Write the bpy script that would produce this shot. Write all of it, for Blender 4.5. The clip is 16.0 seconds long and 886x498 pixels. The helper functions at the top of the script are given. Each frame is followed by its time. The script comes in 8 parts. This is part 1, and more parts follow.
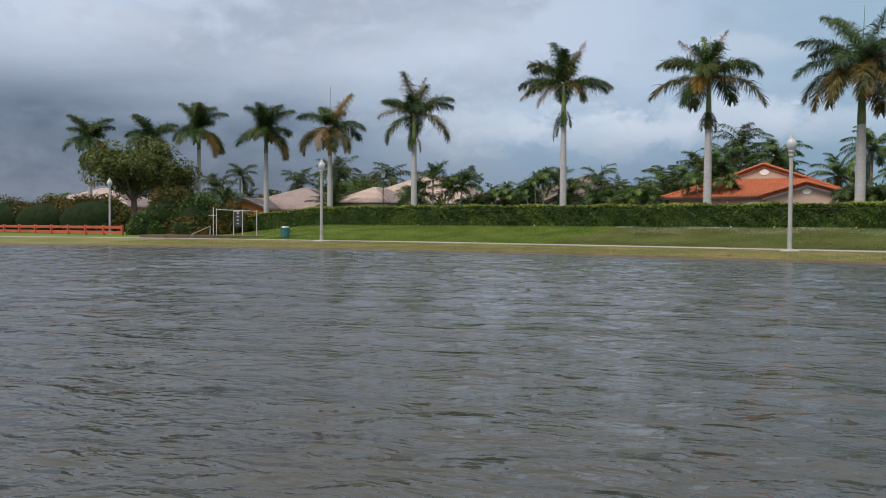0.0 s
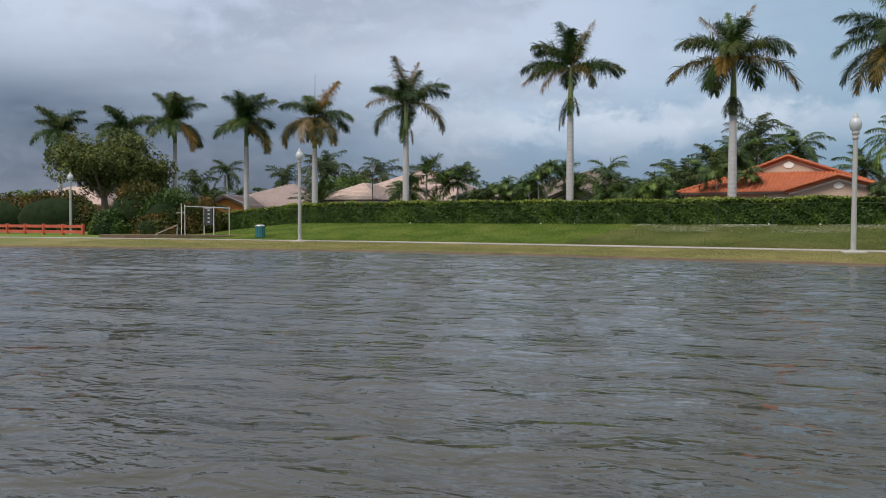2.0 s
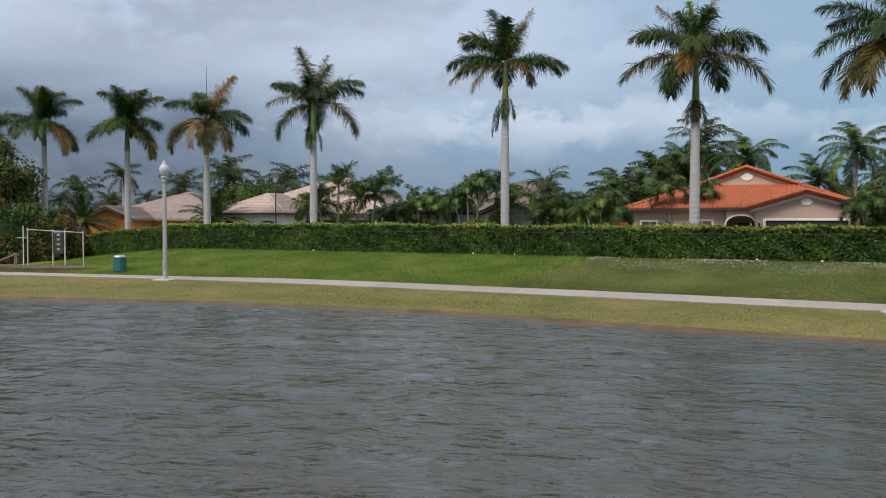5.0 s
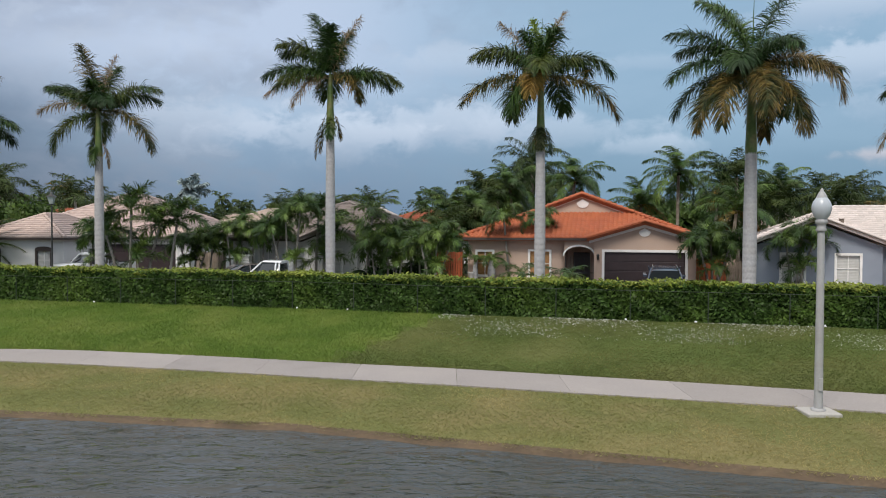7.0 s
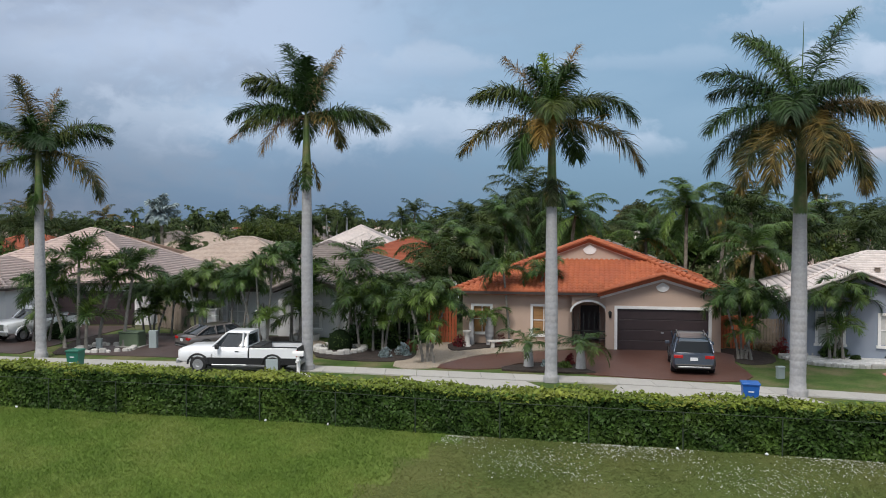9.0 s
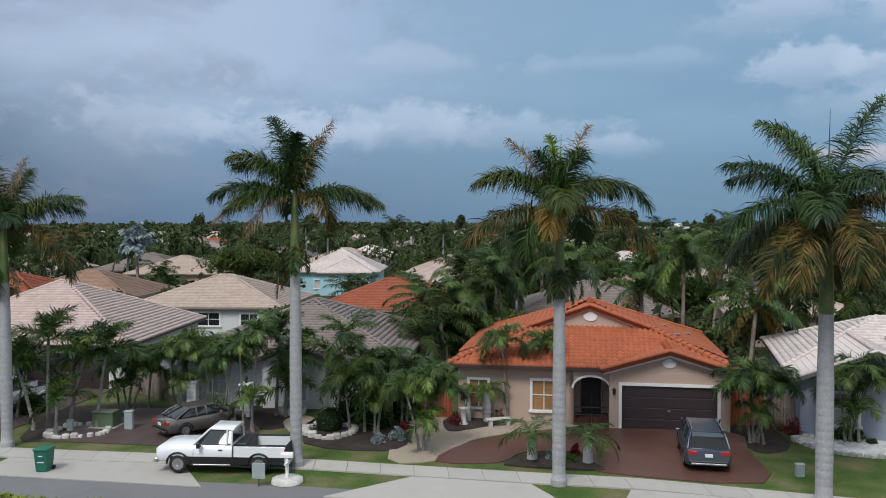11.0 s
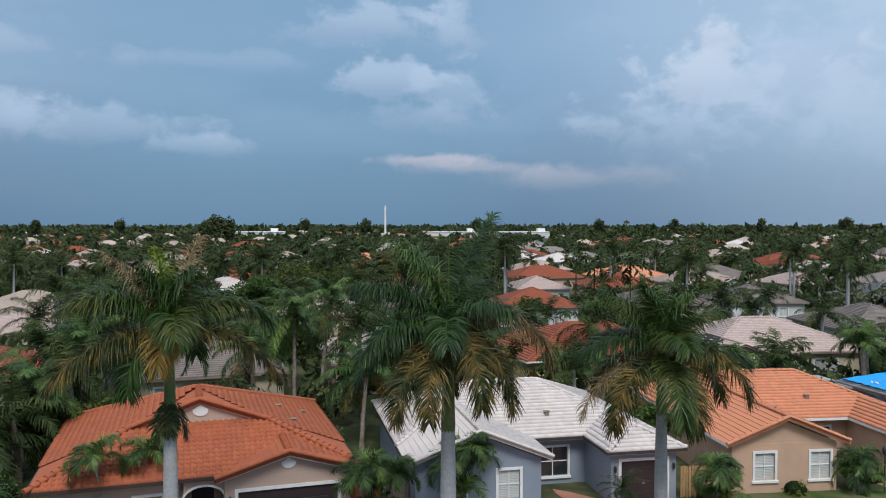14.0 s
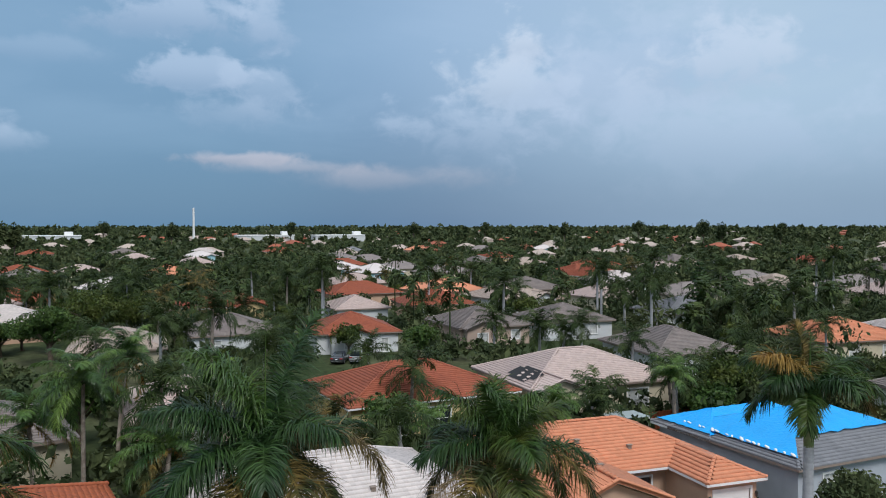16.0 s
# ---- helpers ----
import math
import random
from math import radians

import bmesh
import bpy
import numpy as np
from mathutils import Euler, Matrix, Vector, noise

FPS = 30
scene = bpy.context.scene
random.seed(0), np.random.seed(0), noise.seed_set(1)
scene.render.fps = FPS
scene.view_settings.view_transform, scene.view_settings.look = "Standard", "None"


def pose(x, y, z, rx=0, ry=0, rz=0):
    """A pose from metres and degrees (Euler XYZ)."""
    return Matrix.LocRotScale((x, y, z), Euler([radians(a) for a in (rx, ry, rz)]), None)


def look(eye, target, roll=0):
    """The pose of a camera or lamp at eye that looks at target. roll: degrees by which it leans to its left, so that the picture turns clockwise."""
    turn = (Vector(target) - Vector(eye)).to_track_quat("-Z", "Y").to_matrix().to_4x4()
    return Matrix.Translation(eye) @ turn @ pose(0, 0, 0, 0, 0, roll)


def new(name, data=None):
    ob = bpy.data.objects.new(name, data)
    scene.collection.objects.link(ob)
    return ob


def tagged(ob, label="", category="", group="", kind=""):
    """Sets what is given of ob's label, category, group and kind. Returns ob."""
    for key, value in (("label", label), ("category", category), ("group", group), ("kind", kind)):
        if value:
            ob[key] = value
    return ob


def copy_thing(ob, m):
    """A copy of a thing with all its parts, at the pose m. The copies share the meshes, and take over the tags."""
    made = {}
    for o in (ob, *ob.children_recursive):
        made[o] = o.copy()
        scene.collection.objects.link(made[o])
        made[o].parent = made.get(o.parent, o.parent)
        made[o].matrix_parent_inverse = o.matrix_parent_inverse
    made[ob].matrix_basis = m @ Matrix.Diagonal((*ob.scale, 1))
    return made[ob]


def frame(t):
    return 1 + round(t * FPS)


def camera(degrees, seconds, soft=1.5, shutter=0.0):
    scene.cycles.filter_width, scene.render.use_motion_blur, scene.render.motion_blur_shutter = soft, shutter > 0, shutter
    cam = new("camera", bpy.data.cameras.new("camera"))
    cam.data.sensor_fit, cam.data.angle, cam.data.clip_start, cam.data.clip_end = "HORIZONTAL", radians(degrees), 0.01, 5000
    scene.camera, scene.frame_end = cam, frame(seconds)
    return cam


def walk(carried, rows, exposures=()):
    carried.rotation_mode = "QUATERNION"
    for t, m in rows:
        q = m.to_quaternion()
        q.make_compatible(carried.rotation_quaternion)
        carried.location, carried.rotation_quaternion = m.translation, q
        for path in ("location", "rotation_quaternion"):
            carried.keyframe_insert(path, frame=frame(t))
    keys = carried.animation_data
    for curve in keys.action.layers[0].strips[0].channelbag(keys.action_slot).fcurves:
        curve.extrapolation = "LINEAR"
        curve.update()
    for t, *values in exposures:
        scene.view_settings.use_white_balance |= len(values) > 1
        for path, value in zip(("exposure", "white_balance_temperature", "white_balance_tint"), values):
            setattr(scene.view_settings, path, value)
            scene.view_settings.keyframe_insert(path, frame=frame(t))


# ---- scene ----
cam = camera(57.1, 16.0, 1.0)
PATH = [
    (0, (-6.343, -71.396, 0.534), (-6.992, -69.505, 0.473), 0.3),
    (0.5, (-6.866, -69.915, 0.468), (-7.512, -68.024, 0.406), 0.2),
    (1, (-7.391, -68.442, 0.45), (-8.033, -66.549, 0.388), 0.2),
    (1.5, (-7.926, -67.039, 0.483), (-8.563, -65.144, 0.42), 0.2),
    (2, (-8.401, -65.466, 0.427), (-9.037, -63.571, 0.365), 0.2),
    (2.5, (-8.904, -64.028, 0.438), (-9.536, -62.131, 0.377), 0.1),
    (3, (-9.193, -62.588, 0.352), (-9.826, -60.691, 0.292), 0.1),
    (3.2, (-9.391, -61.945, 0.368), (-10.022, -60.049, 0.308), 0.0),
    (5.3, (-11.012, -55.405, 2.125), (-11.405, -53.445, 2.061), 0.1),
    (5.5, (-11.272, -54.886, 2.21), (-11.614, -52.916, 2.146), 0.1),
    (6, (-11.716, -53.43, 2.616), (-11.946, -51.445, 2.551), 0.2),
    (6.5, (-12.042, -51.908, 3.205), (-12.159, -49.913, 3.143), 0.2),
    (7, (-12.314, -50.332, 3.84), (-12.322, -48.333, 3.779), 0.2),
    (7.5, (-12.56, -48.772, 4.552), (-12.533, -46.773, 4.489), 0.1),
    (8, (-12.708, -47.179, 5.182), (-12.677, -45.18, 5.121), 0.0),
    (8.5, (-12.875, -45.579, 5.881), (-12.839, -43.58, 5.82), 0.0),
    (9, (-13.079, -44.231, 6.855), (-13.036, -42.233, 6.794), -0.0),
    (9.2, (-13.224, -43.862, 7.28), (-13.174, -41.864, 7.218), -0.1),
    (11.3, (-13.971, -41.126, 11.217), (-13.847, -39.131, 11.155), -0.0),
    (11.5, (-13.948, -40.801, 11.508), (-13.769, -38.81, 11.446), -0.0),
    (12, (-14.049, -40.294, 12.135), (-13.708, -38.324, 12.073), -0.0),
    (12.5, (-14.035, -39.734, 12.811), (-13.576, -37.788, 12.749), -0.0),
    (13, (-14.007, -39.166, 13.571), (-13.367, -37.272, 13.509), 0.0),
    (13.5, (-13.961, -38.543, 14.387), (-13.119, -36.73, 14.325), 0.0),
    (14, (-13.811, -37.891, 15.215), (-12.791, -36.171, 15.154), 0.0),
    (14.5, (-13.411, -37.134, 16.042), (-12.321, -35.458, 15.981), 0.0),
    (15, (-13.03, -36.41, 16.897), (-11.902, -34.759, 16.835), -0.0),
    (15.5, (-12.662, -35.551, 17.783), (-11.44, -33.969, 17.721), -0.0),
    (16, (-11.811, -34.411, 18.629), (-10.432, -32.964, 18.568), -0.0),
]
walk(cam, [(t, look(eye, target, roll)) for t, eye, target, roll in PATH], [(0, 0.32, 7050, 12), (6, 0.34, 6850, 11), (9, 0.24, 6550, 10), (12, 0.06, 6250, 9), (16, 0.04, 6050, 8)])

# ---- light ----
def srgb(r, g, b):
    """Linear colour from 0-255 values."""
    return tuple(((c / 255) / 12.92 if c <= 10 else ((c / 255 + 0.055) / 1.055) ** 2.4) for c in (r, g, b)) + (1.0,)


world = bpy.data.worlds.new("storm_sky")
scene.world = world
world.use_nodes = True
wn, wl = world.node_tree.nodes, world.node_tree.links
wn.clear()


def wnode(kind, **given):
    n = wn.new(kind)
    for k, v in given.items():
        n.inputs[k].default_value = v
    return n


def wmath(op, a, b=None):
    n = wn.new("ShaderNodeMath")
    n.operation = op
    for i, v in enumerate((a, b)):
        if v is None:
            continue
        if isinstance(v, (int, float)):
            n.inputs[i].default_value = v
        else:
            wl.new(v, n.inputs[i])
    return n.outputs[0]


def wmix(fac, a, b):
    n = wn.new("ShaderNodeMix")
    n.data_type = "RGBA"
    for sock, v in ((n.inputs[0], fac), (n.inputs[6], a), (n.inputs[7], b)):
        if isinstance(v, (int, float, tuple)):
            sock.default_value = v
        else:
            wl.new(v, sock)
    return n.outputs[2]


def wrange(v, lo, hi, smooth=True):
    n = wn.new("ShaderNodeMapRange")
    n.interpolation_type = "SMOOTHSTEP" if smooth else "LINEAR"
    n.inputs[1].default_value, n.inputs[2].default_value = lo, hi
    wl.new(v, n.inputs[0])
    return n.outputs[0]


SUN_AZ, SUN_EL = 205.0, 52.0
sky = wn.new("ShaderNodeTexSky")
sky.sky_type, sky.sun_disc = "NISHITA", False
sky.sun_elevation, sky.sun_rotation = radians(SUN_EL), radians(SUN_AZ)
tc = wn.new("ShaderNodeTexCoord")
sep = wn.new("ShaderNodeSeparateXYZ")
wl.new(tc.outputs["Generated"], sep.inputs[0])
dx, dy, dz = sep.outputs
up = wmath("MAXIMUM", dz, 0.0)


def cloud(scale, detail, rough, distortion, offset):
    m = wn.new("ShaderNodeMapping")
    m.inputs["Scale"].default_value = scale
    m.inputs["Location"].default_value = offset
    wl.new(tc.outputs["Generated"], m.inputs[0])
    n = wnode("ShaderNodeTexNoise", Scale=1.0, Detail=detail, Roughness=rough, Distortion=distortion)
    wl.new(m.outputs[0], n.inputs["Vector"])
    return n.outputs["Fac"]


# slate-blue at the horizon, paler higher up; the storm is darkest towards the west
azim = wmath("MULTIPLY", wmath("ARCTAN2", dx, dy), 180 / math.pi)
elev = wmath("MULTIPLY", wmath("ARCSINE", dz), 180 / math.pi)
high = wrange(up, 0.0, 0.24)
base = wmix(high, srgb(96, 124, 155), srgb(152, 178, 205))
east = wrange(azim, 34.0, 66.0)
base = wmix(wmath("MULTIPLY", east, wmath("ADD", wmath("MULTIPLY", wrange(up, 0.02, 0.16), 0.5), 0.38)), base, srgb(184, 203, 219))
west = wrange(wmath("ADD", wmath("MULTIPLY", dx, -1.0), wmath("MULTIPLY", dy, 0.15)), 0.36, 0.72)
low = wmath("SUBTRACT", 1.0, wrange(up, 0.1, 0.25))
base = wmix(wmath("MULTIPLY", wmath("MULTIPLY", west, low), 0.95), base, srgb(60, 74, 99))
big = cloud((2.4, 2.4, 6.5), 4.0, 0.55, 0.3, (3.1, 0.4, 0.2))
puff = wmath("ADD", wmath("MULTIPLY", cloud((9.0, 9.0, 15.0), 4.0, 0.5, 0.2, (0.7, 2.3, 1.1)), 0.5), wmath("MULTIPLY", cloud((26.0, 26.0, 38.0), 8.0, 0.58, 0.3, (1.7, 0.3, 2.1)), 0.5))
veil = cloud((2.6, 2.6, 10.0), 7.0, 0.55, 0.4, (4.0, 1.0, 0.0))
# soft high veils and streaks
pale = wmath("MULTIPLY", wrange(wmath("ADD", wmath("MULTIPLY", veil, 0.6), wmath("MULTIPLY", big, 0.4)), 0.42, 0.66), wmath("ADD", wmath("MULTIPLY", wrange(up, 0.04, 0.16), 0.5), 0.1))
base = wmix(pale, base, srgb(168, 190, 214))

# a deeper blue gap north, lilac-white cloud north-west of it
gap = wmath("MULTIPLY", wrange(azim, -8.0, 12.0), wmath("SUBTRACT", 1.0, wrange(azim, 26.0, 46.0)))
base = wmix(wmath("MULTIPLY", gap, 0.5), base, srgb(106, 146, 174))
lilac = wmath("MULTIPLY", wmath("SUBTRACT", 1.0, wrange(azim, -12.0, 4.0)), wrange(elev, 6.5, 12.0))
base = wmix(wmath("MULTIPLY", lilac, 0.55), base, srgb(186, 197, 220))
# grey mottled undersides of the storm towards the west
murk = wmath("MULTIPLY", wmath("SUBTRACT", 1.0, wrange(azim, -12.0, 14.0)), wrange(wmath("ADD", wmath("MULTIPLY", big, 0.55), wmath("MULTIPLY", puff, 0.45)), 0.44, 0.58))
base = wmix(wmath("MULTIPLY", murk, 0.5), base, srgb(122, 134, 156))


def heap(az0, el0, width, height, strength, colour, ragged=1.5, soft=0.55):
    """A cumulus heap: a ragged oval in the sky, crisp above and fading below."""
    global base
    u = wmath("DIVIDE", wmath("SUBTRACT", azim, az0), width)
    v = wmath("DIVIDE", wmath("SUBTRACT", elev, el0), height)
    d = wmath("SQRT", wmath("ADD", wmath("MULTIPLY", u, u), wmath("MULTIPLY", v, v)))
    f = wmath("ADD", wmath("SUBTRACT", 1.0, d), wmath("MULTIPLY", wmath("SUBTRACT", puff, 0.47), ragged * 5.0))
    f = wmath("MULTIPLY", wrange(f, -0.15, soft + 0.2), wrange(v, -2.0, 0.3))
    shade = tuple(c * k for c, k in zip(colour[:3], (0.72, 0.75, 0.8))) + (1.0,)
    base = wmix(wmath("MULTIPLY", f, strength), base, wmix(wrange(v, -0.9, 0.7), shade, colour))


WHITE, PALE, ROSE = srgb(214, 222, 234), srgb(193, 207, 226), srgb(202, 196, 204)
for az0, el0, w_, h_, k_, c_, r_, s_ in (
        (26.2, 13.7, 4.4, 1.5, 0.65, PALE, 1.1, 0.5), (31.2, 13.2, 1.7, 2.2, 0.6, PALE, 1.0, 0.5), (27.2, 9.9, 3.4, 1.5, 0.65, PALE, 1.1, 0.4), (31.0, 9.2, 2.6, 1.9, 0.45, PALE, 1.1, 0.5), (29.0, 7.6, 4.2, 1.3, 0.35, PALE, 1.1, 0.7),
        (49.1, 12.2, 1.5, 1.7, 0.85, WHITE, 0.9, 0.4), (47.9, 9.4, 3.3, 2.5, 0.7, WHITE, 1.0, 0.45), (45.8, 6.8, 5.0, 2.2, 0.55, PALE, 1.1, 0.6), (52.5, 8.4, 4.5, 3.0, 0.5, PALE, 1.1, 0.6), (58.0, 10.5, 6.5, 4.0, 0.5, PALE, 1.3, 0.7), (63.0, 10.4, 4.5, 2.4, 0.55, WHITE, 1.1, 0.5),
        (62.0, 6.0, 10.0, 3.2, 0.5, PALE, 1.2, 0.8), (30.0, 4.4, 4.2, 0.5, 0.75, ROSE, 0.6, 0.45), (33.5, 3.9, 6.5, 0.6, 0.5, ROSE, 0.6, 0.7), (39.5, 3.2, 8.0, 1.0, 0.4, ROSE, 0.6, 0.9), (8.0, 6.4, 6.5, 1.3, 0.42, PALE, 0.9, 0.5), (13.5, 5.3, 3.5, 0.8, 0.4, PALE, 0.8, 0.5),
        (-1.0, 6.8, 6.0, 1.7, 0.6, PALE, 1.0, 0.5), (-9.0, 6.0, 6.0, 1.8, 0.55, PALE, 1.0, 0.5), (-16.0, 6.8, 6.0, 2.0, 0.5, PALE, 1.2, 0.6), (1.5, 11.0, 6.0, 1.2, 0.4, PALE, 1.1, 0.7), (15.0, 10.8, 6.0, 0.7, 0.22, PALE, 0.8, 0.6),
        (-24.0, 10.5, 9.0, 3.0, 0.35, PALE, 1.4, 0.9), (-46.0, 12.0, 8.0, 2.2, 0.35, PALE, 1.4, 0.8)):
    heap(az0, el0, w_, h_, min(0.8, k_ * 0.92), c_, r_, s_)
# overhead and behind the cloud is thinner and brighter
zen = wrange(dz, 0.25, 0.8)
base = wmix(zen, base, (0.8, 0.84, 0.9, 1.0))
skyd = wn.new("ShaderNodeVectorMath")
skyd.operation = "SCALE"
skyd.inputs["Scale"].default_value = 0.1
wl.new(sky.outputs[0], skyd.inputs[0])
haze = wmix(0.08, base, skyd.outputs[0])
bg = wn.new("ShaderNodeBackground")
bg.inputs[1].default_value = 1.0
wl.new(haze, bg.inputs[0])
wo = wn.new("ShaderNodeOutputWorld")
wl.new(bg.outputs[0], wo.inputs[0])

sun_data = bpy.data.lights.new("sun", "SUN")
sun_data.energy, sun_data.angle, sun_data.color = 2.2, radians(20), (1.0, 0.96, 0.9)
sun = new("sun", sun_data)
sa, se = radians(SUN_AZ), radians(SUN_EL)
sun.matrix_world = look((0, 0, 0), (-math.sin(sa) * math.cos(se), -math.cos(sa) * math.cos(se), -math.sin(se)))


# ---- materials ----
def mat(name, color, rough=0.8, metal=0.0, vary=0.15, scale=2.0, fine=30.0, bump=0.2, spread=0.0, island=0.0, other=None, amount=0.5, dist=0.02, coat=0.0, spec=0.5, ramp=(0.42, 0.62)):
    """A surface with two scales of variation. other: a second colour in patches; spread, island: variation from piece to piece."""
    m = bpy.data.materials.new(name)
    m.use_nodes = True
    nt = m.node_tree
    n, l = nt.nodes, nt.links
    p = n["Principled BSDF"]
    p.inputs["Roughness"].default_value, p.inputs["Metallic"].default_value = rough, metal
    p.inputs["Coat Weight"].default_value = coat
    p.inputs["Specular IOR Level"].default_value = spec
    co = n.new("ShaderNodeTexCoord").outputs["Object"]
    if island or spread:
        co2 = n.new("ShaderNodeNewGeometry").outputs["Position"]
        co = co2

    def noise_at(s, d):
        t = n.new("ShaderNodeTexNoise")
        t.inputs["Scale"].default_value, t.inputs["Detail"].default_value = s, d
        l.new(co, t.inputs["Vector"])
        return t.outputs["Fac"]

    def mixc(fac, a, b, blend="MIX"):
        x = n.new("ShaderNodeMix")
        x.data_type, x.blend_type = "RGBA", blend
        for sock, v in ((x.inputs[0], fac), (x.inputs[6], a), (x.inputs[7], b)):
            if isinstance(v, (int, float, tuple)):
                sock.default_value = v
            else:
                l.new(v, sock)
        return x.outputs[2]

    def rng(v, a, b, c, d):
        x = n.new("ShaderNodeMapRange")
        for i, k in enumerate((a, b, c, d)):
            x.inputs[i + 1].default_value = k
        l.new(v, x.inputs[0])
        return x.outputs[0]

    big_n, fine_n = noise_at(scale, 4.0), noise_at(fine, 3.0)
    col = tuple(color)
    if other:
        col = mixc(rng(big_n, ramp[0], ramp[1], 0.0, amount), tuple(color), tuple(other))
    hsv = n.new("ShaderNodeHueSaturation")
    if isinstance(col, tuple):
        hsv.inputs["Color"].default_value = col
    else:
        l.new(col, hsv.inputs["Color"])
    a = rng(big_n, 0.3, 0.7, 1 - vary, 1 + vary)
    b = rng(fine_n, 0.3, 0.7, 1 - vary * 0.7, 1 + vary * 0.7)
    mul = n.new("ShaderNodeMath")
    mul.operation = "MULTIPLY"
    l.new(a, mul.inputs[0]), l.new(b, mul.inputs[1])
    val = mul.outputs[0]
    for amount_, source in ((spread, "obj"), (island, "isl")):
        if amount_:
            r = n.new("ShaderNodeObjectInfo").outputs["Random"] if source == "obj" else n.new("ShaderNodeNewGeometry").outputs["Random Per Island"]
            x = n.new("ShaderNodeMath")
            x.operation = "MULTIPLY"
            l.new(val, x.inputs[0]), l.new(rng(r, 0, 1, 1 - amount_, 1 + amount_), x.inputs[1])
            val = x.outputs[0]
    l.new(val, hsv.inputs["Value"])
    l.new(hsv.outputs[0], p.inputs["Base Color"])
    if bump:
        bp = n.new("ShaderNodeBump")
        bp.inputs["Strength"].default_value, bp.inputs["Distance"].default_value = bump, dist
        l.new(fine_n, bp.inputs["Height"])
        l.new(bp.outputs[0], p.inputs["Normal"])
    return m


def leafmat(name, color, other, island=0.35, trans=0.25, rough=0.5, scale=0.5, spec=0.2):
    m = mat(name, color, rough, vary=0.25, scale=scale, fine=6.0, bump=0, island=island, other=other, amount=0.8, spec=spec)
    n, l = m.node_tree.nodes, m.node_tree.links
    p = n["Principled BSDF"]
    tr = n.new("ShaderNodeBsdfTranslucent")
    src = p.inputs["Base Color"].links[0].from_socket
    l.new(src, tr.inputs[0])
    mx = n.new("ShaderNodeMixShader")
    mx.inputs[0].default_value = trans
    l.new(p.outputs[0], mx.inputs[1]), l.new(tr.outputs[0], mx.inputs[2])
    l.new(mx.outputs[0], n["Material Output"].inputs["Surface"])
    return m


M = {}
M["lawn"] = mat("lawn", (0.105, 0.165, 0.03, 1), 0.95, vary=0.16, scale=0.25, fine=60, bump=0.2, other=(0.112, 0.135, 0.038, 1), amount=0.7, dist=0.03, spec=0.12)
M["lawn_mown"] = mat("lawn_mown", (0.086, 0.116, 0.032, 1), 0.95, vary=0.16, scale=0.3, fine=60, bump=0.2, other=(0.1, 0.108, 0.038, 1), amount=0.8, dist=0.03, spec=0.12)
M["dry_lawn"] = mat("dry_lawn", (0.135, 0.145, 0.05, 1), 0.95, vary=0.18, scale=0.4, fine=50, bump=0.2, other=(0.165, 0.14, 0.062, 1), amount=0.9, dist=0.03, spec=0.12)
M["mud"] = mat("mud", (0.095, 0.064, 0.036, 1), 0.9, vary=0.3, scale=1.0, fine=10, bump=0.5)
M["scrub"] = mat("scrub", (0.045, 0.065, 0.025, 1), 0.95, vary=0.4, scale=0.05, fine=1.2, bump=0.5, other=(0.11, 0.095, 0.06, 1), amount=0.6, spec=0.1)
M["verge"] = mat("verge", (0.075, 0.125, 0.03, 1), 0.95, vary=0.3, scale=0.6, fine=15, bump=0.7, other=(0.13, 0.11, 0.06, 1), amount=0.8, dist=0.05, spec=0.15)
M["asphalt"] = mat("asphalt", (0.17, 0.17, 0.175, 1), 0.9, vary=0.15, scale=0.4, fine=40, bump=0.25, other=(0.12, 0.12, 0.125, 1))
M["concrete"] = mat("concrete", (0.42, 0.4, 0.37, 1), 0.9, vary=0.15, scale=0.7, fine=25, bump=0.25, other=(0.3, 0.29, 0.27, 1), spread=0.06)
M["path"] = mat("path", (0.29, 0.262, 0.25, 1), 0.9, vary=0.14, scale=0.6, fine=25, bump=0.25, other=(0.24, 0.215, 0.2, 1), spread=0.07)
M["pavers_red"] = mat("pavers_red", (0.115, 0.05, 0.035, 1), 0.45, vary=0.2, scale=0.8, fine=8, bump=0.3, other=(0.08, 0.045, 0.038, 1))
M["pavers_pink"] = mat("pavers_pink", (0.45, 0.2, 0.14, 1), 0.6, vary=0.15, scale=0.8, fine=9, bump=0.3)
M["pavers_grey"] = mat("pavers_grey", (0.075, 0.05, 0.045, 1), 0.6, vary=0.2, scale=0.8, fine=9, bump=0.3)
M["gravel"] = mat("gravel", (0.46, 0.39, 0.31, 1), 0.9, vary=0.38, scale=5, fine=22, bump=1.0, dist=0.06, other=(0.24, 0.18, 0.13, 1), amount=0.6)
M["white_gravel"] = mat("white_gravel", (0.7, 0.69, 0.67, 1), 0.9, vary=0.25, scale=2, fine=14, bump=1.0, dist=0.05)
M["mulch"] = mat("mulch", (0.035, 0.025, 0.02, 1), 0.95, vary=0.4, scale=2, fine=12, bump=1.0, dist=0.05)
M["stucco_tan"] = mat("stucco_tan", (0.5, 0.37, 0.295, 1), 0.9, vary=0.06, scale=0.8, fine=60, bump=0.25, dist=0.01, other=(0.44, 0.33, 0.27, 1))
M["stucco_blue"] = mat("stucco_blue", (0.26, 0.295, 0.355, 1), 0.9, vary=0.06, scale=0.8, fine=60, bump=0.25, dist=0.01)
M["stucco_white"] = mat("stucco_white", (0.66, 0.66, 0.66, 1), 0.9, vary=0.06, scale=0.8, fine=60, bump=0.25, dist=0.01, other=(0.56, 0.56, 0.56, 1))
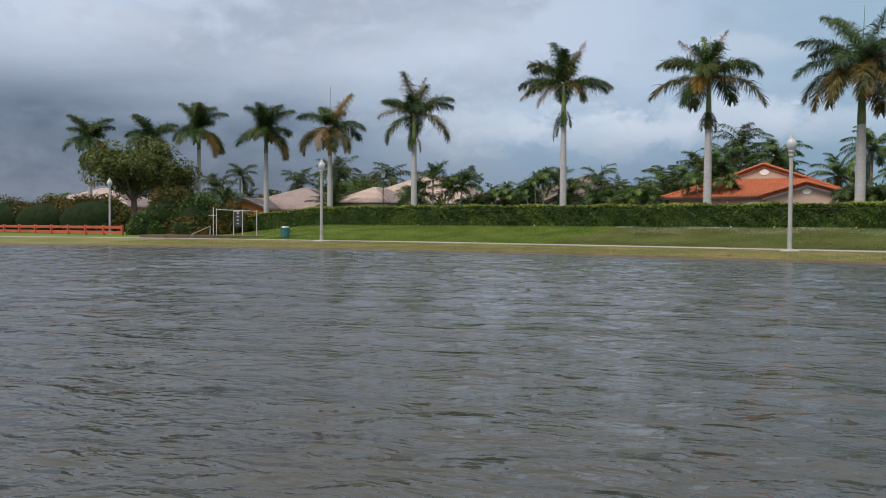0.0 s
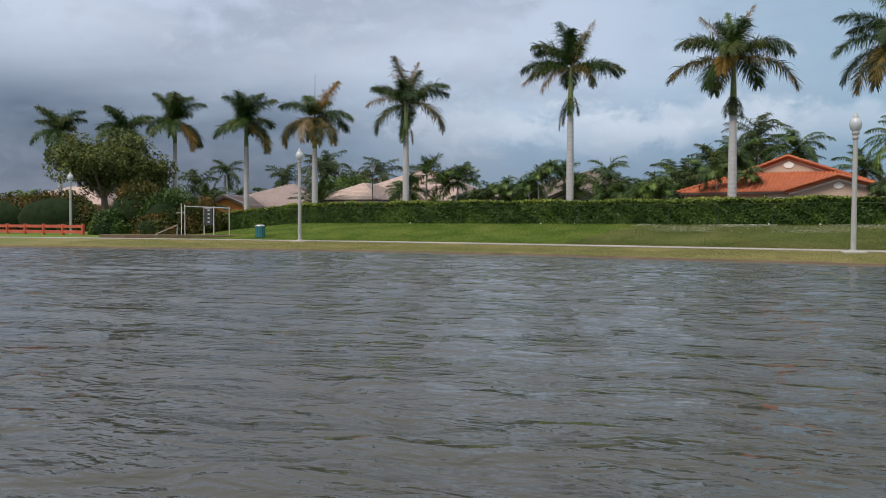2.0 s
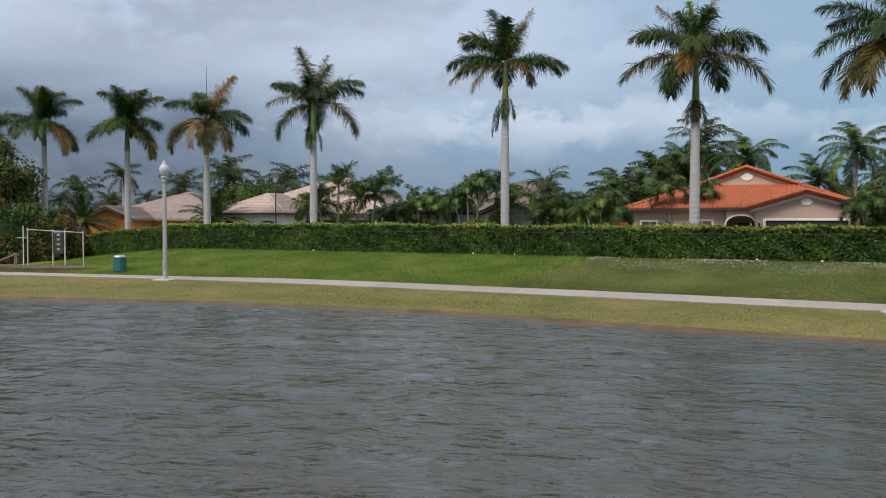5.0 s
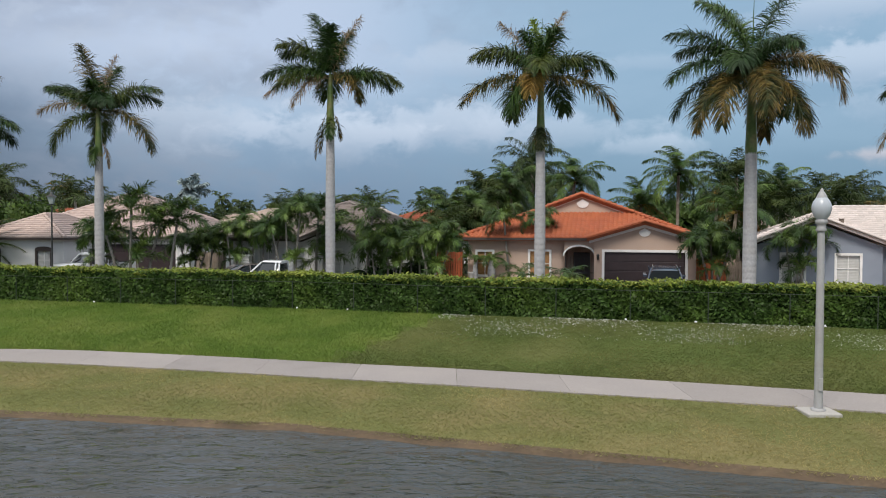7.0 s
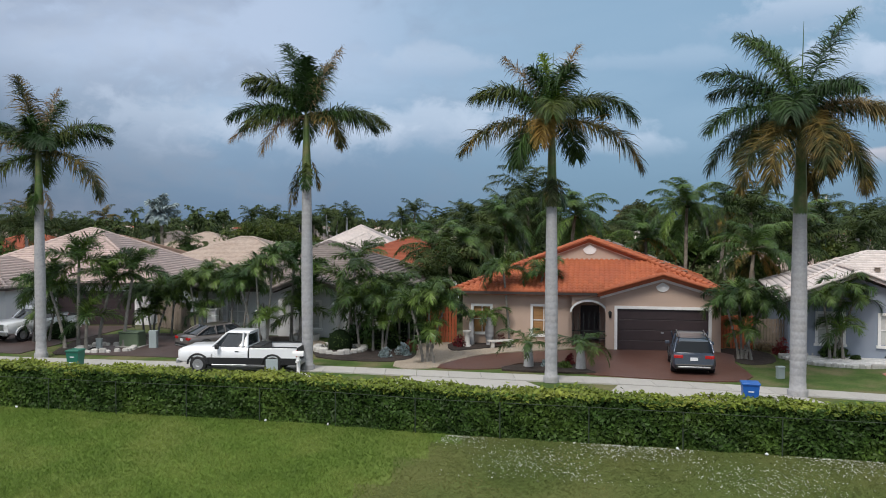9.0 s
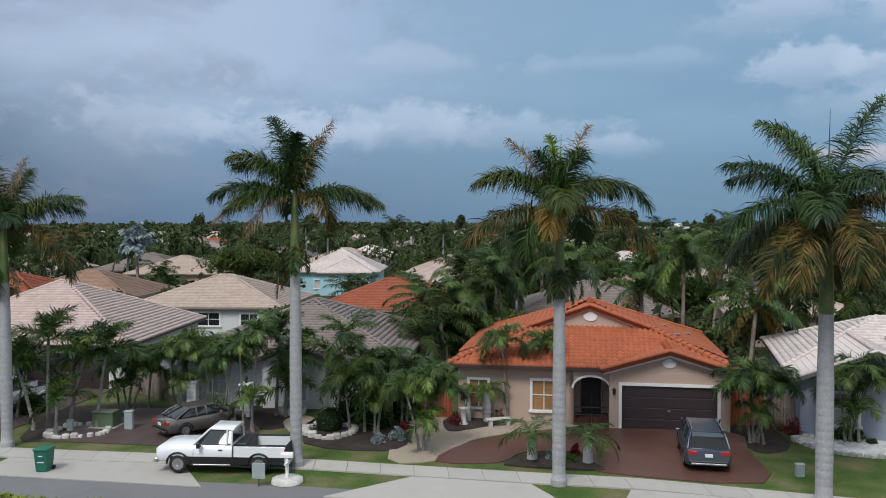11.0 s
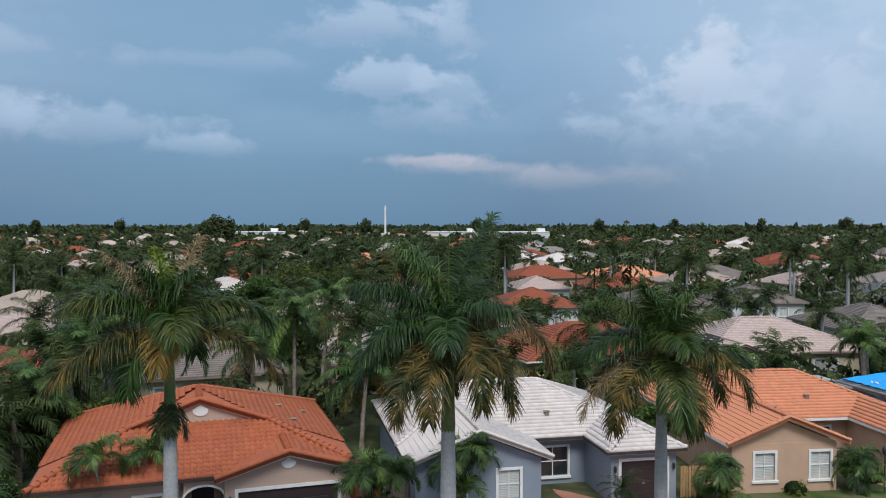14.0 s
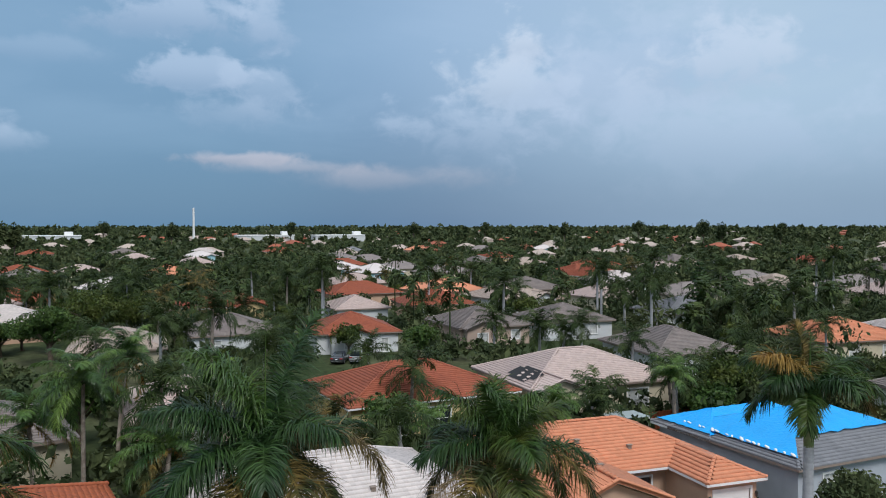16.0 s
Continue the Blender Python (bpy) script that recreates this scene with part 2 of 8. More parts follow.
M["stucco_cream"] = mat("stucco_cream", (0.6, 0.52, 0.38, 1), 0.9, vary=0.07, scale=0.8, fine=60, bump=0.25, dist=0.01)
M["stucco_yellow"] = mat("stucco_yellow", (0.62, 0.47, 0.24, 1), 0.9, vary=0.07, scale=0.8, fine=60, bump=0.25, dist=0.01)
M["stucco_orange"] = mat("stucco_orange", (0.62, 0.24, 0.07, 1), 0.9, vary=0.07, scale=0.8, fine=60, bump=0.25, dist=0.01)
M["stucco_peach"] = mat("stucco_peach", (0.55, 0.36, 0.25, 1), 0.9, vary=0.07, scale=0.8, fine=60, bump=0.25, dist=0.01)
M["stucco_grey"] = mat("stucco_grey", (0.42, 0.44, 0.48, 1), 0.9, vary=0.07, scale=0.8, fine=60, bump=0.25, dist=0.01)
M["stucco_aqua"] = mat("stucco_aqua", (0.36, 0.56, 0.62, 1), 0.9, vary=0.07, scale=0.8, fine=60, bump=0.25, dist=0.01)
M["trim_white"] = mat("trim_white", (0.78, 0.77, 0.75, 1), 0.7, vary=0.05, scale=1.5, fine=30, bump=0.08)
M["fascia_tan"] = mat("fascia_tan", (0.26, 0.2, 0.165, 1), 0.8, vary=0.08, bump=0.08)
M["trim_dark"] = mat("trim_dark", (0.05, 0.035, 0.03, 1), 0.6, vary=0.1, bump=0.08)
M["garage_dark"] = mat("garage_dark", (0.035, 0.022, 0.024, 1), 0.55, vary=0.15, bump=0.1)
M["glass"] = mat("glass", (0.02, 0.025, 0.03, 1), 0.06, vary=0.0, bump=0.0, spec=0.8)
M["blind"] = mat("blind", (0.5, 0.5, 0.48, 1), 0.7, vary=0.1, bump=0.1)
M["shutter_wood"] = mat("shutter_wood", (0.36, 0.19, 0.07, 1), 0.6, vary=0.15, scale=1, fine=20, bump=0.1)
M["timber_red"] = mat("timber_red", (0.36, 0.085, 0.032, 1), 0.7, vary=0.2, scale=1.5, fine=20, bump=0.2, spread=0.15)
M["timber_grey"] = mat("timber_grey", (0.24, 0.19, 0.15, 1), 0.85, vary=0.25, scale=1.5, fine=20, bump=0.3, spread=0.2)
M["timber_tan"] = mat("timber_tan", (0.4, 0.25, 0.11, 1), 0.8, vary=0.2, scale=1.5, fine=20, bump=0.3, spread=0.2)
M["paint_red"] = mat("paint_red", (0.4, 0.075, 0.04, 1), 0.6, vary=0.15, scale=1.5, fine=20, bump=0.15)
tiles = {"red": ((0.39, 0.105, 0.04, 1), (0.29, 0.077, 0.036, 1)), "white": ((0.6, 0.535, 0.505, 1), (0.5, 0.44, 0.41, 1)),
         "orange": ((0.58, 0.23, 0.12, 1), (0.48, 0.18, 0.095, 1)), "grey": ((0.24, 0.2, 0.183, 1), (0.155, 0.132, 0.122, 1)), "brown": ((0.31, 0.2, 0.14, 1), (0.24, 0.15, 0.105, 1)),
         "tan": ((0.47, 0.38, 0.32, 1), (0.37, 0.29, 0.24, 1)), "brick": ((0.33, 0.092, 0.045, 1), (0.25, 0.07, 0.038, 1)),
         "mauve": ((0.37, 0.295, 0.285, 1), (0.27, 0.215, 0.21, 1)), "slate": ((0.2, 0.2, 0.21, 1), (0.14, 0.14, 0.15, 1)), "pink": ((0.52, 0.41, 0.37, 1), (0.42, 0.325, 0.29, 1))}
for k, (c1, c2) in tiles.items():
    blotch = {"white": 0.35, "orange": 0.4, "pink": 0.5}.get(k, 0.8)
    M["tile_" + k] = mat("tile_" + k, c1, 0.8, vary=0.07 + 0.06 * blotch, scale=0.6, fine=12, bump=0.15, island=0.09, other=c2, amount=blotch)
    M["piece_" + k] = mat("piece_" + k, c1, 0.75, vary=0.07 + 0.06 * blotch, scale=0.6, fine=12, bump=0.15, spread=0.1, other=c2, amount=blotch)
M["trunk"] = mat("trunk", (0.37, 0.37, 0.38, 1), 0.9, vary=0.16, scale=1.2, fine=9, bump=0.4, other=(0.28, 0.27, 0.26, 1), amount=0.7)
M["trunk_garden"] = mat("trunk_garden", (0.2, 0.185, 0.165, 1), 0.9, vary=0.2, scale=2, fine=12, bump=0.4, other=(0.29, 0.275, 0.25, 1))
M["trunk_brown"] = mat("trunk_brown", (0.2, 0.16, 0.125, 1), 0.9, vary=0.25, scale=2, fine=12, bump=0.6, other=(0.3, 0.27, 0.23, 1))
M["shaft"] = mat("shaft", (0.09, 0.15, 0.035, 1), 0.5, vary=0.2, scale=1.5, fine=10, bump=0.1, other=(0.16, 0.14, 0.06, 1), amount=0.7)
M["frond"] = leafmat("frond", (0.035, 0.077, 0.0145, 1), (0.074, 0.083, 0.016, 1), rough=0.42, spec=0.25, trans=0.15)
M["garden"] = leafmat("garden", (0.075, 0.145, 0.03, 1), (0.14, 0.205, 0.042, 1), island=0.5, trans=0.3, rough=0.4, spec=0.4)
M["garden_dark"] = leafmat("garden_dark", (0.036, 0.084, 0.02, 1), (0.0675, 0.1125, 0.024, 1), island=0.5, trans=0.3, rough=0.4, spec=0.4)
M["grass"] = leafmat("grass", (0.15, 0.235, 0.043, 1), (0.2, 0.24, 0.06, 1), island=0.15, trans=0.45)
M["mown_grass"] = leafmat("mown_grass", (0.125, 0.155, 0.042, 1), (0.17, 0.165, 0.06, 1), island=0.15, trans=0.45)
M["dry_grass"] = leafmat("dry_grass", (0.25, 0.25, 0.09, 1), (0.3, 0.25, 0.11, 1), island=0.15, trans=0.45)
M["frond_dark"] = leafmat("frond_dark", (0.0205, 0.052, 0.0135, 1), (0.037, 0.069, 0.0155, 1), rough=0.42, spec=0.25, trans=0.12)
M["frond_light"] = leafmat("frond_light", (0.0475, 0.1045, 0.019, 1), (0.0765, 0.126, 0.0225, 1), rough=0.4, spec=0.5)
M["frond_dry"] = leafmat("frond_dry", (0.3, 0.21, 0.12, 1), (0.2, 0.15, 0.07, 1))
M["frond_gold"] = leafmat("frond_gold", (0.33, 0.19, 0.045, 1), (0.22, 0.16, 0.04, 1))
M["frond_tan"] = leafmat("frond_tan", (0.26, 0.19, 0.085, 1), (0.1, 0.085, 0.03, 1), scale=1.4, island=0.45)
M["frond_young"] = leafmat("frond_young", (0.2, 0.3, 0.035, 1), (0.26, 0.33, 0.05, 1))
M["frond_mixed"] = leafmat("frond_mixed", (0.04, 0.055, 0.017, 1), (0.2, 0.13, 0.035, 1), scale=1.4, island=0.5)
M["frond_silver"] = leafmat("frond_silver", (0.3, 0.37, 0.38, 1), (0.22, 0.28, 0.29, 1))
M["hedge_leaf"] = leafmat("hedge_leaf", (0.04675, 0.0935, 0.0187, 1), (0.0765, 0.1232, 0.0221, 1), island=0.5)
M["hedge_top"] = leafmat("hedge_top", (0.15, 0.2, 0.03, 1), (0.2, 0.22, 0.04, 1), island=0.4)
M["bush_leaf"] = leafmat("bush_leaf", (0.048, 0.092, 0.0224, 1), (0.08, 0.12, 0.028, 1), island=0.45)
M["bush_rust"] = leafmat("bush_rust", (0.055, 0.075, 0.018, 1), (0.125, 0.07, 0.02, 1), island=0.35)
M["bush_yellow"] = leafmat("bush_yellow", (0.3, 0.3, 0.035, 1), (0.12, 0.17, 0.03, 1), island=0.4)
M["bush_crimson"] = leafmat("bush_crimson", (0.14, 0.02, 0.025, 1), (0.25, 0.04, 0.04, 1), island=0.4)
M["tree_pale"] = leafmat("tree_pale", (0.075, 0.1, 0.028, 1), (0.125, 0.14, 0.04, 1), island=0.4)
M["tree_leaf"] = leafmat("tree_leaf", (0.052, 0.08, 0.0176, 1), (0.096, 0.112, 0.0264, 1), island=0.45)
M["far_leaf"] = leafmat("far_leaf", (0.046, 0.066, 0.026, 1), (0.088, 0.102, 0.04, 1), island=0.22, trans=0.12, rough=0.8, scale=0.13)
M["far_frond"] = leafmat("far_frond", (0.0323, 0.0561, 0.0153, 1), (0.05625, 0.075, 0.0195, 1), island=0.4, trans=0.15, rough=0.6)
M["clipping"] = mat("clipping", (0.5, 0.52, 0.44, 1), 0.9, vary=0.2, scale=2, fine=10, bump=0)
# near-black green: the shade deep among leaves, put into the colour
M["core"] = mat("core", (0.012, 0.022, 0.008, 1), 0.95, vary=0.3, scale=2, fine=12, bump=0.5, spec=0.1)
M["bark"] = mat("bark", (0.12, 0.09, 0.065, 1), 0.9, vary=0.3, scale=3, fine=20, bump=0.6)
M["white_metal"] = mat("white_metal", (0.36, 0.36, 0.36, 1), 0.55, vary=0.06, scale=2, fine=20, bump=0.08, other=(0.27, 0.26, 0.25, 1), amount=0.6)
M["dark_metal"] = mat("dark_metal", (0.03, 0.033, 0.032, 1), 0.5, vary=0.1, bump=0.05)
M["steel"] = mat("steel", (0.45, 0.46, 0.47, 1), 0.35, 0.9, vary=0.08, bump=0.05)
M["globe"] = mat("globe", (0.42, 0.45, 0.48, 1), 0.25, vary=0.03, bump=0.0)
M["rubber"] = mat("rubber", (0.015, 0.015, 0.016, 1), 0.85, vary=0.1, bump=0.2)
M["plastic_green"] = mat("plastic_green", (0.015, 0.13, 0.085, 1), 0.5, vary=0.08, bump=0.05)
M["plastic_blue"] = mat("plastic_blue", (0.01, 0.1, 0.38, 1), 0.45, vary=0.08, bump=0.05)
M["bin_teal"] = mat("bin_teal", (0.02, 0.13, 0.14, 1), 0.6, vary=0.1, bump=0.1)
M["box_green"] = mat("box_green", (0.1, 0.14, 0.085, 1), 0.6, vary=0.1, bump=0.05)
M["fence_green"] = mat("fence_green", (0.035, 0.05, 0.03, 1), 0.6, vary=0.1, bump=0.05)
M["box_grey"] = mat("box_grey", (0.33, 0.38, 0.38, 1), 0.6, vary=0.08, bump=0.05)
M["car_white"] = mat("car_white", (0.78, 0.79, 0.8, 1), 0.3, vary=0.02, bump=0, coat=0.6)
M["car_dark"] = mat("car_dark", (0.05, 0.055, 0.065, 1), 0.3, 0.3, vary=0.03, bump=0, coat=0.8)
M["car_blue"] = mat("car_blue", (0.055, 0.075, 0.11, 1), 0.3, 0.3, vary=0.03, bump=0, coat=0.8)
M["car_grey"] = mat("car_grey", (0.16, 0.14, 0.13, 1), 0.3, 0.5, vary=0.03, bump=0, coat=0.8)
M["car_silver"] = mat("car_silver", (0.45, 0.46, 0.47, 1), 0.3, 0.5, vary=0.03, bump=0, coat=0.8)
M["black_trim"] = mat("black_trim", (0.012, 0.012, 0.013, 1), 0.5, vary=0.05, bump=0.02)
M["lamp_red"] = mat("lamp_red", (0.4, 0.01, 0.01, 1), 0.2, vary=0.03, bump=0)
M["lamp_clear"] = mat("lamp_clear", (0.7, 0.7, 0.7, 1), 0.15, vary=0.03, bump=0)
M["plate"] = mat("plate", (0.75, 0.76, 0.78, 1), 0.5, vary=0.05, bump=0)
M["tarp"] = mat("tarp", (0.012, 0.33, 0.78, 1), 0.5, vary=0.08, scale=0.8, fine=5, bump=0.6, dist=0.1)
M["stone"] = mat("stone", (0.5, 0.48, 0.45, 1), 0.85, vary=0.15, scale=3, fine=20, bump=0.4, spread=0.15)
M["rock"] = mat("rock", (0.38, 0.34, 0.3, 1), 0.9, vary=0.25, scale=3, fine=10, bump=0.6)
M["canvas_green"] = mat("canvas_green", (0.01, 0.12, 0.1, 1), 0.7, vary=0.1, bump=0.1)


def water_material():
    m = bpy.data.materials.new("lake_water")
    m.use_nodes = True
    n, l = m.node_tree.nodes, m.node_tree.links
    p = n["Principled BSDF"]
    p.inputs["Base Color"].default_value = (0.049, 0.05, 0.044, 1)
    p.inputs["Roughness"].default_value = 0.06
    p.inputs["IOR"].default_value = 1.34
    co = n.new("ShaderNodeTexCoord").outputs["Object"]

    def noise_at(scale, sx, sy, turn, detail, distortion):
        mp = n.new("ShaderNodeMapping")
        mp.inputs["Scale"].default_value = (sx, sy, 1)
        mp.inputs["Rotation"].default_value = (0, 0, radians(turn))
        l.new(co, mp.inputs[0])
        t = n.new("ShaderNodeTexNoise")
        t.inputs["Scale"].default_value, t.inputs["Detail"].default_value, t.inputs["Distortion"].default_value = scale, detail, distortion
        l.new(mp.outputs[0], t.inputs["Vector"])
        return t.outputs["Fac"]

    def combine(op, a, b):
        k = n.new("ShaderNodeMath")
        k.operation = op
        for i, v in enumerate((a, b)):
            if isinstance(v, (int, float)):
                k.inputs[i].default_value = v
            else:
                l.new(v, k.inputs[i])
        return k.outputs[0]

    # gusts ruffle the lake in patches
    gust = n.new("ShaderNodeMapRange")
    for i, v in enumerate((0.35, 0.65, 0.55, 1.5)):
        gust.inputs[i + 1].default_value = v
    l.new(noise_at(0.14, 1.6, 0.7, 12, 3.0, 0.6), gust.inputs[0])
    h = combine("MULTIPLY", noise_at(0.55, 0.55, 1.3, 6, 4.0, 0.6), 0.75)
    for scale, sx, sy, weight, turn in ((1.3, 0.7, 1.3, 0.8, -9), (2.9, 0.7, 1.3, 0.5, 14), (6.0, 0.7, 1.3, 0.2, -6), (13.0, 0.8, 1.2, 0.04, 15)):
        h = combine("ADD", h, combine("MULTIPLY", combine("MULTIPLY", noise_at(scale, sx, sy, turn, 2.5, 0.6), weight), gust.outputs[0]))
    b = n.new("ShaderNodeBump")
    b.inputs["Strength"].default_value, b.inputs["Distance"].default_value = 1.0, 0.12
    l.new(h, b.inputs["Height"])
    l.new(b.outputs[0], p.inputs["Normal"])
    return m


M["water"] = water_material()


# ---- building tools ----
RNG = np.random.default_rng(7)


def np_mesh(name, verts, faces, material, smooth=False):
    """A mesh of equal-sized faces from arrays."""
    me = bpy.data.meshes.new(name)
    verts, faces = np.asarray(verts, np.float32), np.asarray(faces, np.int32)
    k = faces.shape[1]
    me.vertices.add(len(verts))
    me.vertices.foreach_set("co", verts.ravel())
    me.loops.add(faces.size)
    me.loops.foreach_set("vertex_index", faces.ravel())
    me.polygons.add(len(faces))
    me.polygons.foreach_set("loop_start", np.arange(0, faces.size, k, dtype=np.int32))
    if smooth:
        me.polygons.foreach_set("use_smooth", np.ones(len(faces), bool))
    me.materials.append(material)
    me.update(calc_edges=True)
    return me


class Geo:
    """Collects faces for one mesh."""

    def __init__(self):
        self.v, self.f, self.m, self.sm, self.marks = [], [], Matrix.Identity(4), [], []

    def put(self, verts, faces, smooth=False):
        n = len(self.v)
        self.v += [tuple(self.m @ Vector(p)) for p in verts]
        self.f += [tuple(n + i for i in f) for f in faces]
        self.sm += [smooth] * len(faces)
        return self

    def box(self, x0, x1, y0, y1, z0, z1, c=0.0):
        """A box; c chamfers its upright and top edges."""
        if c <= 0:
            v = [(x, y, z) for z in (z0, z1) for y in (y0, y1) for x in (x0, x1)]
            return self.put(v, [(0, 2, 3, 1), (4, 5, 7, 6), (0, 1, 5, 4), (2, 6, 7, 3), (0, 4, 6, 2), (1, 3, 7, 5)])
        ring = lambda i: [(x0 + c + i, y0 + i), (x1 - c - i, y0 + i), (x1 - i, y0 + c + i), (x1 - i, y1 - c - i), (x1 - c - i, y1 - i), (x0 + c + i, y1 - i), (x0 + i, y1 - c - i), (x0 + i, y0 + c + i)]
        return self.rings([[(x, y, z0) for x, y in ring(0)], [(x, y, z1 - c) for x, y in ring(0)], [(x, y, z1) for x, y in ring(c * 0.7)]])

    def rings(self, rings, cap=True, smooth=False):
        """Skin through rings of equally many points."""
        k, n = len(rings[0]), len(rings)
        v = [p for r in rings for p in r]
        f = [(a * k + i, a * k + (i + 1) % k, (a + 1) * k + (i + 1) % k, (a + 1) * k + i) for a in range(n - 1) for i in range(k)]
        self.put(v, f, smooth)
        if cap:
            self.put(rings[0], [tuple(range(k))[::-1]])
            self.put(rings[-1], [tuple(range(k))])
        return self

    def tube(self, points, radii, k=8, smooth=True):
        """A round tube through points."""
        pts, rings = [Vector(p) for p in points], []
        for i, p in enumerate(pts):
            t = (pts[min(i + 1, len(pts) - 1)] - pts[max(i - 1, 0)]).normalized()
            a = t.cross(Vector((0, 1, 0)) if abs(t.y) < 0.9 else Vector((1, 0, 0))).normalized()
            b = t.cross(a)
            r = radii[i] if hasattr(radii, "__len__") else radii
            rings.append([tuple(p + r * (math.cos(w) * a + math.sin(w) * b)) for w in (2 * math.pi * j / k for j in range(k))])
        return self.rings(rings, True, smooth)

    def lathe(self, profile, k=16, x=0, y=0):
        """A turned shape: (radius, height) from below."""
        return self.rings([[(x + r * math.cos(2 * math.pi * j / k), y + r * math.sin(2 * math.pi * j / k), z) for j in range(k)] for r, z in profile], True, True)

    def mesh(self, name, material):
        me = bpy.data.meshes.new(name)
        me.from_pydata(self.v, [], self.f)
        me.polygons.foreach_set("use_smooth", self.sm)
        me.materials.append(material)
        me.update()
        return me


def part(name, geo, material, parent=None, label="", kind=""):
    """Links a mesh as one object under its thing."""
    me = geo.mesh(name, material) if isinstance(geo, Geo) else geo
    ob = new(name, me)
    ob.parent = parent
    return tagged(ob, label=label, kind=kind)


def thing(name, x, y, z, turn=0.0, label="", category="", group="", kind="", scale=1.0):
    ob = new(name)
    ob.matrix_basis = pose(x, y, z, 0, 0, turn) @ Matrix.Scale(scale, 4)
    return tagged(ob, label, category, group, kind)


def curve_at(pts):
    xs, ys = zip(*pts)
    return lambda x: float(np.interp(x, xs, ys))


# ---- the ground, from the lake up to the lots ----
shore = curve_at([(-2500, -900), (-120, -48), (-70, -35.5), (-45, -31.8), (-32, -30.6), (-24, -30.5), (-16, -31.8), (-10, -33.8), (-4.5, -35.6), (0, -37.5), (10, -41), (60, -62), (2500, -1000)])
path_y = curve_at([(-2500, -880), (-120, -38), (-70, -23.5), (-50, -21.8), (-40, -22.2), (-31, -23.0), (-26, -23.3), (-20, -24.7), (-12.4, -26.8), (-3.5, -29.9), (6, -33), (60, -54), (2500, -990)])
near_off = curve_at([(-60, -0.9), (-31, -0.75), (-26, -1.15), (-15, -1.2), (-10, -1.05), (-3.5, -0.68), (10, -0.7)])
far_off = curve_at([(-60, 0.9), (-31, 1.1), (-25, 1.4), (-15, 1.35), (-10, 1.55), (-4, 1.75), (10, 1.8)])
hedge_y = curve_at([(-2500, -860), (-120, -12), (-70, -9), (-45, -11.2), (-28, -15.4), (-22.7, -16.7), (-17, -18.0), (-12.8, -19.5), (-8.4, -20.6), (-4.5, -21.7), (0, -22.9), (8, -25.6), (20, -30.2), (60, -46), (2500, -980)])
walk_y = curve_at([(-120, 12), (-70, 5.5), (-45, 1.2), (-30, -1.7), (-18, -3.9), (-9.5, -6.1), (-3.9, -7.4), (4.5, -10.6), (14, -14.6), (28, -20.6), (60, -35), (200, -95)])

LOT = -0.22


def path_near(x):
    return path_y(x) + near_off(x)


def path_far(x):
    return path_y(x) + far_off(x)


def mown(x, y):
    """Metres east of the line up to which the bank has been mown short."""
    return x + 12.1 - 0.71 * (y + 19.2)


def west_flat(x):
    """1 along the lawn bank, 0 west of it where the park is level."""
    t = min(max((x + 47) / 12, 0), 1)
    return t * t * (3 - 2 * t)


ROWS = [(lambda x: -3000, -3.0, 0), (lambda x: shore(x) - 60, -2.9, 0), (lambda x: shore(x) - 8, -2.6, 0), (lambda x: shore(x) - 2, -1.5, 0),
        (lambda x: shore(x) - 0.4, -1.02, 0), (lambda x: shore(x), -0.88, 1), (lambda x: shore(x) + 0.35, -0.82, 1)]
for k in range(1, 6):
    ROWS.append((lambda x, k=k: shore(x) + 0.35 + (path_near(x) + 0.05 - shore(x) - 0.35) * k / 5, -0.82 + 0.2 * k / 5, 2))
ROWS.append((lambda x: path_far(x) - 0.05, -0.6, 3))
for k in range(1, 11):
    ROWS.append((lambda x, k=k: path_far(x) - 0.05 + (hedge_y(x) - path_far(x) + 0.05) * k / 10, lambda x, k=k: -0.6 + (0.3 + 0.72 * west_flat(x)) * (k / 10) ** (2.2 - 1.3 * west_flat(x)), 3))
ROWS += [(lambda x: hedge_y(x) + 1.5, lambda x: -0.3 + 0.72 * west_flat(x), 3), (lambda x: hedge_y(x) + 2.6, LOT - 0.03, 4), (lambda x: walk_y(x) - 4, LOT - 0.03, 4), (lambda x: walk_y(x), LOT, 4),
         (lambda x: walk_y(x) + 12, LOT, 4), (lambda x: walk_y(x) + 40, LOT, 5), (lambda x: walk_y(x) + 160, LOT, 5), (lambda x: 4500, LOT, 5)]
xs = np.concatenate([np.linspace(-3500, -130, 12), np.arange(-110, 64, 1.0), np.linspace(80, 4500, 14)])


def ground_height(x, y):
    last = None
    for fy, z, _ in ROWS:
        yy = fy(x)
        z = z(x) if callable(z) else z
        if y <= yy:
            return z if last is None else last[1] + (z - last[1]) * (y - last[0]) / max(yy - last[0], 1e-6)
        last = (yy, z)
    return LOT


gv, gf, gm = [], [], []
for fy, z, m in ROWS:
    for x in xs:
        zz = z(x) if callable(z) else z
        bumpy = 0.012 * noise.noise((x * 0.35, fy(x) * 0.35, 2.0)) if -0.9 < zz < 0.5 and abs(x) < 120 else 0
        gv.append((x, fy(x), zz + bumpy))
nx = len(xs)
for r in range(len(ROWS) - 1):
    for i in range(nx - 1):
        gf.append((r * nx + i, r * nx + i + 1, (r + 1) * nx + i + 1, (r + 1) * nx + i))
        cx, cy = (xs[i] + xs[i + 1]) / 2, ROWS[r][0](xs[i])
        gm.append(6 if ROWS[r + 1][2] == 3 and mown(cx, cy) > 0.4 * math.sin(3 * cx + 5 * cy) else ROWS[r + 1][2])
me = bpy.data.meshes.new("ground")
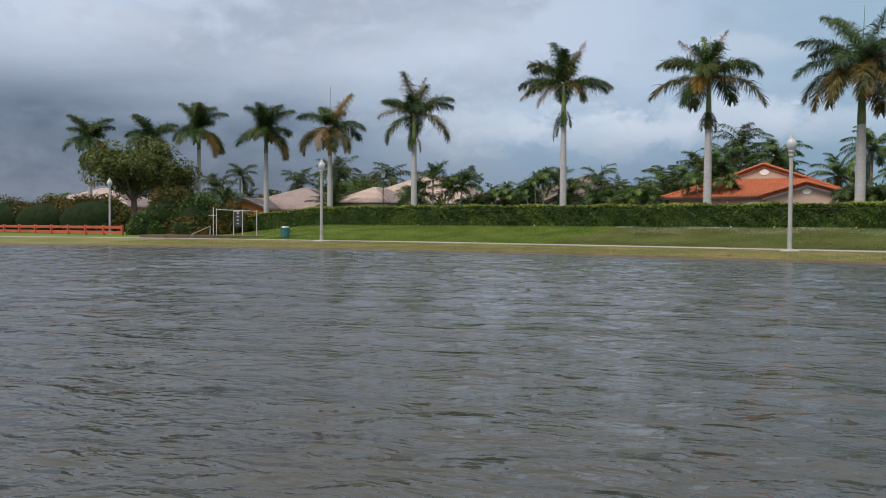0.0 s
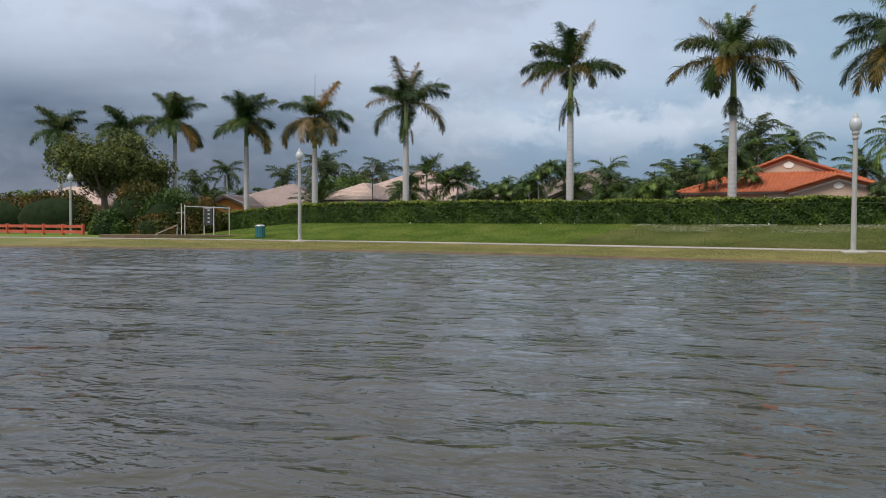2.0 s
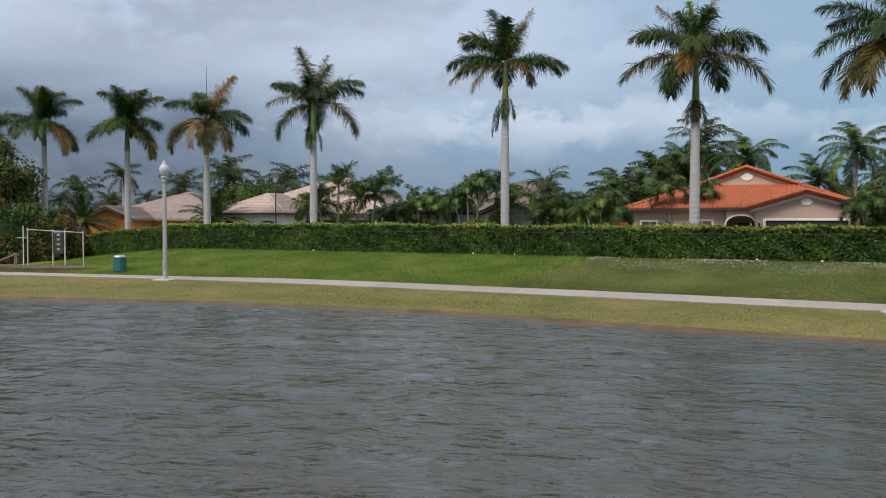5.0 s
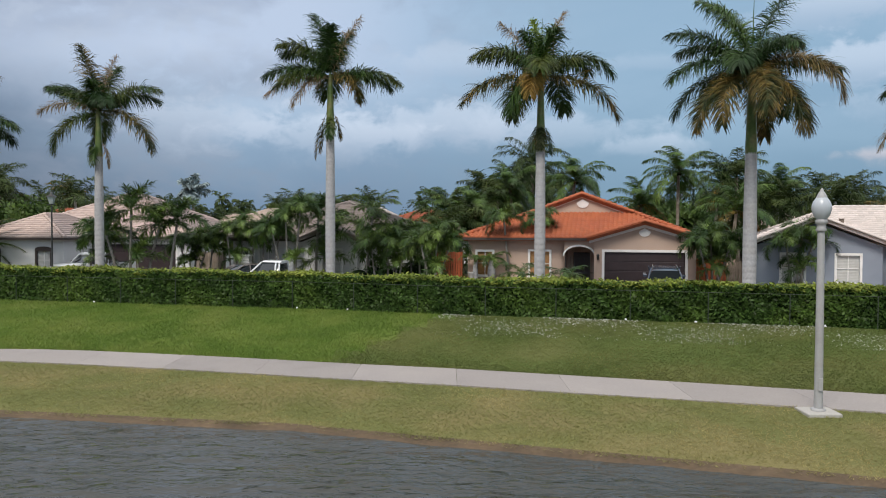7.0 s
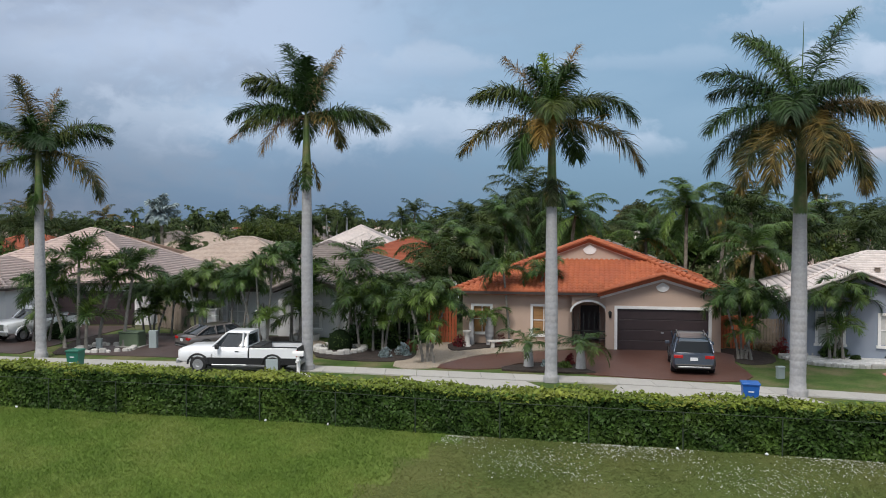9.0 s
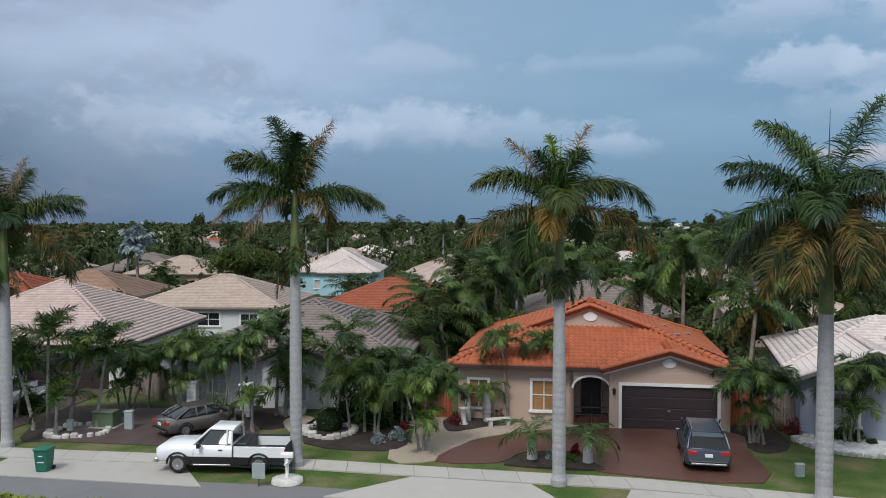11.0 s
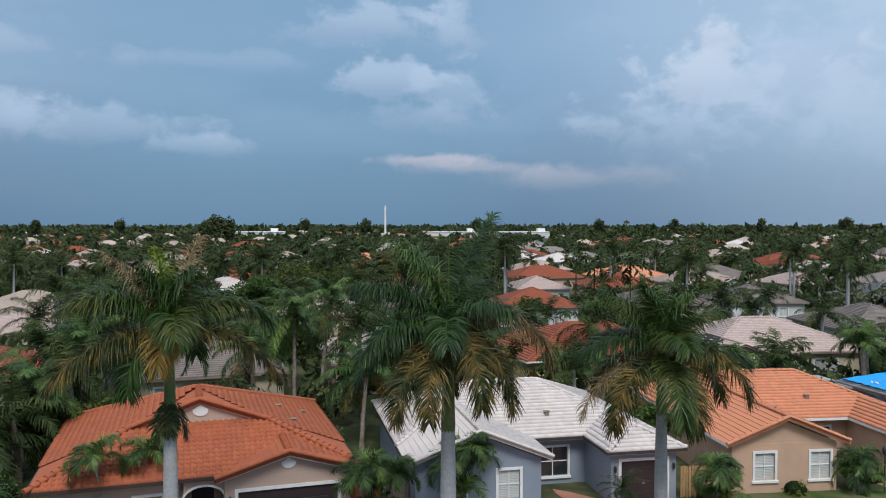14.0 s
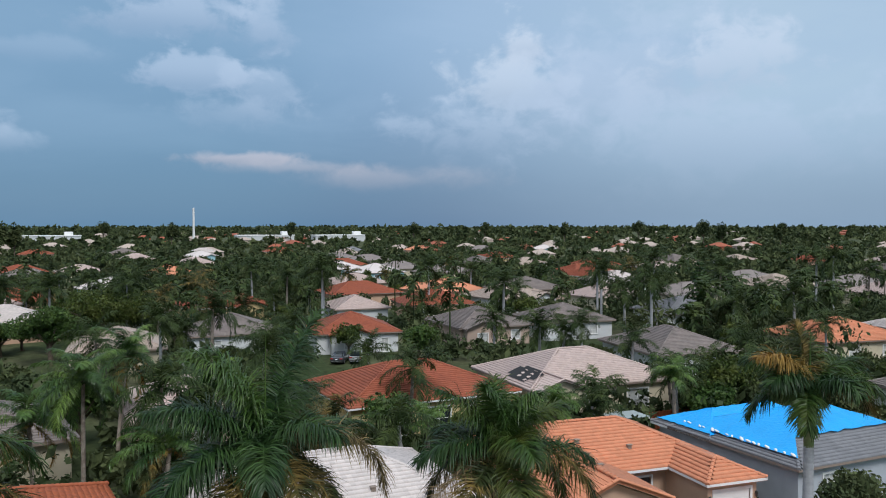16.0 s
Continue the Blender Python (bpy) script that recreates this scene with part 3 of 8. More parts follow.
me.from_pydata(gv, [], gf)
for k in ("mud", "mud", "dry_lawn", "lawn", "verge", "scrub", "lawn_mown"):
    me.materials.append(M[k])
me.polygons.foreach_set("material_index", gm)
me.polygons.foreach_set("use_smooth", [True] * len(gf))
tagged(new("ground", me), "mown lawn bank with drier grass along the lake", "ground", kind="structure")

# lake: one sheet, with real waves over the stretch that is seen close by
def water_level(x, y):
    """Short wind waves that run towards the shore, dying out towards the edges of the stretch."""
    r = np.random.default_rng(17)
    z = np.zeros_like(x)
    for k in range(34):
        lam = 0.5 * 1.07 ** k if k < 24 else 0.42 * 1.09 ** (k - 24)
        a = math.radians(90 + r.normal(0, 34))
        kx, ky = 2 * math.pi / lam * math.cos(a), 2 * math.pi / lam * math.sin(a)
        wob = 0.5 * np.sin(0.31 * x + 0.17 * y + k) + 0.6 * np.sin(0.23 * y - 0.37 * x + 2.1 * k)
        w = np.sin(kx * x + ky * y + r.uniform(0, 6.28) + wob)
        patch = 0.6 + 0.4 * np.sin(0.45 * x + 1.3 * k) * np.sin(0.38 * y + 0.7 * k)
        z += 0.004 * lam ** 0.9 * patch * (w + 0.3 * np.cos(2 * np.arcsin(np.clip(w, -1, 1))))
    return z


WX0, WX1, WY0 = -84.0, 12.0, -69.0
fx, fv = np.concatenate([np.arange(WX0, -34, 0.32), np.arange(-34, WX1 + 0.01, 0.14)]), np.linspace(0, 1, 401)
WX1 = float(fx[-1])
GX, GV = np.meshgrid(fx, fv)
sh = np.array([shore(x) for x in fx]) + 0.6
GY = WY0 + (sh[None] - WY0) * GV
fade = np.clip((GX - WX0) / 4, 0, 1) * np.clip((WX1 - GX) / 4, 0, 1) * np.clip((GY - WY0) / 2, 0, 1) * np.clip((sh[None] - GY) / 1.5, 0, 1)
GZ = -0.9 + water_level(GX, GY) * fade
wv = [np.stack([GX, GY, GZ], 2).reshape(-1, 3)]
nf = len(fx)
ii, jj = np.meshgrid(np.arange(len(fv) - 1), np.arange(nf - 1), indexing="ij")
q = (ii * nf + jj).ravel()
wf = [np.stack([q, q + 1, q + nf + 1, q + nf], 1)]
base_w = GX.size
outer = np.concatenate([[-3500, -800, -200], np.arange(-120, WX0 - 1, 4.0), [WX0]]), np.concatenate([[WX1], np.arange(WX1 + 4, 80, 4.0), [120, 400, 3500]])
for cols, far_y in ((outer[0], -3000), (outer[1], -3000)):
    wv.append(np.array([p for x in cols for p in ((x, far_y, -0.9), (x, WY0, -0.9), (x, shore(x) + 0.6, -0.9))]))
    for i in range(len(cols) - 1):
        for k in (0, 1):
            wf.append(np.array([(base_w + 3 * i + k, base_w + 3 * i + 3 + k, base_w + 3 * i + 4 + k, base_w + 3 * i + 1 + k)]))
    base_w += 3 * len(cols)
wv.append(np.array([(WX0, -3000, -0.9), (WX1, -3000, -0.9), (WX1, WY0, -0.9), (WX0, WY0, -0.9)]))
wf.append(np.array([(base_w, base_w + 1, base_w + 2, base_w + 3)]))
tagged(new("water", np_mesh("water", np.concatenate(wv), np.concatenate(wf), M["water"], True)), "grey-brown rippled lake water", "lake", kind="structure")


def ribbon(name, fy0, fy1, z, x0, x1, step, material, thick=0.08, label="", joint=0.0, parent=None, category=""):
    """A strip that follows two lines; joint > 0 cuts it into slabs, each a piece of its own."""
    root = None
    if joint:
        root = thing(name, 0, 0, 0, 0, label, category or name, kind="structure")
    n = int(round((x1 - x0) / step))
    whole = Geo()
    for i in range(n):
        a, b = x0 + i * step + joint / 2, x0 + (i + 1) * step - joint / 2
        g = Geo() if joint else whole
        c = [(a, fy0(a)), (b, fy0(b)), (b, fy1(b)), (a, fy1(a))]
        zz = [z(x, y) if callable(z) else z for x, y in c]
        g.put([(x, y, q - thick) for (x, y), q in zip(c, zz)] + [(x, y, q) for (x, y), q in zip(c, zz)],
              [(4, 5, 6, 7), (0, 1, 5, 4), (1, 2, 6, 5), (2, 3, 7, 6), (3, 0, 4, 7)])
        if joint:
            part("slab", g, material, root)
    if not joint:
        return tagged(new(name, whole.mesh(name, material)), label, category or name, kind="structure")
    return root


ribbon("footpath", path_near, path_far, lambda x, y: -0.585, -75, 30, 3.0, M["path"], 0.1, "pale concrete lakeside footpath in jointed slabs", 0.008)
ribbon("road", lambda x: hedge_y(x) + 3.0, lambda x: walk_y(x) - 3.7, LOT - 0.02, -120, 80, 2.0, M["asphalt"], 0.1, "worn grey asphalt street")
ribbon("sidewalk", lambda x: walk_y(x) - 1.5, lambda x: walk_y(x), LOT + 0.05, -90, 60, 1.5, M["concrete"], 0.12, "pale concrete sidewalk in jointed slabs", 0.02)


def flat(name, pts, z, material, label, category, thick=0.08, parent=None):
    """A level patch with an edge, from its outline."""
    g, n = Geo(), len(pts)
    g.put([(x, y, z - thick) for x, y in pts] + [(x, y, z) for x, y in pts], [tuple(range(n, 2 * n))] + [(i, (i + 1) % n, n + (i + 1) % n, n + i) for i in range(n)])
    return tagged(new(name, g.mesh(name, material)), label, category, kind="structure")


def smooth_loop(pts, n=5):
    out, k = [], len(pts)
    for i in range(k):
        p0, p1, p2, p3 = (Vector(pts[(i + j) % k]) for j in (-1, 0, 1, 2))
        for s in range(n):
            t = s / n
            out.append(tuple(0.5 * ((2 * p1) + (p2 - p0) * t + (2 * p0 - 5 * p1 + 4 * p2 - p3) * t * t + (3 * p1 - p0 - 3 * p2 + p3) * t ** 3)))
    return out


# ---- roofs ----
def inside(poly, h, v):
    ok = np.ones(h.shape, bool)
    n = len(poly)
    for i in range(n):
        (a, b), (c, d) = poly[i], poly[(i + 1) % n]
        ok &= (c - a) * (v - b) - (d - b) * (h - a) >= -0.03
    return ok


def tile_arrays(poly, style):
    """Overlapping roof tiles over one flat slope; poly counter-clockwise from above."""
    P = [np.array(p, float) for p in poly]
    n = np.cross(P[1] - P[0], P[2] - P[0])
    n /= np.linalg.norm(n)
    e = np.cross((0, 0, 1.0), n)
    e /= np.linalg.norm(e)
    u = np.cross(n, e)
    flat2 = [((p - P[0]) @ e, (p - P[0]) @ u) for p in P]
    w, r = (0.3, 0.36) if style == "barrel" else (0.31, 0.35)
    hs, vs = np.array([q[0] for q in flat2]), np.array([q[1] for q in flat2])
    H, V = np.meshgrid(np.arange(hs.min() + w / 2, hs.max(), w), np.arange(vs.min() + r / 2, vs.max(), r))
    keep = inside(flat2, H, V)
    H, V = H[keep], V[keep]
    if style == "barrel":
        prof = [(-0.5, 0.012), (-0.28, 0.075), (0.05, 0.075), (0.27, 0.012), (0.5, 0.008)]
    else:
        prof = [(-0.49, 0.03), (0.49, 0.03)]
    k = len(prof)
    jit = RNG.normal(0, 0.006 if style == "barrel" else 0.003, len(H))
    verts = []
    for vv, lift in ((-r * 0.53, 0.045 if style == "barrel" else 0.085), (r * 0.5, 0.008 if style == "barrel" else -0.01)):
        for a, z in prof:
            verts.append(P[0] + np.outer(H + a * w, e) + np.outer(V + vv, u) + np.outer(z + lift + jit, n))
    for a, z in prof:
        verts.append(P[0] + np.outer(H + a * w, e) + np.outer(V - r * 0.53, u) + np.outer(0 * H - 0.02, n))
    verts = np.stack(verts, 1)
    faces = [(i, i + 1, k + i + 1, k + i) for i in range(k - 1)] + [(2 * k + i, 2 * k + i + 1, i + 1, i) for i in range(k - 1)]
    return verts, np.array(faces), (P[0] + np.outer(H, e) + np.outer(V, u))


def roof(parent, polys, caps, colour, style, label, fascia="trim_white", pieces=0, tiled=True, name="roof"):
    """Slopes with a deck, tiles and ridge caps. pieces: how many tiles stand as pieces of their own."""
    groups = []
    for poly in polys:
        keys = {tuple(round(c, 3) for c in p) for p in poly}
        hit = [q for q in groups if q[0] & keys]
        groups = [q for q in groups if not q[0] & keys]
        groups.append((keys.union(*[q[0] for q in hit]), [p for q in hit for p in q[1]] + [poly]))
    groups.sort(key=lambda q: -len(q[1]))
    deck = None
    for keys, some in groups:
        at, verts, faces = {}, [], []
        for poly in some:
            n = len(poly)
            ids = []
            for dz in (0.02, 0.2):
                for x, y, z in poly:
                    k = (round(x, 3), round(y, 3), round(z - dz, 3))
                    if k not in at:
                        at[k] = len(verts)
                        verts.append((x, y, z - dz))
                    ids.append(at[k])
            faces += [tuple(ids[:n]), tuple(ids[:n - 1:-1])]
            for i in range(n):
                a, b = poly[i], poly[(i + 1) % n]
                if sum(1 for o in some for j in range(len(o)) if {tuple(o[j]), tuple(o[(j + 1) % len(o)])} == {tuple(a), tuple(b)}) < 2:
                    faces.append((ids[i], ids[n + i], ids[n + (i + 1) % n], ids[(i + 1) % n]))
        ob = part(name if deck is None else "wing_roof", Geo().put(verts, faces), M["tile_" + colour], parent if deck is None else deck, label if deck is None else "")
        deck = deck or ob
    for poly in polys:
        n = len(poly)
        for i in range(n):
            a, b = poly[i], poly[(i + 1) % n]
            if abs(a[2] - b[2]) < 0.01 and a[2] < min(p[2] for p in poly) + 0.02:
                t = (Vector(b) - Vector(a)).normalized()
                o = Vector((t.y, -t.x, 0)) * 0.03
                q = [Vector(a) + o, Vector(b) + o, Vector(b) - o, Vector(a) - o]
                part("fascia", Geo().put([(v.x, v.y, v.z - 0.17) for v in q] + [(v.x, v.y, v.z - 0.01) for v in q], [(3, 2, 1, 0), (4, 5, 6, 7), (0, 1, 5, 4), (1, 2, 6, 5), (2, 3, 7, 6), (3, 0, 4, 7)]), M[fascia], deck)
    allv, allf, base, loose = [], [], 0, []
    for poly in polys:
        if not tiled:
            v = np.array([(x, y, z + 0.03) for x, y, z in poly])
            gg = Geo().put([tuple(p) for p in v], [tuple(range(len(poly)))])
            part("roof_cover", gg, M["tile_" + colour], deck)
            continue
        v, f, c = tile_arrays(poly, style)
        m = len(v)
        if pieces and len(loose) < pieces and m:
            take = np.arange(min(m, pieces - len(loose)))
            shape, shared = f, {}
            for i in take:
                loc = v[i] - c[i]
                key = tuple(np.round(loc - loc[0], 1).ravel())
                if key not in shared:
                    shared[key] = np_mesh("tile", loc, shape, M["piece_" + colour])
                loose.append((shared[key], c[i]))
            v = np.delete(v, take, 0)
            m = len(v)
        if m:
            k = v.shape[1]
            allv.append(v.reshape(-1, 3))
            allf.append((f[None] + (base + np.arange(m) * k)[:, None, None]).reshape(-1, 4))
            base += m * k
    if allv:
        part("roof_tiles", np_mesh("roof_tiles", np.concatenate(allv), np.concatenate(allf), M["tile_" + colour]), None, deck, kind="stuff")
    for shared, c in loose:
        ob = new("tile", shared)
        ob.parent, ob.location = deck, c
    g, fat = Geo(), 1.35 if style == "barrel" else 1.0
    for a, b in caps:
        a, b = Vector(a), Vector(b)
        t = (b - a).normalized()
        side = t.cross(Vector((0, 0, 1))).normalized()
        upn = side.cross(t)
        m = max(1, int((b - a).length / 0.38))
        for i in range(m):
            p, q = a + (b - a) * (i / m), a + (b - a) * ((i + 1.12) / m)
            ring = lambda o, r, h: [tuple(o + side * (r * math.cos(w)) + upn * (h * math.sin(w) + 0.0)) for w in (math.pi * j / 5 for j in range(6))]
            g.rings([ring(p, 0.15 * fat, 0.17 * fat), ring(q, 0.12 * fat, 0.12 * fat)], True, True)
    if g.v:
        part("ridge_cap", g, M["tile_" + colour], deck, kind="stuff")
    return deck


def hip(s0, s1, d0, d1, z, slope):
    """The slopes and caps of a hipped roof over a rectangle."""
    w, h = s1 - s0, d1 - d0
    k = min(w, h) / 2
    t = z + k * slope
    if w >= h:
        a, b = (s0 + k, d0 + k, t), (s1 - k, d0 + k, t)
    else:
        a, b = (s0 + k, d0 + k, t), (s0 + k, d1 - k, t)
    A, B, C, D = (s0, d0, z), (s1, d0, z), (s1, d1, z), (s0, d1, z)
    if w >= h:
        polys = [[A, B, b, a], [B, C, b], [C, D, a, b], [D, A, a]]
        caps = [(A, a), (B, b), (C, b), (D, a), (a, b)]
    else:
        polys = [[A, B, a], [B, C, b, a], [C, D, b], [D, A, a, b]]
        caps = [(A, a), (B, a), (C, b), (D, b), (a, b)]
    return [p for p in polys if len(p) > 2], [c for c in caps if (Vector(c[0]) - Vector(c[1])).length > 0.1]


def gable(s0, s1, d0, d1, z, slope, back=0.0):
    """A gabled wing facing -d, whose ridge runs on to d1 + back."""
    m, k = (s0 + s1) / 2, (s1 - s0) / 2
    t = z + k * slope
    a, b = (m, d0, t), (m, d1 + back, t)
    return [[(s0, d0, z), a, b, (s0, d1, z)][::-1], [(s1, d0, z), (s1, d1, z), b, a]], [(a, b), ((s0, d0, z), a), ((s1, d0, z), a)]


# ---- walls, windows and doors ----
def wall(g, s0, s1, d, z0, z1, holes=(), t=0.2):
    """A wall along s whose outer face lies at d, with openings (s0, s1, z0, z1) through it."""
    g.marks.append(len(g.f))
    xs_ = sorted({s0, s1, *(v for h in holes for v in h[:2])})
    zs_ = sorted({z0, z1, *(min(max(v, z0), z1) for h in holes for v in h[2:])})
    nz, n0 = len(zs_), len(xs_) * len(zs_)
    solid = {(i, j) for i in range(len(xs_) - 1) for j in range(nz - 1)
             if not any(h[0] < (xs_[i] + xs_[i + 1]) / 2 < h[1] and h[2] < (zs_[j] + zs_[j + 1]) / 2 < h[3] for h in holes)}
    f = []
    for i, j in solid:
        a, b, c, e = i * nz + j, (i + 1) * nz + j, (i + 1) * nz + j + 1, i * nz + j + 1
        f += [(a, b, c, e), (n0 + e, n0 + c, n0 + b, n0 + a)]
        for (p, q), side in (((a, b), (i, j - 1)), ((b, c), (i + 1, j)), ((c, e), (i, j + 1)), ((e, a), (i - 1, j))):
            if side not in solid:
                f.append((q, p, n0 + p, n0 + q))
    used = sorted({k for face in f for k in face})
    at = {k: i for i, k in enumerate(used)}
    g.put([(xs_[k % n0 // nz], d + t * (k >= n0), zs_[k % n0 % nz]) for k in used], [tuple(at[k] for k in face) for face in f])


def side_wall(g, s, d0, d1, z0, z1, t=0.2):
    g.marks.append(len(g.f))
    g.box(s - t if t > 0 else s, s if t > 0 else s - t, d0, d1, z0, z1)


def wall_parts(g, material, parent):
    """Each stretch of wall as a part of its own."""
    ends = g.marks[1:] + [len(g.f)]
    for a, b in zip(g.marks, ends):
        used = sorted({k for face in g.f[a:b] for k in face})
        at = {k: i for i, k in enumerate(used)}
        part("wall", Geo().put([g.v[k] for k in used], [tuple(at[k] for k in face) for face in g.f[a:b]]), material, parent)


def window(parent, s, d, z, w, h, inner="blind", frame="trim_white", arch=False, trim=0.14):
    """A window in a front wall: surround, sill, mullions, pane and what hangs behind it."""
    win = part("window", Geo().box(s - w / 2, s + w / 2, d + 0.1, d + 0.13, z, z + h), M["glass"], parent)
    g = Geo()
    g.box(s - w / 2 - trim, s - w / 2, d - 0.06, d + 0.08, z - 0.02, z + h + trim)
    g.box(s + w / 2, s + w / 2 + trim, d - 0.06, d + 0.08, z - 0.02, z + h + trim)
    g.box(s - w / 2, s + w / 2, d - 0.06, d + 0.08, z + h, z + h + trim)
    if arch:
        pts = [(s + (w / 2 + trim) * math.cos(a), z + h + trim + 0.4 * (w / 2) * math.sin(a)) for a in (math.pi * i / 10 for i in range(11))]
        g.put([(x, d - 0.07, q) for x, q in pts] + [(x, d + 0.05, q) for x, q in pts], [tuple(range(10, -1, -1)), tuple(range(11, 22))] + [(i, 11 + i, 12 + i, i + 1) for i in range(10)])
    part("surround", g, M[frame], win)
    part("sill", Geo().box(s - w / 2 - trim - 0.07, s + w / 2 + trim + 0.07, d - 0.12, d + 0.08, z - 0.16, z - 0.02, 0.02), M[frame], win)
    g = Geo()
    g.box(s - 0.025, s + 0.025, d + 0.05, d + 0.1, z, z + h).box(s - w / 2, s + w / 2, d + 0.05, d + 0.1, z + h * 0.5 - 0.025, z + h * 0.5 + 0.025)
    part("mullion", g, M["trim_white"], win)
    if inner:
        g = Geo()
        n = 2 * int(h / 0.09)
        pts = [(d + (0.088 if i % 2 else 0.097), z + h * i / n) for i in range(n + 1)]
        g.put([(s - w / 2, y, q) for y, q in pts] + [(s + w / 2, y, q) for y, q in pts], [(i, n + 1 + i, n + 2 + i, i + 1) for i in range(n)])
        part("blind", g, M[inner], win)
    return win


def garage_door(parent, s, d, w, h, material="garage_dark", trim="trim_white", frame=0.16):
    door = part("garage_door", Geo().box(s - w / 2, s + w / 2, d + 0.1, d + 0.16, 0, h), M[material], parent, "dark brown sectional garage door" if material == "garage_dark" else "")
    for i in range(4):
        g = Geo().box(s - w / 2 + 0.03, s + w / 2 - 0.03, d + 0.06, d + 0.1, h * i / 4 + 0.02, h * (i + 1) / 4 - 0.02, 0.012)
        part("door_panel", g, M[material], door)
    g = Geo().box(s - w / 2 - frame, s - w / 2, d - 0.05, d + 0.1, 0, h + frame).box(s + w / 2, s + w / 2 + frame, d - 0.05, d + 0.1, 0, h + frame).box(s - w / 2, s + w / 2, d - 0.05, d + 0.1, h, h + frame)
    part("door_surround", g, M[trim], door)
    part("door_handle", Geo().box(s - 0.08, s + 0.08, d + 0.03, d + 0.06, h * 0.42, h * 0.46), M["steel"], door)
    return door


def wall_lamp(parent, s, d, z):
    g = Geo().lathe([(0.02, z - 0.2), (0.07, z - 0.12), (0.09, z + 0.1), (0.1, z + 0.12), (0.02, z + 0.22)], 8, s, d - 0.14).box(s - 0.03, s + 0.03, d - 0.14, d, z + 0.12, z + 0.16)
    part("wall_lamp", g, M["dark_metal"], parent)


# ---- houses ----
def gable_wall(g, s0, s1, d, z0, z1, apex, t=0.2):
    g.marks.append(len(g.f))
    m = (s0 + s1) / 2
    g.put([(s0, d, z0), (s1, d, z0), (s1, d, z1), (m, d, apex), (s0, d, z1), (s0, d + t, z0), (s1, d + t, z0), (s1, d + t, z1), (m, d + t, apex), (s0, d + t, z1)],
          [(0, 1, 2, 3, 4), (9, 8, 7, 6, 5), (1, 6, 7, 2), (0, 4, 9, 5), (2, 7, 8, 3), (3, 8, 9, 4)])


def medallion(parent, s, d, z, r=0.3):
    g = Geo()
    pts = [(s + r * 1.2 * math.cos(a), z + r * math.sin(a)) for a in (math.pi + math.pi * i / 8 for i in range(9))] + [(s + r * 0.5, z + r * 0.45), (s, z + r * 0.75), (s - r * 0.5, z + r * 0.45)]
    n = len(pts)
    g.put([(x, d - 0.06, q) for x, q in pts] + [(x, d, q) for x, q in pts], [tuple(range(n)), tuple(range(2 * n - 1, n - 1, -1))] + [(i, n + i, n + (i + 1) % n, (i + 1) % n) for i in range(n)])
    part("medallion", g, M["trim_white"], parent)


def rake_trim(parent, s0, s1, d, z, slope, drop=0.22, material="trim_white"):
    m, k = (s0 + s1) / 2, (s1 - s0) / 2
    for a in (s0, s1):
        g = Geo()
        p = [(a, z - 0.1), (m, z + k * slope - 0.1), (m, z + k * slope - 0.1 - drop), (a, z - 0.1 - drop)]
        g.put([(x, d - 0.05, q) for x, q in p] + [(x, d + 0.02, q) for x, q in p], [(0, 1, 2, 3), (7, 6, 5, 4), (0, 4, 5, 1), (3, 2, 6, 7), (1, 5, 6, 2), (0, 3, 7, 4)])
        part("rake_trim", g, M[material], parent)


def roof_vent(parent, s, d, z):
    part("roof_vent", Geo().box(s - 0.14, s + 0.14, d - 0.14, d + 0.14, z - 0.1, z + 0.14, 0.03).box(s - 0.18, s + 0.18, d - 0.2, d + 0.12, z + 0.14, z + 0.18), M["timber_grey"], parent)


# the tan house with the red barrel-tile roof
H = thing("house", 0.07, 0.55, LOT, -12.9, "tan stucco bungalow with a red barrel-tile roof and dark garage door", "house")
E1, SL = 3.2, 0.385
g = Geo()
wall(g, -3.1, 3.1, 0.0, 0, E1 - 0.15, [(-2.45, 2.45, 0, 2.34)])
gable_wall(g, -3.1, 3.1, 0.02, E1 - 0.16, E1 - 0.15, E1 + 0.78, 0.16)
wall(g, -11.4, -5.0, 0.75, 0, E1 - 0.15, [(-10.75, -9.75, 0.75, 2.25), (-7.25, -6.0, 0.7, 2.3)])
wall(g, -5.0, -3.1, 3.0, 0, E1 - 0.15, [(-4.6, -3.5, 0, 2.2)])
side_wall(g, -5.0, 0.75, 3.2, 0, E1 - 0.15)
side_wall(g, -3.1, 0.2, 3.2, 0, E1 - 0.15, -0.2)
side_wall(g, 3.1, 0.2, 14.8, 0, E1 - 0.15)
side_wall(g, -11.4, 0.95, 14.8, 0, E1 - 0.15, -0.2)
wall(g, -11.4, 3.1, 14.6, 0, E1 - 0.15)
gable_wall(g, -7.6, -0.6, 4.45, 4.4, 4.65, 6.0)
wall_parts(g, M["stucco_tan"], H)
# entry arch over the porch
g = Geo()
n = 12
arc = [(-4.05 + 0.95 * math.cos(math.pi * i / n), 2.05 + 0.62 * math.sin(math.pi * i / n)) for i in range(n + 1)]
top = [(-4.05 + 0.95 * (1 - 2 * i / n), E1 - 0.15) for i in range(n + 1)]
g.put([(x, 0.35, z) for x, z in arc] + [(x, 0.35, z) for x, z in top] + [(x, 0.55, z) for x, z in arc], [(i, i + 1, n + 2 + i, n + 1 + i) for i in range(n)] + [(2 * n + 2 + i, 2 * n + 3 + i, i + 1, i) for i in range(n)])
part("entry_arch", g, M["stucco_tan"], H)
g = Geo()
outer = [(-4.05 + 1.06 * math.cos(math.pi * i / n), 2.05 + 0.74 * math.sin(math.pi * i / n)) for i in range(n + 1)]
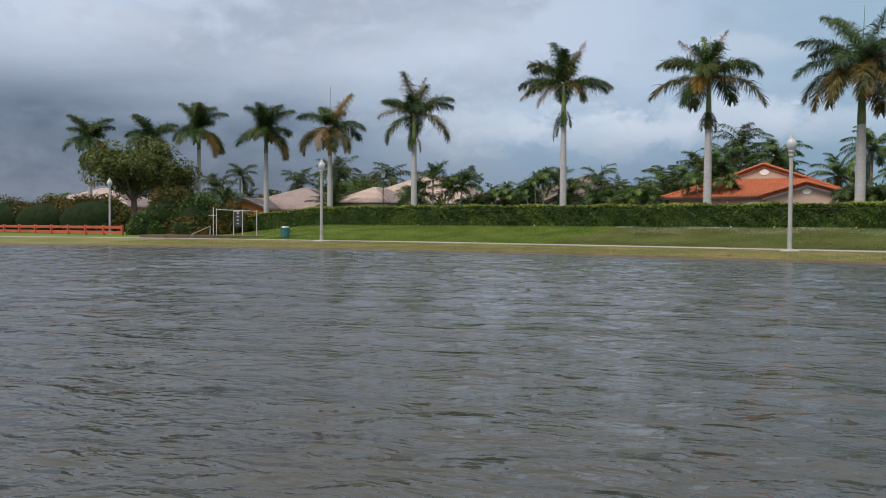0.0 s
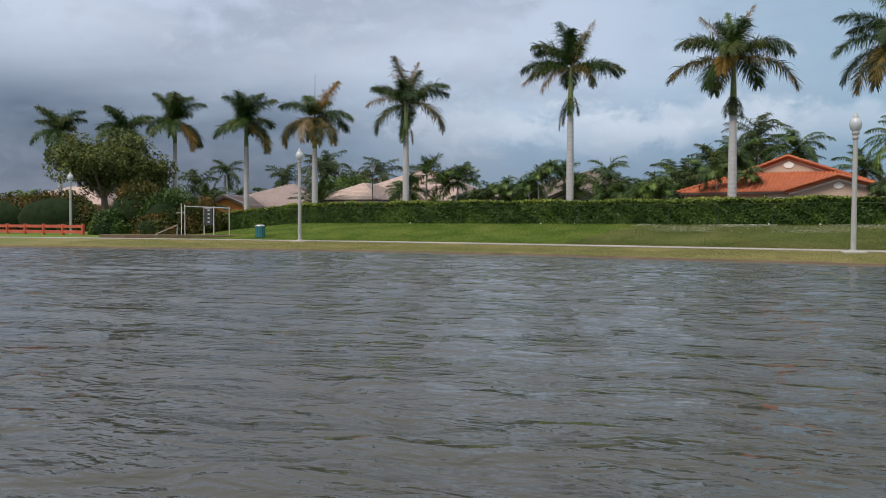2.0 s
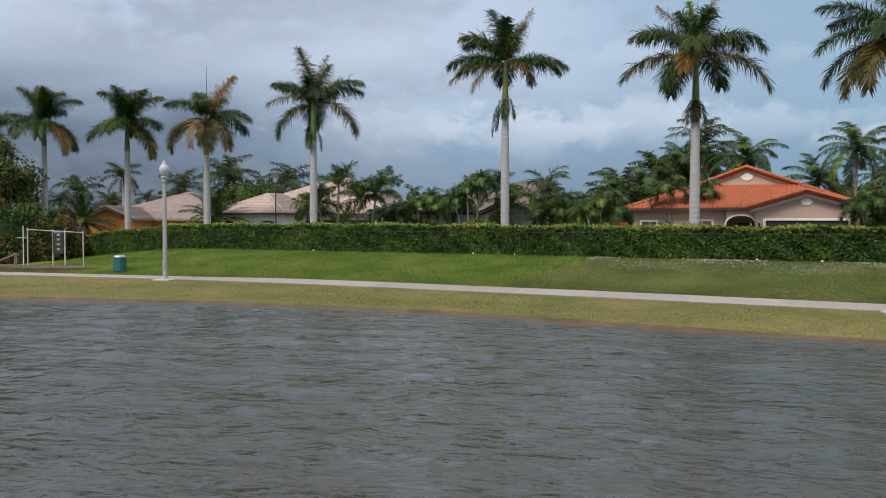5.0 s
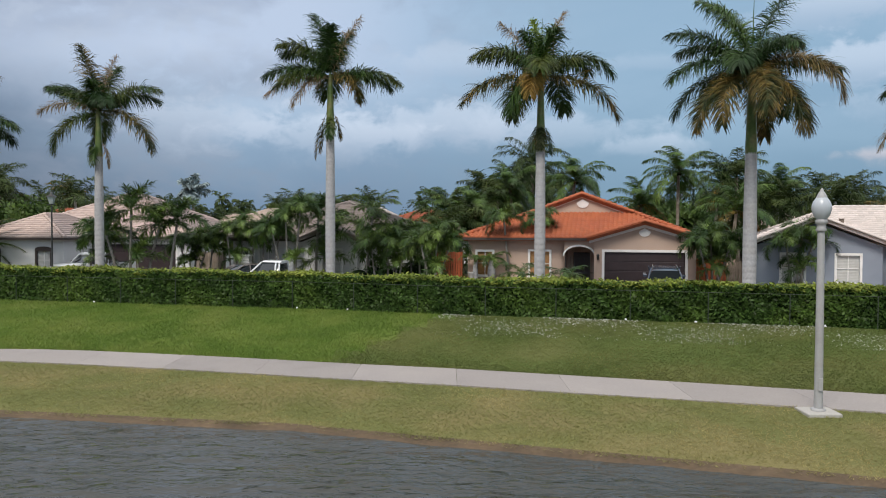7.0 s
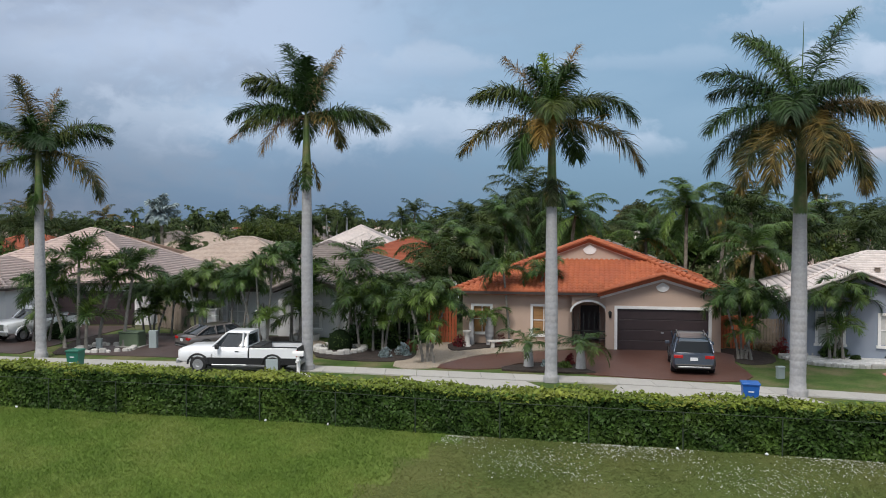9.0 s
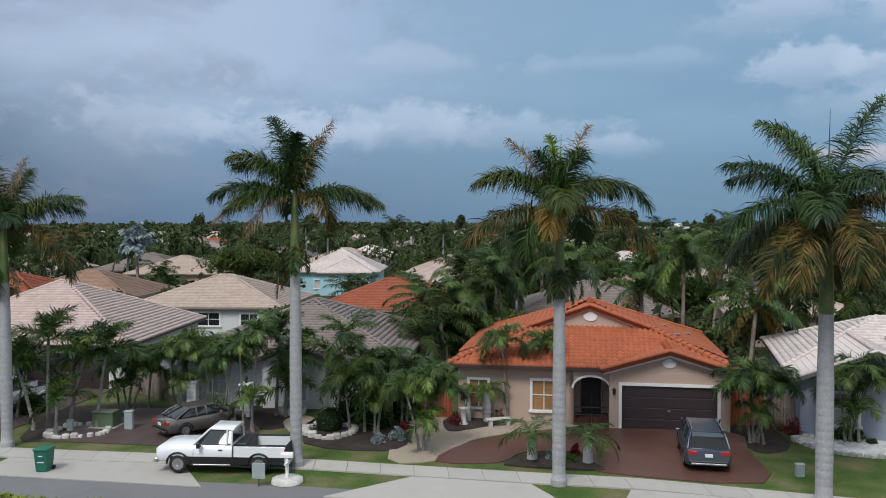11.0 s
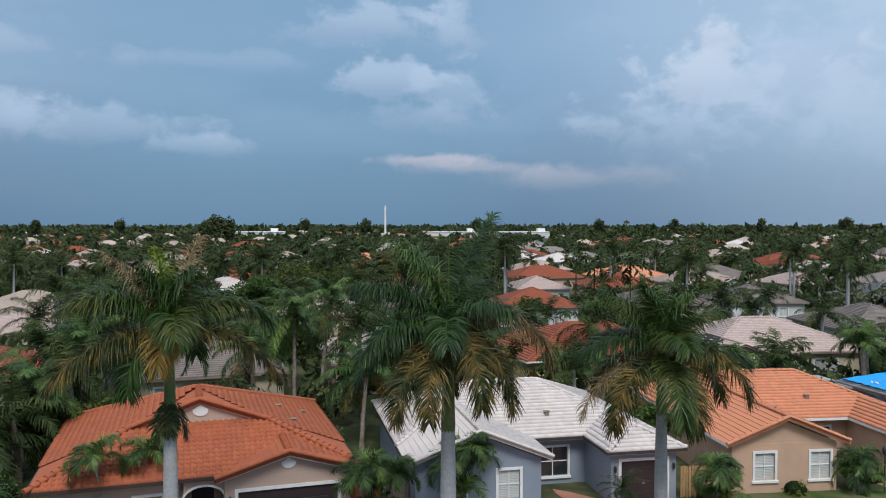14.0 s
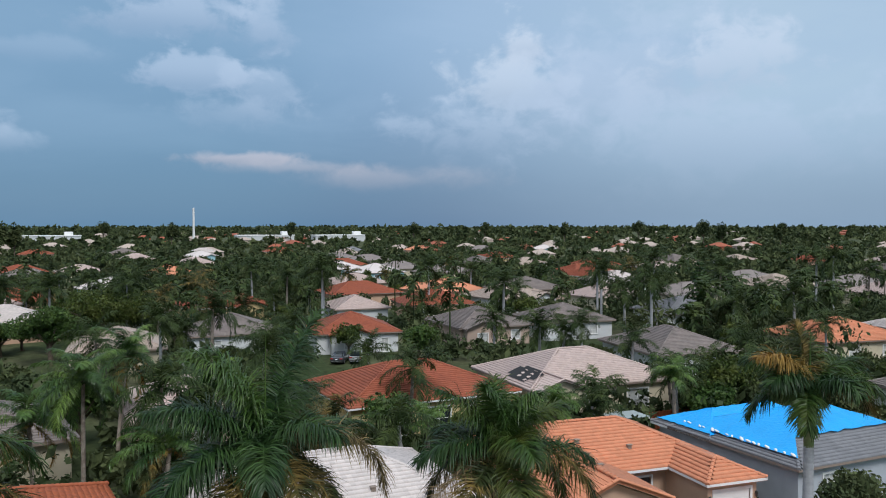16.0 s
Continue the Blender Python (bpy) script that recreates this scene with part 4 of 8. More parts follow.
g.put([(x, 0.31, z) for x, z in arc] + [(x, 0.31, z) for x, z in outer], [(i, n + 1 + i, n + 2 + i, i + 1) for i in range(n)])
part("arch_trim", g, M["trim_white"], H)
part("front_door", Geo().box(-4.6, -3.5, 3.0, 3.08, 0.05, 2.2, 0.02), M["garage_dark"], H)
part("porch_floor", Geo().box(-5.0, -3.1, 0.3, 3.0, 0, 0.12), M["pavers_red"], H)
gate = part("entry_gate", Geo().box(-4.98, -3.12, 0.49, 0.54, 0.95, 1.0), M["dark_metal"], H)
part("gate_rail", Geo().box(-4.98, -3.12, 0.49, 0.54, 0.55, 0.6), M["dark_metal"], gate)
for k in range(7):
    part("gate_bar", Geo().box(-4.95 + k * 0.3, -4.92 + k * 0.3, 0.5, 0.53, 0.12, 2.0), M["dark_metal"], gate)
garage_door(H, 0, 0, 4.9, 2.34)
window(H, -10.25, 0.75, 0.75, 1.0, 1.5, "shutter_wood")
window(H, -6.62, 0.75, 0.7, 1.25, 1.6, "shutter_wood")
wall_lamp(H, -2.85, 0.0, 2.0)
medallion(H, 0, 0.02, E1 + 0.42)
medallion(H, -4.1, 4.45, 5.55, 0.34)
A, B, C, D, T = (-11.9, 0.1, E1), (3.6, 0.1, E1), (3.6, 15.3, E1), (-11.9, 15.3, E1), (-4.15, 7.75, E1 + 7.65 * SL)
zb = E1 + 4.35 * SL
gl, gr = (-4.15 - 3.45, 4.45, zb), (-4.15 + 3.45, 4.45, zb)
ga = (-4.15, 4.25, T[2])
gl2, gr2 = (-4.15 - 3.45, 4.25, zb), (-4.15 + 3.45, 4.25, zb)
G2 = 0.3
front = [[A, B, gr, gl]]
sides = [[B, C, T, ga, gr2], [D, A, gl2, ga, T], [C, D, T]]
wing, wcaps = gable(-3.55, 3.55, -0.45, 0.3, E1, G2, 2.6)
# the dark fascia colour paints in the brown shadow line at the eave
roof(H, front + wing + sides, [(A, gl), (B, gr), (C, T), (D, T), (gl2, ga), (gr2, ga), (ga, T)] + wcaps, "red", "barrel", "red barrel clay-tile roof", "trim_dark", pieces=300)
rake_trim(H, -3.4, 3.4, -0.02, E1, G2)
rake_trim(H, -7.5, -0.8, 4.4, zb + 0.02, SL, 0.16)
for s, d in ((1.0, 6.0), (0.5, 9.0), (2.0, 9.5)):
    roof_vent(H, s, d, E1 + (3.6 - s) * SL)


def courtyard_house(x, y, turn, wallm, tile, label, s_wing, s_porch, s_right, d_main, d_back, d_right, arch_garage=True, style="flat", z=3.0, slope=0.4, win=(0.2,), inner="blind", door="garage_dark"):
    """A bungalow with a gabled wing, a recessed porch and a hipped garage wing under one main hip."""
    h = thing("house", x, y, LOT, turn, label, "house")
    a, b = s_wing
    zt = z - 0.15
    g = Geo()
    holes = [(w - 0.6, w + 0.6, 0.75, 2.3) for w in win]
    wall(g, a + 0.5, b - 0.5, 0.5, 0, zt, holes)
    gable_wall(g, a + 0.5, b - 0.5, 0.52, zt - 0.01, zt, zt + (b - a - 1) / 2 * slope, 0.16)
    side_wall(g, a + 0.5, 0.7, d_back - 0.5, 0, zt, -0.2)
    side_wall(g, b - 0.5, 0.7, d_main + 0.8, 0, zt)
    wall(g, b - 0.5, s_porch + 0.4, d_main + 0.8, 0, zt, [((b + s_porch) / 2 - 0.9, (b + s_porch) / 2 + 0.9, 0.5, 2.2)])
    side_wall(g, s_porch + 0.4, d_right + 0.7, d_main + 0.8, 0, zt, -0.2)
    m = (s_porch + s_right) / 2
    wall(g, s_porch + 0.4, s_right - 0.4, d_right + 0.5, 0, zt, [(m - 1.35, m + 1.35, 0, 2.3)])
    side_wall(g, s_right - 0.4, d_right + 0.7, d_back - 0.5, 0, zt)
    wall(g, a + 0.5, s_right - 0.4, d_back - 0.5, 0, zt)
    wall_parts(g, M[wallm], h)
    for w in win:
        window(h, w, 0.5, 0.75, 1.2, 1.55, inner)
    window(h, (b + s_porch) / 2, d_main + 0.8, 0.5, 1.8, 1.7, None)
    garage_door(h, m, d_right + 0.5, 2.7, 2.3, door)
    wall_lamp(h, m - 1.75, d_right + 0.5, 1.9)
    wall_lamp(h, m + 1.75, d_right + 0.5, 1.9)
    main, caps = hip(a, s_right, d_main, d_back, z, slope)
    k = (b - a) / 2
    wing, c1 = gable(a, b, 0.0, d_main + 0.1, z, slope, k - 0.1)
    rw, c2 = hip(s_porch, s_right, d_right, d_main + 4.0, z, slope)
    kr = (s_right - s_porch) / 2
    rw = [rw[0], [(s_right, d_right, z), (s_right, d_main, z), (s_right - kr, d_main + kr, z + kr * slope), (s_right - kr, d_right + kr, z + kr * slope)],
          [(s_porch, d_main, z), (s_porch, d_right, z), (s_right - kr, d_right + kr, z + kr * slope), (s_right - kr, d_main + kr, z + kr * slope)]]
    rw[0] = [(s_porch, d_right, z), (s_right, d_right, z), (s_right - kr, d_right + kr, z + kr * slope)]
    c2 = [((s_porch, d_right, z), rw[0][2]), ((s_right, d_right, z), rw[0][2])]
    fasc = "trim_dark" if wallm != "stucco_peach" else "trim_white"
    roof(h, main + wing + rw, caps + c1 + c2, tile, style, "", fascia=fasc)
    rake_trim(h, a + 0.1, b - 0.1, 0.46, z, slope, 0.14, fasc)
    for s, d in ((a + k + 1.2, 4.0), (a + k + 2.0, d_main + 3), ((b + s_porch) / 2, d_main + 2)):
        roof_vent(h, s, d, z + 0.35 * slope + (d - d_main) * slope if d > d_main else z + (b - s) * slope)
    return h


BH = courtyard_house(11, -3, -19, "stucco_blue", "white", "blue-grey stucco bungalow with white flat-tile roof and white window trim", (-5.5, 2.4), 5.6, 10.3, 3.8, 15.4, 0.2, win=(-2.9, 0.1))
OH = courtyard_house(26.6, -8.4, -24, "stucco_peach", "orange", "peach stucco bungalow with salmon-orange tile roof", (-3.7, 3.7), 7.1, 11.6, 5.4, 16.0, 1.4, win=(-1.2, 2.2), door="trim_white")


LOTS = [(0.1, 0.6, -0.22, 13, 16), (11, -3, -0.33, 6, 18), (26.6, -8.4, -0.42, 8, 18)]


def hip_house(x, y, turn, w, d, wallm, tile, label, z=3.0, slope=0.38, style="flat", windows=(), tiled=True, wing=None, group="", fascia="trim_white", inner="blind", frame="trim_white", doors=(), hipped=False):
    """A hipped bungalow; x, y is its front right eave corner. wing: (s0, s1, out) a gabled wing on the front."""
    h = thing("house", x, y, LOT, turn, label, "house", group)
    LOTS.append((x, y, radians(turn), w, d))
    if fascia == "trim_white" and wallm != "stucco_yellow":
        fascia = "fascia_tan"
    zt = z - 0.15
    g = Geo()
    holes = [(s - q / 2, s + q / 2, zz, zz + hh) for s, q, zz, hh, dd in windows if dd == 0] + [(s - q / 2, s + q / 2, 0, hh) for s, q, hh, dd in doors if dd == 0]
    wall(g, -w + 0.5, -0.5, 0.5, 0, zt, holes)
    side_wall(g, -0.5, 0.7, d - 0.5, 0, zt)
    side_wall(g, -w + 0.5, 0.7, d - 0.5, 0, zt, -0.2)
    wall(g, -w + 0.5, -0.5, d - 0.7, 0, zt)
    polys, caps = hip(-w, 0, 0, d, z, slope)
    if wing:
        a, b, out = wing
        g2 = [(s - q / 2, s + q / 2, zz, zz + hh) for s, q, zz, hh, dd in windows if dd] + [(s - q / 2, s + q / 2, 0, hh) for s, q, hh, dd in doors if dd]
        wall(g, a + 0.4, b - 0.4, -out + 0.5, 0, zt, g2)
        if not hipped:
            gable_wall(g, a + 0.4, b - 0.4, -out + 0.52, zt - 0.01, zt, zt + (b - a - 0.8) / 2 * slope, 0.16)
        side_wall(g, a + 0.4, -out + 0.7, 0.5, 0, zt, -0.2)
        side_wall(g, b - 0.4, -out + 0.7, 0.5, 0, zt)
        p2, c2 = hip(a, b, -out, b - a - out + 3.0, z, slope) if hipped else gable(a, b, -out, 0.1, z, slope, (b - a) / 2 - 0.1)
        polys, caps = polys + p2, caps + c2
        if not hipped:
            rake_trim(h, a + 0.1, b - 0.1, -out + 0.46, z, slope, 0.16, fascia)
    part("wall", g, M[wallm], h)
    for s, q, zz, hh, dd in windows:
        window(h, s, (-wing[2] + 0.5) if dd else 0.5, zz, q, hh, inner, frame, arch=frame != "trim_white")
    for s, q, hh, dd in doors:
        garage_door(h, s, (-wing[2] + 0.5) if dd else 0.5, q, hh)
    roof(h, polys, caps, tile, style, "", fascia, tiled=tiled)
    return h


# the neighbours along the street
hip_house(-13.8, 5.9, -8, 14.6, 15.5, "stucco_white", "grey", "white bungalow with a weathered grey tile roof behind palms", windows=((-6.6, 1.3, 0.6, 1.6, 1), (-11.5, 1.2, 0.8, 1.4, 0), (-13.2, 1.2, 0.8, 1.4, 0), (-2.5, 1.0, 0.8, 1.4, 0)), wing=(-9.0, -4.4, 0.6), fascia="trim_dark")
hip_house(-31.9, 12.6, -4, 16.5, 16, "stucco_white", "pink", "white bungalow with pale pink tile roof and black window surrounds", windows=((-9.3, 1.0, 0.7, 1.3, 1), (-13.2, 1.0, 0.7, 1.3, 1)), wing=(-14.8, -7.4, 5.2), fascia="trim_dark", frame="trim_dark", doors=((-4.4, 5.6, 2.4, 0),), slope=0.46, hipped=True)
hip_house(-49.5, 16, 4, 15, 15, "stucco_orange", "mauve", "orange bungalow with a mauve-grey tile roof", z=2.5, windows=((-5.5, 1.4, 0.6, 1.3, 0), (-2.5, 1.4, 0.6, 1.3, 0)), wing=(-13.5, -7.5, 3.5))
hip_house(-84, 21, 8, 16, 14, "stucco_peach", "pink", "peach bungalow with a pale tile roof", windows=((-11, 1.4, 0.8, 1.3, 0), (-4, 1.4, 0.8, 1.3, 0)), wing=(-7.5, -1.5, 2.0))
hip_house(-25.4, 36.2, -6, 15.4, 14, "stucco_white", "tan", "white bungalow with a tan tile roof", windows=((-13.2, 1.2, 1.2, 1.2, 0), (-11.2, 2.2, 1.2, 1.2, 0), (-7.4, 2.2, 1.2, 1.2, 0), (-3.4, 1.6, 1.0, 1.3, 0)), inner=None)
hip_house(-8.5, 32.5, -8, 14.5, 15, "stucco_white", "brick", "white bungalow with a red tile roof", windows=((-7.5, 1.4, 0.9, 1.4, 0), (-11.5, 1.4, 0.9, 1.4, 0)))
hip_house(10.0, 27.5, -10, 14.5, 13, "stucco_cream", "grey", "cream bungalow with a mottled grey tile roof", windows=((-10, 1.6, 0.8, 1.4, 0),))
hip_house(26, 26, -16, 12, 13, "stucco_tan", "pink", "tan bungalow with a pale pinkish tile roof", windows=((-6, 1.6, 0.8, 1.4, 0),))
hip_house(46.8, 16.2, -17, 17.5, 13.5, "stucco_yellow", "brick", "yellow bungalow with a brick-red tile roof and french doors", windows=((-12.5, 1.8, 0.1, 2.1, 0), (-8.5, 2.2, 0.1, 2.1, 0), (-4.5, 1.4, 0.9, 1.3, 0)), inner=None)
PINK_HOUSE = hip_house(63.5, 9.0, -22, 17.5, 14, "stucco_cream", "pink", "cream bungalow with pale pink tile roof and a bare patch", windows=((-11.5, 1.6, 0.9, 1.3, 0), (-5, 2.4, 0.1, 2.1, 0)), wing=(-17.4, -11.5, 1.2))
# houses of the streets behind
hip_house(66.5, 56.5, -27, 13, 13, "stucco_white", "brick", "white bungalow with a red roof and a pale gable", windows=((-8.0, 1.3, 0.9, 1.3, 1), (-2.5, 1.0, 0.1, 2.0, 0)), wing=(-11, -4.5, 1.4))
hip_house(87.0, 48.5, -20, 13, 14, "stucco_tan", "grey", "tan bungalow with a grey tile roof and gabled wing", windows=((-9.5, 1.6, 0.9, 1.3, 1), (-3.0, 1.4, 0.9, 1.3, 0)), wing=(-12.5, -6.5, 1.6))
hip_house(101.5, 43.0, -25, 13, 13, "stucco_white", "grey", "white bungalow with a grey hipped roof", windows=((-9.5, 1.6, 0.9, 1.3, 0), (-4.0, 1.4, 0.9, 1.3, 0)))
hip_house(105, 78, -28, 15, 13, "stucco_peach", "brick", "peach bungalow with an orange-red roof", windows=((-9.5, 1.6, 0.9, 1.3, 0),))
hip_house(87.5, 84, -22, 11, 12, "stucco_white", "pink", "white bungalow with a pale tile roof", windows=((-6.5, 1.6, 0.9, 1.3, 0),))
hip_house(85.5, 12.5, -27, 13, 15, "stucco_white", "grey", "white bungalow with a grey tile roof behind a red fence", windows=((-9.5, 1.6, 0.9, 1.3, 0),))
hip_house(113, 2, -27, 15, 13, "stucco_cream", "orange", "cream bungalow with an orange tile roof", windows=((-9.5, 1.6, 0.9, 1.3, 0), (-4.0, 1.4, 0.9, 1.3, 0)))
hip_house(34.5, 103, -8, 15, 14, "stucco_peach", "white", "peach bungalow with a white hipped roof", windows=((-9.5, 1.6, 0.9, 1.3, 0), (-4.0, 1.4, 0.9, 1.3, 0)))
hip_house(46, 140, -10, 16, 14, "stucco_peach", "brick", "peach bungalow with a red tile roof", windows=((-9.5, 1.6, 0.9, 1.3, 0),))
hip_house(34, 64.5, -24, 12, 13, "stucco_cream", "tan", "cream bungalow with a tan roof and arched garage", doors=((-7.0, 3.0, 2.4, 1),), wing=(-10, -4, 1.5))
hip_house(53, 67.5, -22, 13, 13, "stucco_white", "grey", "white bungalow with a weathered grey roof", windows=((-9.5, 1.6, 0.9, 1.3, 0), (-4.0, 1.4, 0.9, 1.3, 0)))
hip_house(-17.5, 85, -3, 13.5, 15, "stucco_aqua", "white", "aqua bungalow with a white hipped roof", windows=((-9.5, 1.6, 0.9, 1.3, 0), (-4.0, 1.4, 0.9, 1.3, 0)), wing=(-9.5, -1.0, 2.5), slope=0.5, z=3.5, hipped=True)
hip_house(-43.5, 89, -4, 15, 14, "stucco_peach", "tan", "peach bungalow with a tan tile roof", windows=((-6.5, 1.6, 0.9, 1.3, 0),))
hip_house(-43.0, 47, -4, 15, 14, "stucco_cream", "brown", "cream bungalow with a brown tile roof", windows=((-6.5, 1.6, 0.9, 1.3, 0),))
hip_house(127, 35, -27, 14, 13, "stucco_white", "slate", "white bungalow with a dark slate roof", windows=((-9.5, 1.6, 0.9, 1.3, 0),))
hip_house(188, 90, -24, 16, 14, "stucco_white", "white", "white bungalow with a bright white roof", windows=((-9.5, 1.6, 0.9, 1.3, 0),))
hip_house(82, -24, -27, 15, 14, "stucco_white", "grey", "white bungalow with a pale grey roof", windows=((-9.5, 1.6, 0.9, 1.3, 0),))
hip_house(106, -26, -28, 15, 14, "stucco_cream", "tan", "cream bungalow with a tan tile roof", windows=((-9.5, 1.6, 0.9, 1.3, 0),))
hip_house(132, -6, -28, 15, 14, "stucco_tan", "white", "tan bungalow with a white tile roof", windows=((-9.5, 1.6, 0.9, 1.3, 0),))
# torn-off tiles on the pale pink roof show the dark underlay
slope_ = 0.38
g = Geo()
for a_, b_, c_, d_ in ((-16.9, -14.6, 2.6, 6.2), (-16.5, -15.0, 6.2, 7.0), (-16.2, -14.9, 1.9, 2.6)):
    g.put([(a_, c_, 3.0 + (a_ + 17.5) * slope_ + 0.13), (b_, c_, 3.0 + (b_ + 17.5) * slope_ + 0.13), (b_, d_, 3.0 + (b_ + 17.5) * slope_ + 0.13), (a_, d_, 3.0 + (a_ + 17.5) * slope_ + 0.13)], [(0, 1, 2, 3)])
part("bare_patch", g, M["rubber"], PINK_HOUSE, "dark bare underlay where tiles are missing")
for k in range(7):
    part("loose_tile", Geo().box(-0.16, 0.16, -0.2, 0.2, 0, 0.03), M["piece_pink"], PINK_HOUSE).matrix_basis = pose(-16.6 + 0.27 * k, 2.9 + (k * 1.7) % 3.2, 3.0 + (0.9 + 0.27 * k) * slope_ + 0.16, 0, -20.8, 30 * k)
# flat patio roof and glossy garden clutter in front of it
patio = thing("patio_roof", 48.6, 3.4, LOT, -22, "weathered grey patio roof of metal sheets on posts", "patio cover")
for k in range(3):
    part("sheet", Geo().box(-4.2 + 1.42 * k, -2.84 + 1.42 * k, 0, 2.4, 2.42 + 0.03 * (k % 2), 2.47 + 0.03 * (k % 2), 0.01), M["box_grey"], patio)
for px_ in (-4.1, 0.0):
    for py_ in (0.1, 2.3):
        part("post", Geo().box(px_ - 0.05, px_ + 0.05, py_ - 0.05, py_ + 0.05, 0, 2.42), M["trim_white"], patio)


# ---- palms ----
FRONDS = {}


def frond_mesh(elev, droop, length, leaf, n, material, seed, plume=0.5, width=0.05, hang=1.0, sweep=0.3):
    """One palm frond: a curved rib with rows of narrow leaflets that bend down under their own weight."""
    key = (elev, droop, length, leaf, n, material, seed, plume, width, hang, sweep)
    if key in FRONDS:
        return FRONDS[key]
    r = np.random.default_rng(seed)
    ts = np.linspace(0, 1, 13)
    ang = np.radians(elev) - np.radians(droop) * ts ** 1.35
    step = length / 12
    px = np.concatenate([[0], np.cumsum(np.cos(ang[:-1]) * step)])
    pz = np.concatenate([[0], np.cumsum(np.sin(ang[:-1]) * step)])
    sway = 0.1 * length * r.uniform(-1, 1) * ts ** 2
    w = 0.012 * length * (1 - 0.85 * ts)
    rib = np.stack([np.stack([px, sway - w, pz], 1), np.stack([px, sway, pz + w], 1), np.stack([px, sway + w, pz], 1), np.stack([px, sway, pz - w], 1)], 1).reshape(-1, 3)
    rib_faces = [(4 * i + j, 4 * i + (j + 1) % 4, 4 * i + 4 + (j + 1) % 4, 4 * i + 4 + j) for i in range(12) for j in range(4)]
    m = 2 * n
    side = np.where(np.arange(m) % 2, 1.0, -1.0)
    t = np.clip(0.1 + 0.9 * (np.arange(m) // 2 + r.uniform(-0.4, 0.4, m)) / n, 0.08, 0.995)
    a = np.interp(t, ts, ang)
    o = np.stack([np.interp(t, ts, px), np.interp(t, ts, sway), np.interp(t, ts, pz)], 1)
    zero = np.zeros(m)
    fwd, nrm = np.stack([np.cos(a), zero, np.sin(a)], 1), np.stack([-np.sin(a), zero, np.cos(a)], 1)
    L = leaf * np.interp(t, (0, 0.12, 0.28, 0.6, 0.85, 1.0), (0.35, 0.55, 0.95, 1.0, 0.72, 0.42)) * r.uniform(0.68, 1.14, m)
    out = np.stack([zero, side, zero], 1) * r.uniform(0.75, 1.1, m)[:, None] + fwd * (sweep + 0.9 * t ** 2)[:, None] + nrm * (r.uniform(-0.5, 1.0, m) * plume)[:, None] + r.normal(0, 0.15, (m, 3))
    out /= np.linalg.norm(out, axis=1)[:, None]
    drop = hang * r.uniform(0.3, 1.1, m)
    wide = np.cross(out, nrm + r.normal(0, 0.35, (m, 3)))
    wide *= (width / np.maximum(np.linalg.norm(wide, axis=1), 1e-6))[:, None]
    p, rows = o, []
    for q, pull, seg in ((0.4, 0.0, 0.0), (0.62, 0.12, 0.34), (0.5, 0.75, 0.36), (0.08, 1.8, 0.34)):
        d = out - np.stack([zero, zero, drop * pull], 1)
        d /= np.linalg.norm(d, axis=1)[:, None]
        p = p + d * (L * seg)[:, None]
        rows += [p - wide * q, p + wide * q]
    blades = np.stack(rows, 1).reshape(-1, 3)
    quads = np.array([(0, 1, 3, 2), (2, 3, 5, 4), (4, 5, 7, 6)])
    faces = np.concatenate([np.array(rib_faces), (quads[None] + (len(rib) + 8 * np.arange(m))[:, None, None]).reshape(-1, 4)])
    me = np_mesh("frond", np.concatenate([rib, blades]), faces, M[material])
    FRONDS[key] = me
    return me


TRUNKS = {}


def trunk_mesh(h, r0, r1, bulge, rings, lean, material, seed=0):
    key = (h, r0, r1, bulge, rings, lean, material)
    if key not in TRUNKS:
        g, n, k = Geo(), max(6, int(h / rings)), 14
        out = []
        for i in range(n + 1):
            t = i / n
            z = h * t
            r = r0 + (r1 - r0) * t + bulge * math.sin(math.pi * min(1, t * 1.1)) + 0.5 * r0 * max(0, 1 - z / 0.5) ** 2 * 0.6
            x, y = lean[0] * t ** 1.3, lean[1] * t ** 1.3
            for dz, dr in ((0, 0.004), (h / n * 0.8, 0.0), (h / n * 0.88, -0.006)):
                if i == n and dz:
                    continue
                out.append([(x + (r + dr) * math.cos(2 * math.pi * j / k), y + (r + dr) * math.sin(2 * math.pi * j / k), z + dz) for j in range(k)])
        g.rings(out, True, True)
        TRUNKS[key] = g.mesh("trunk", M[material])
    return TRUNKS[key]


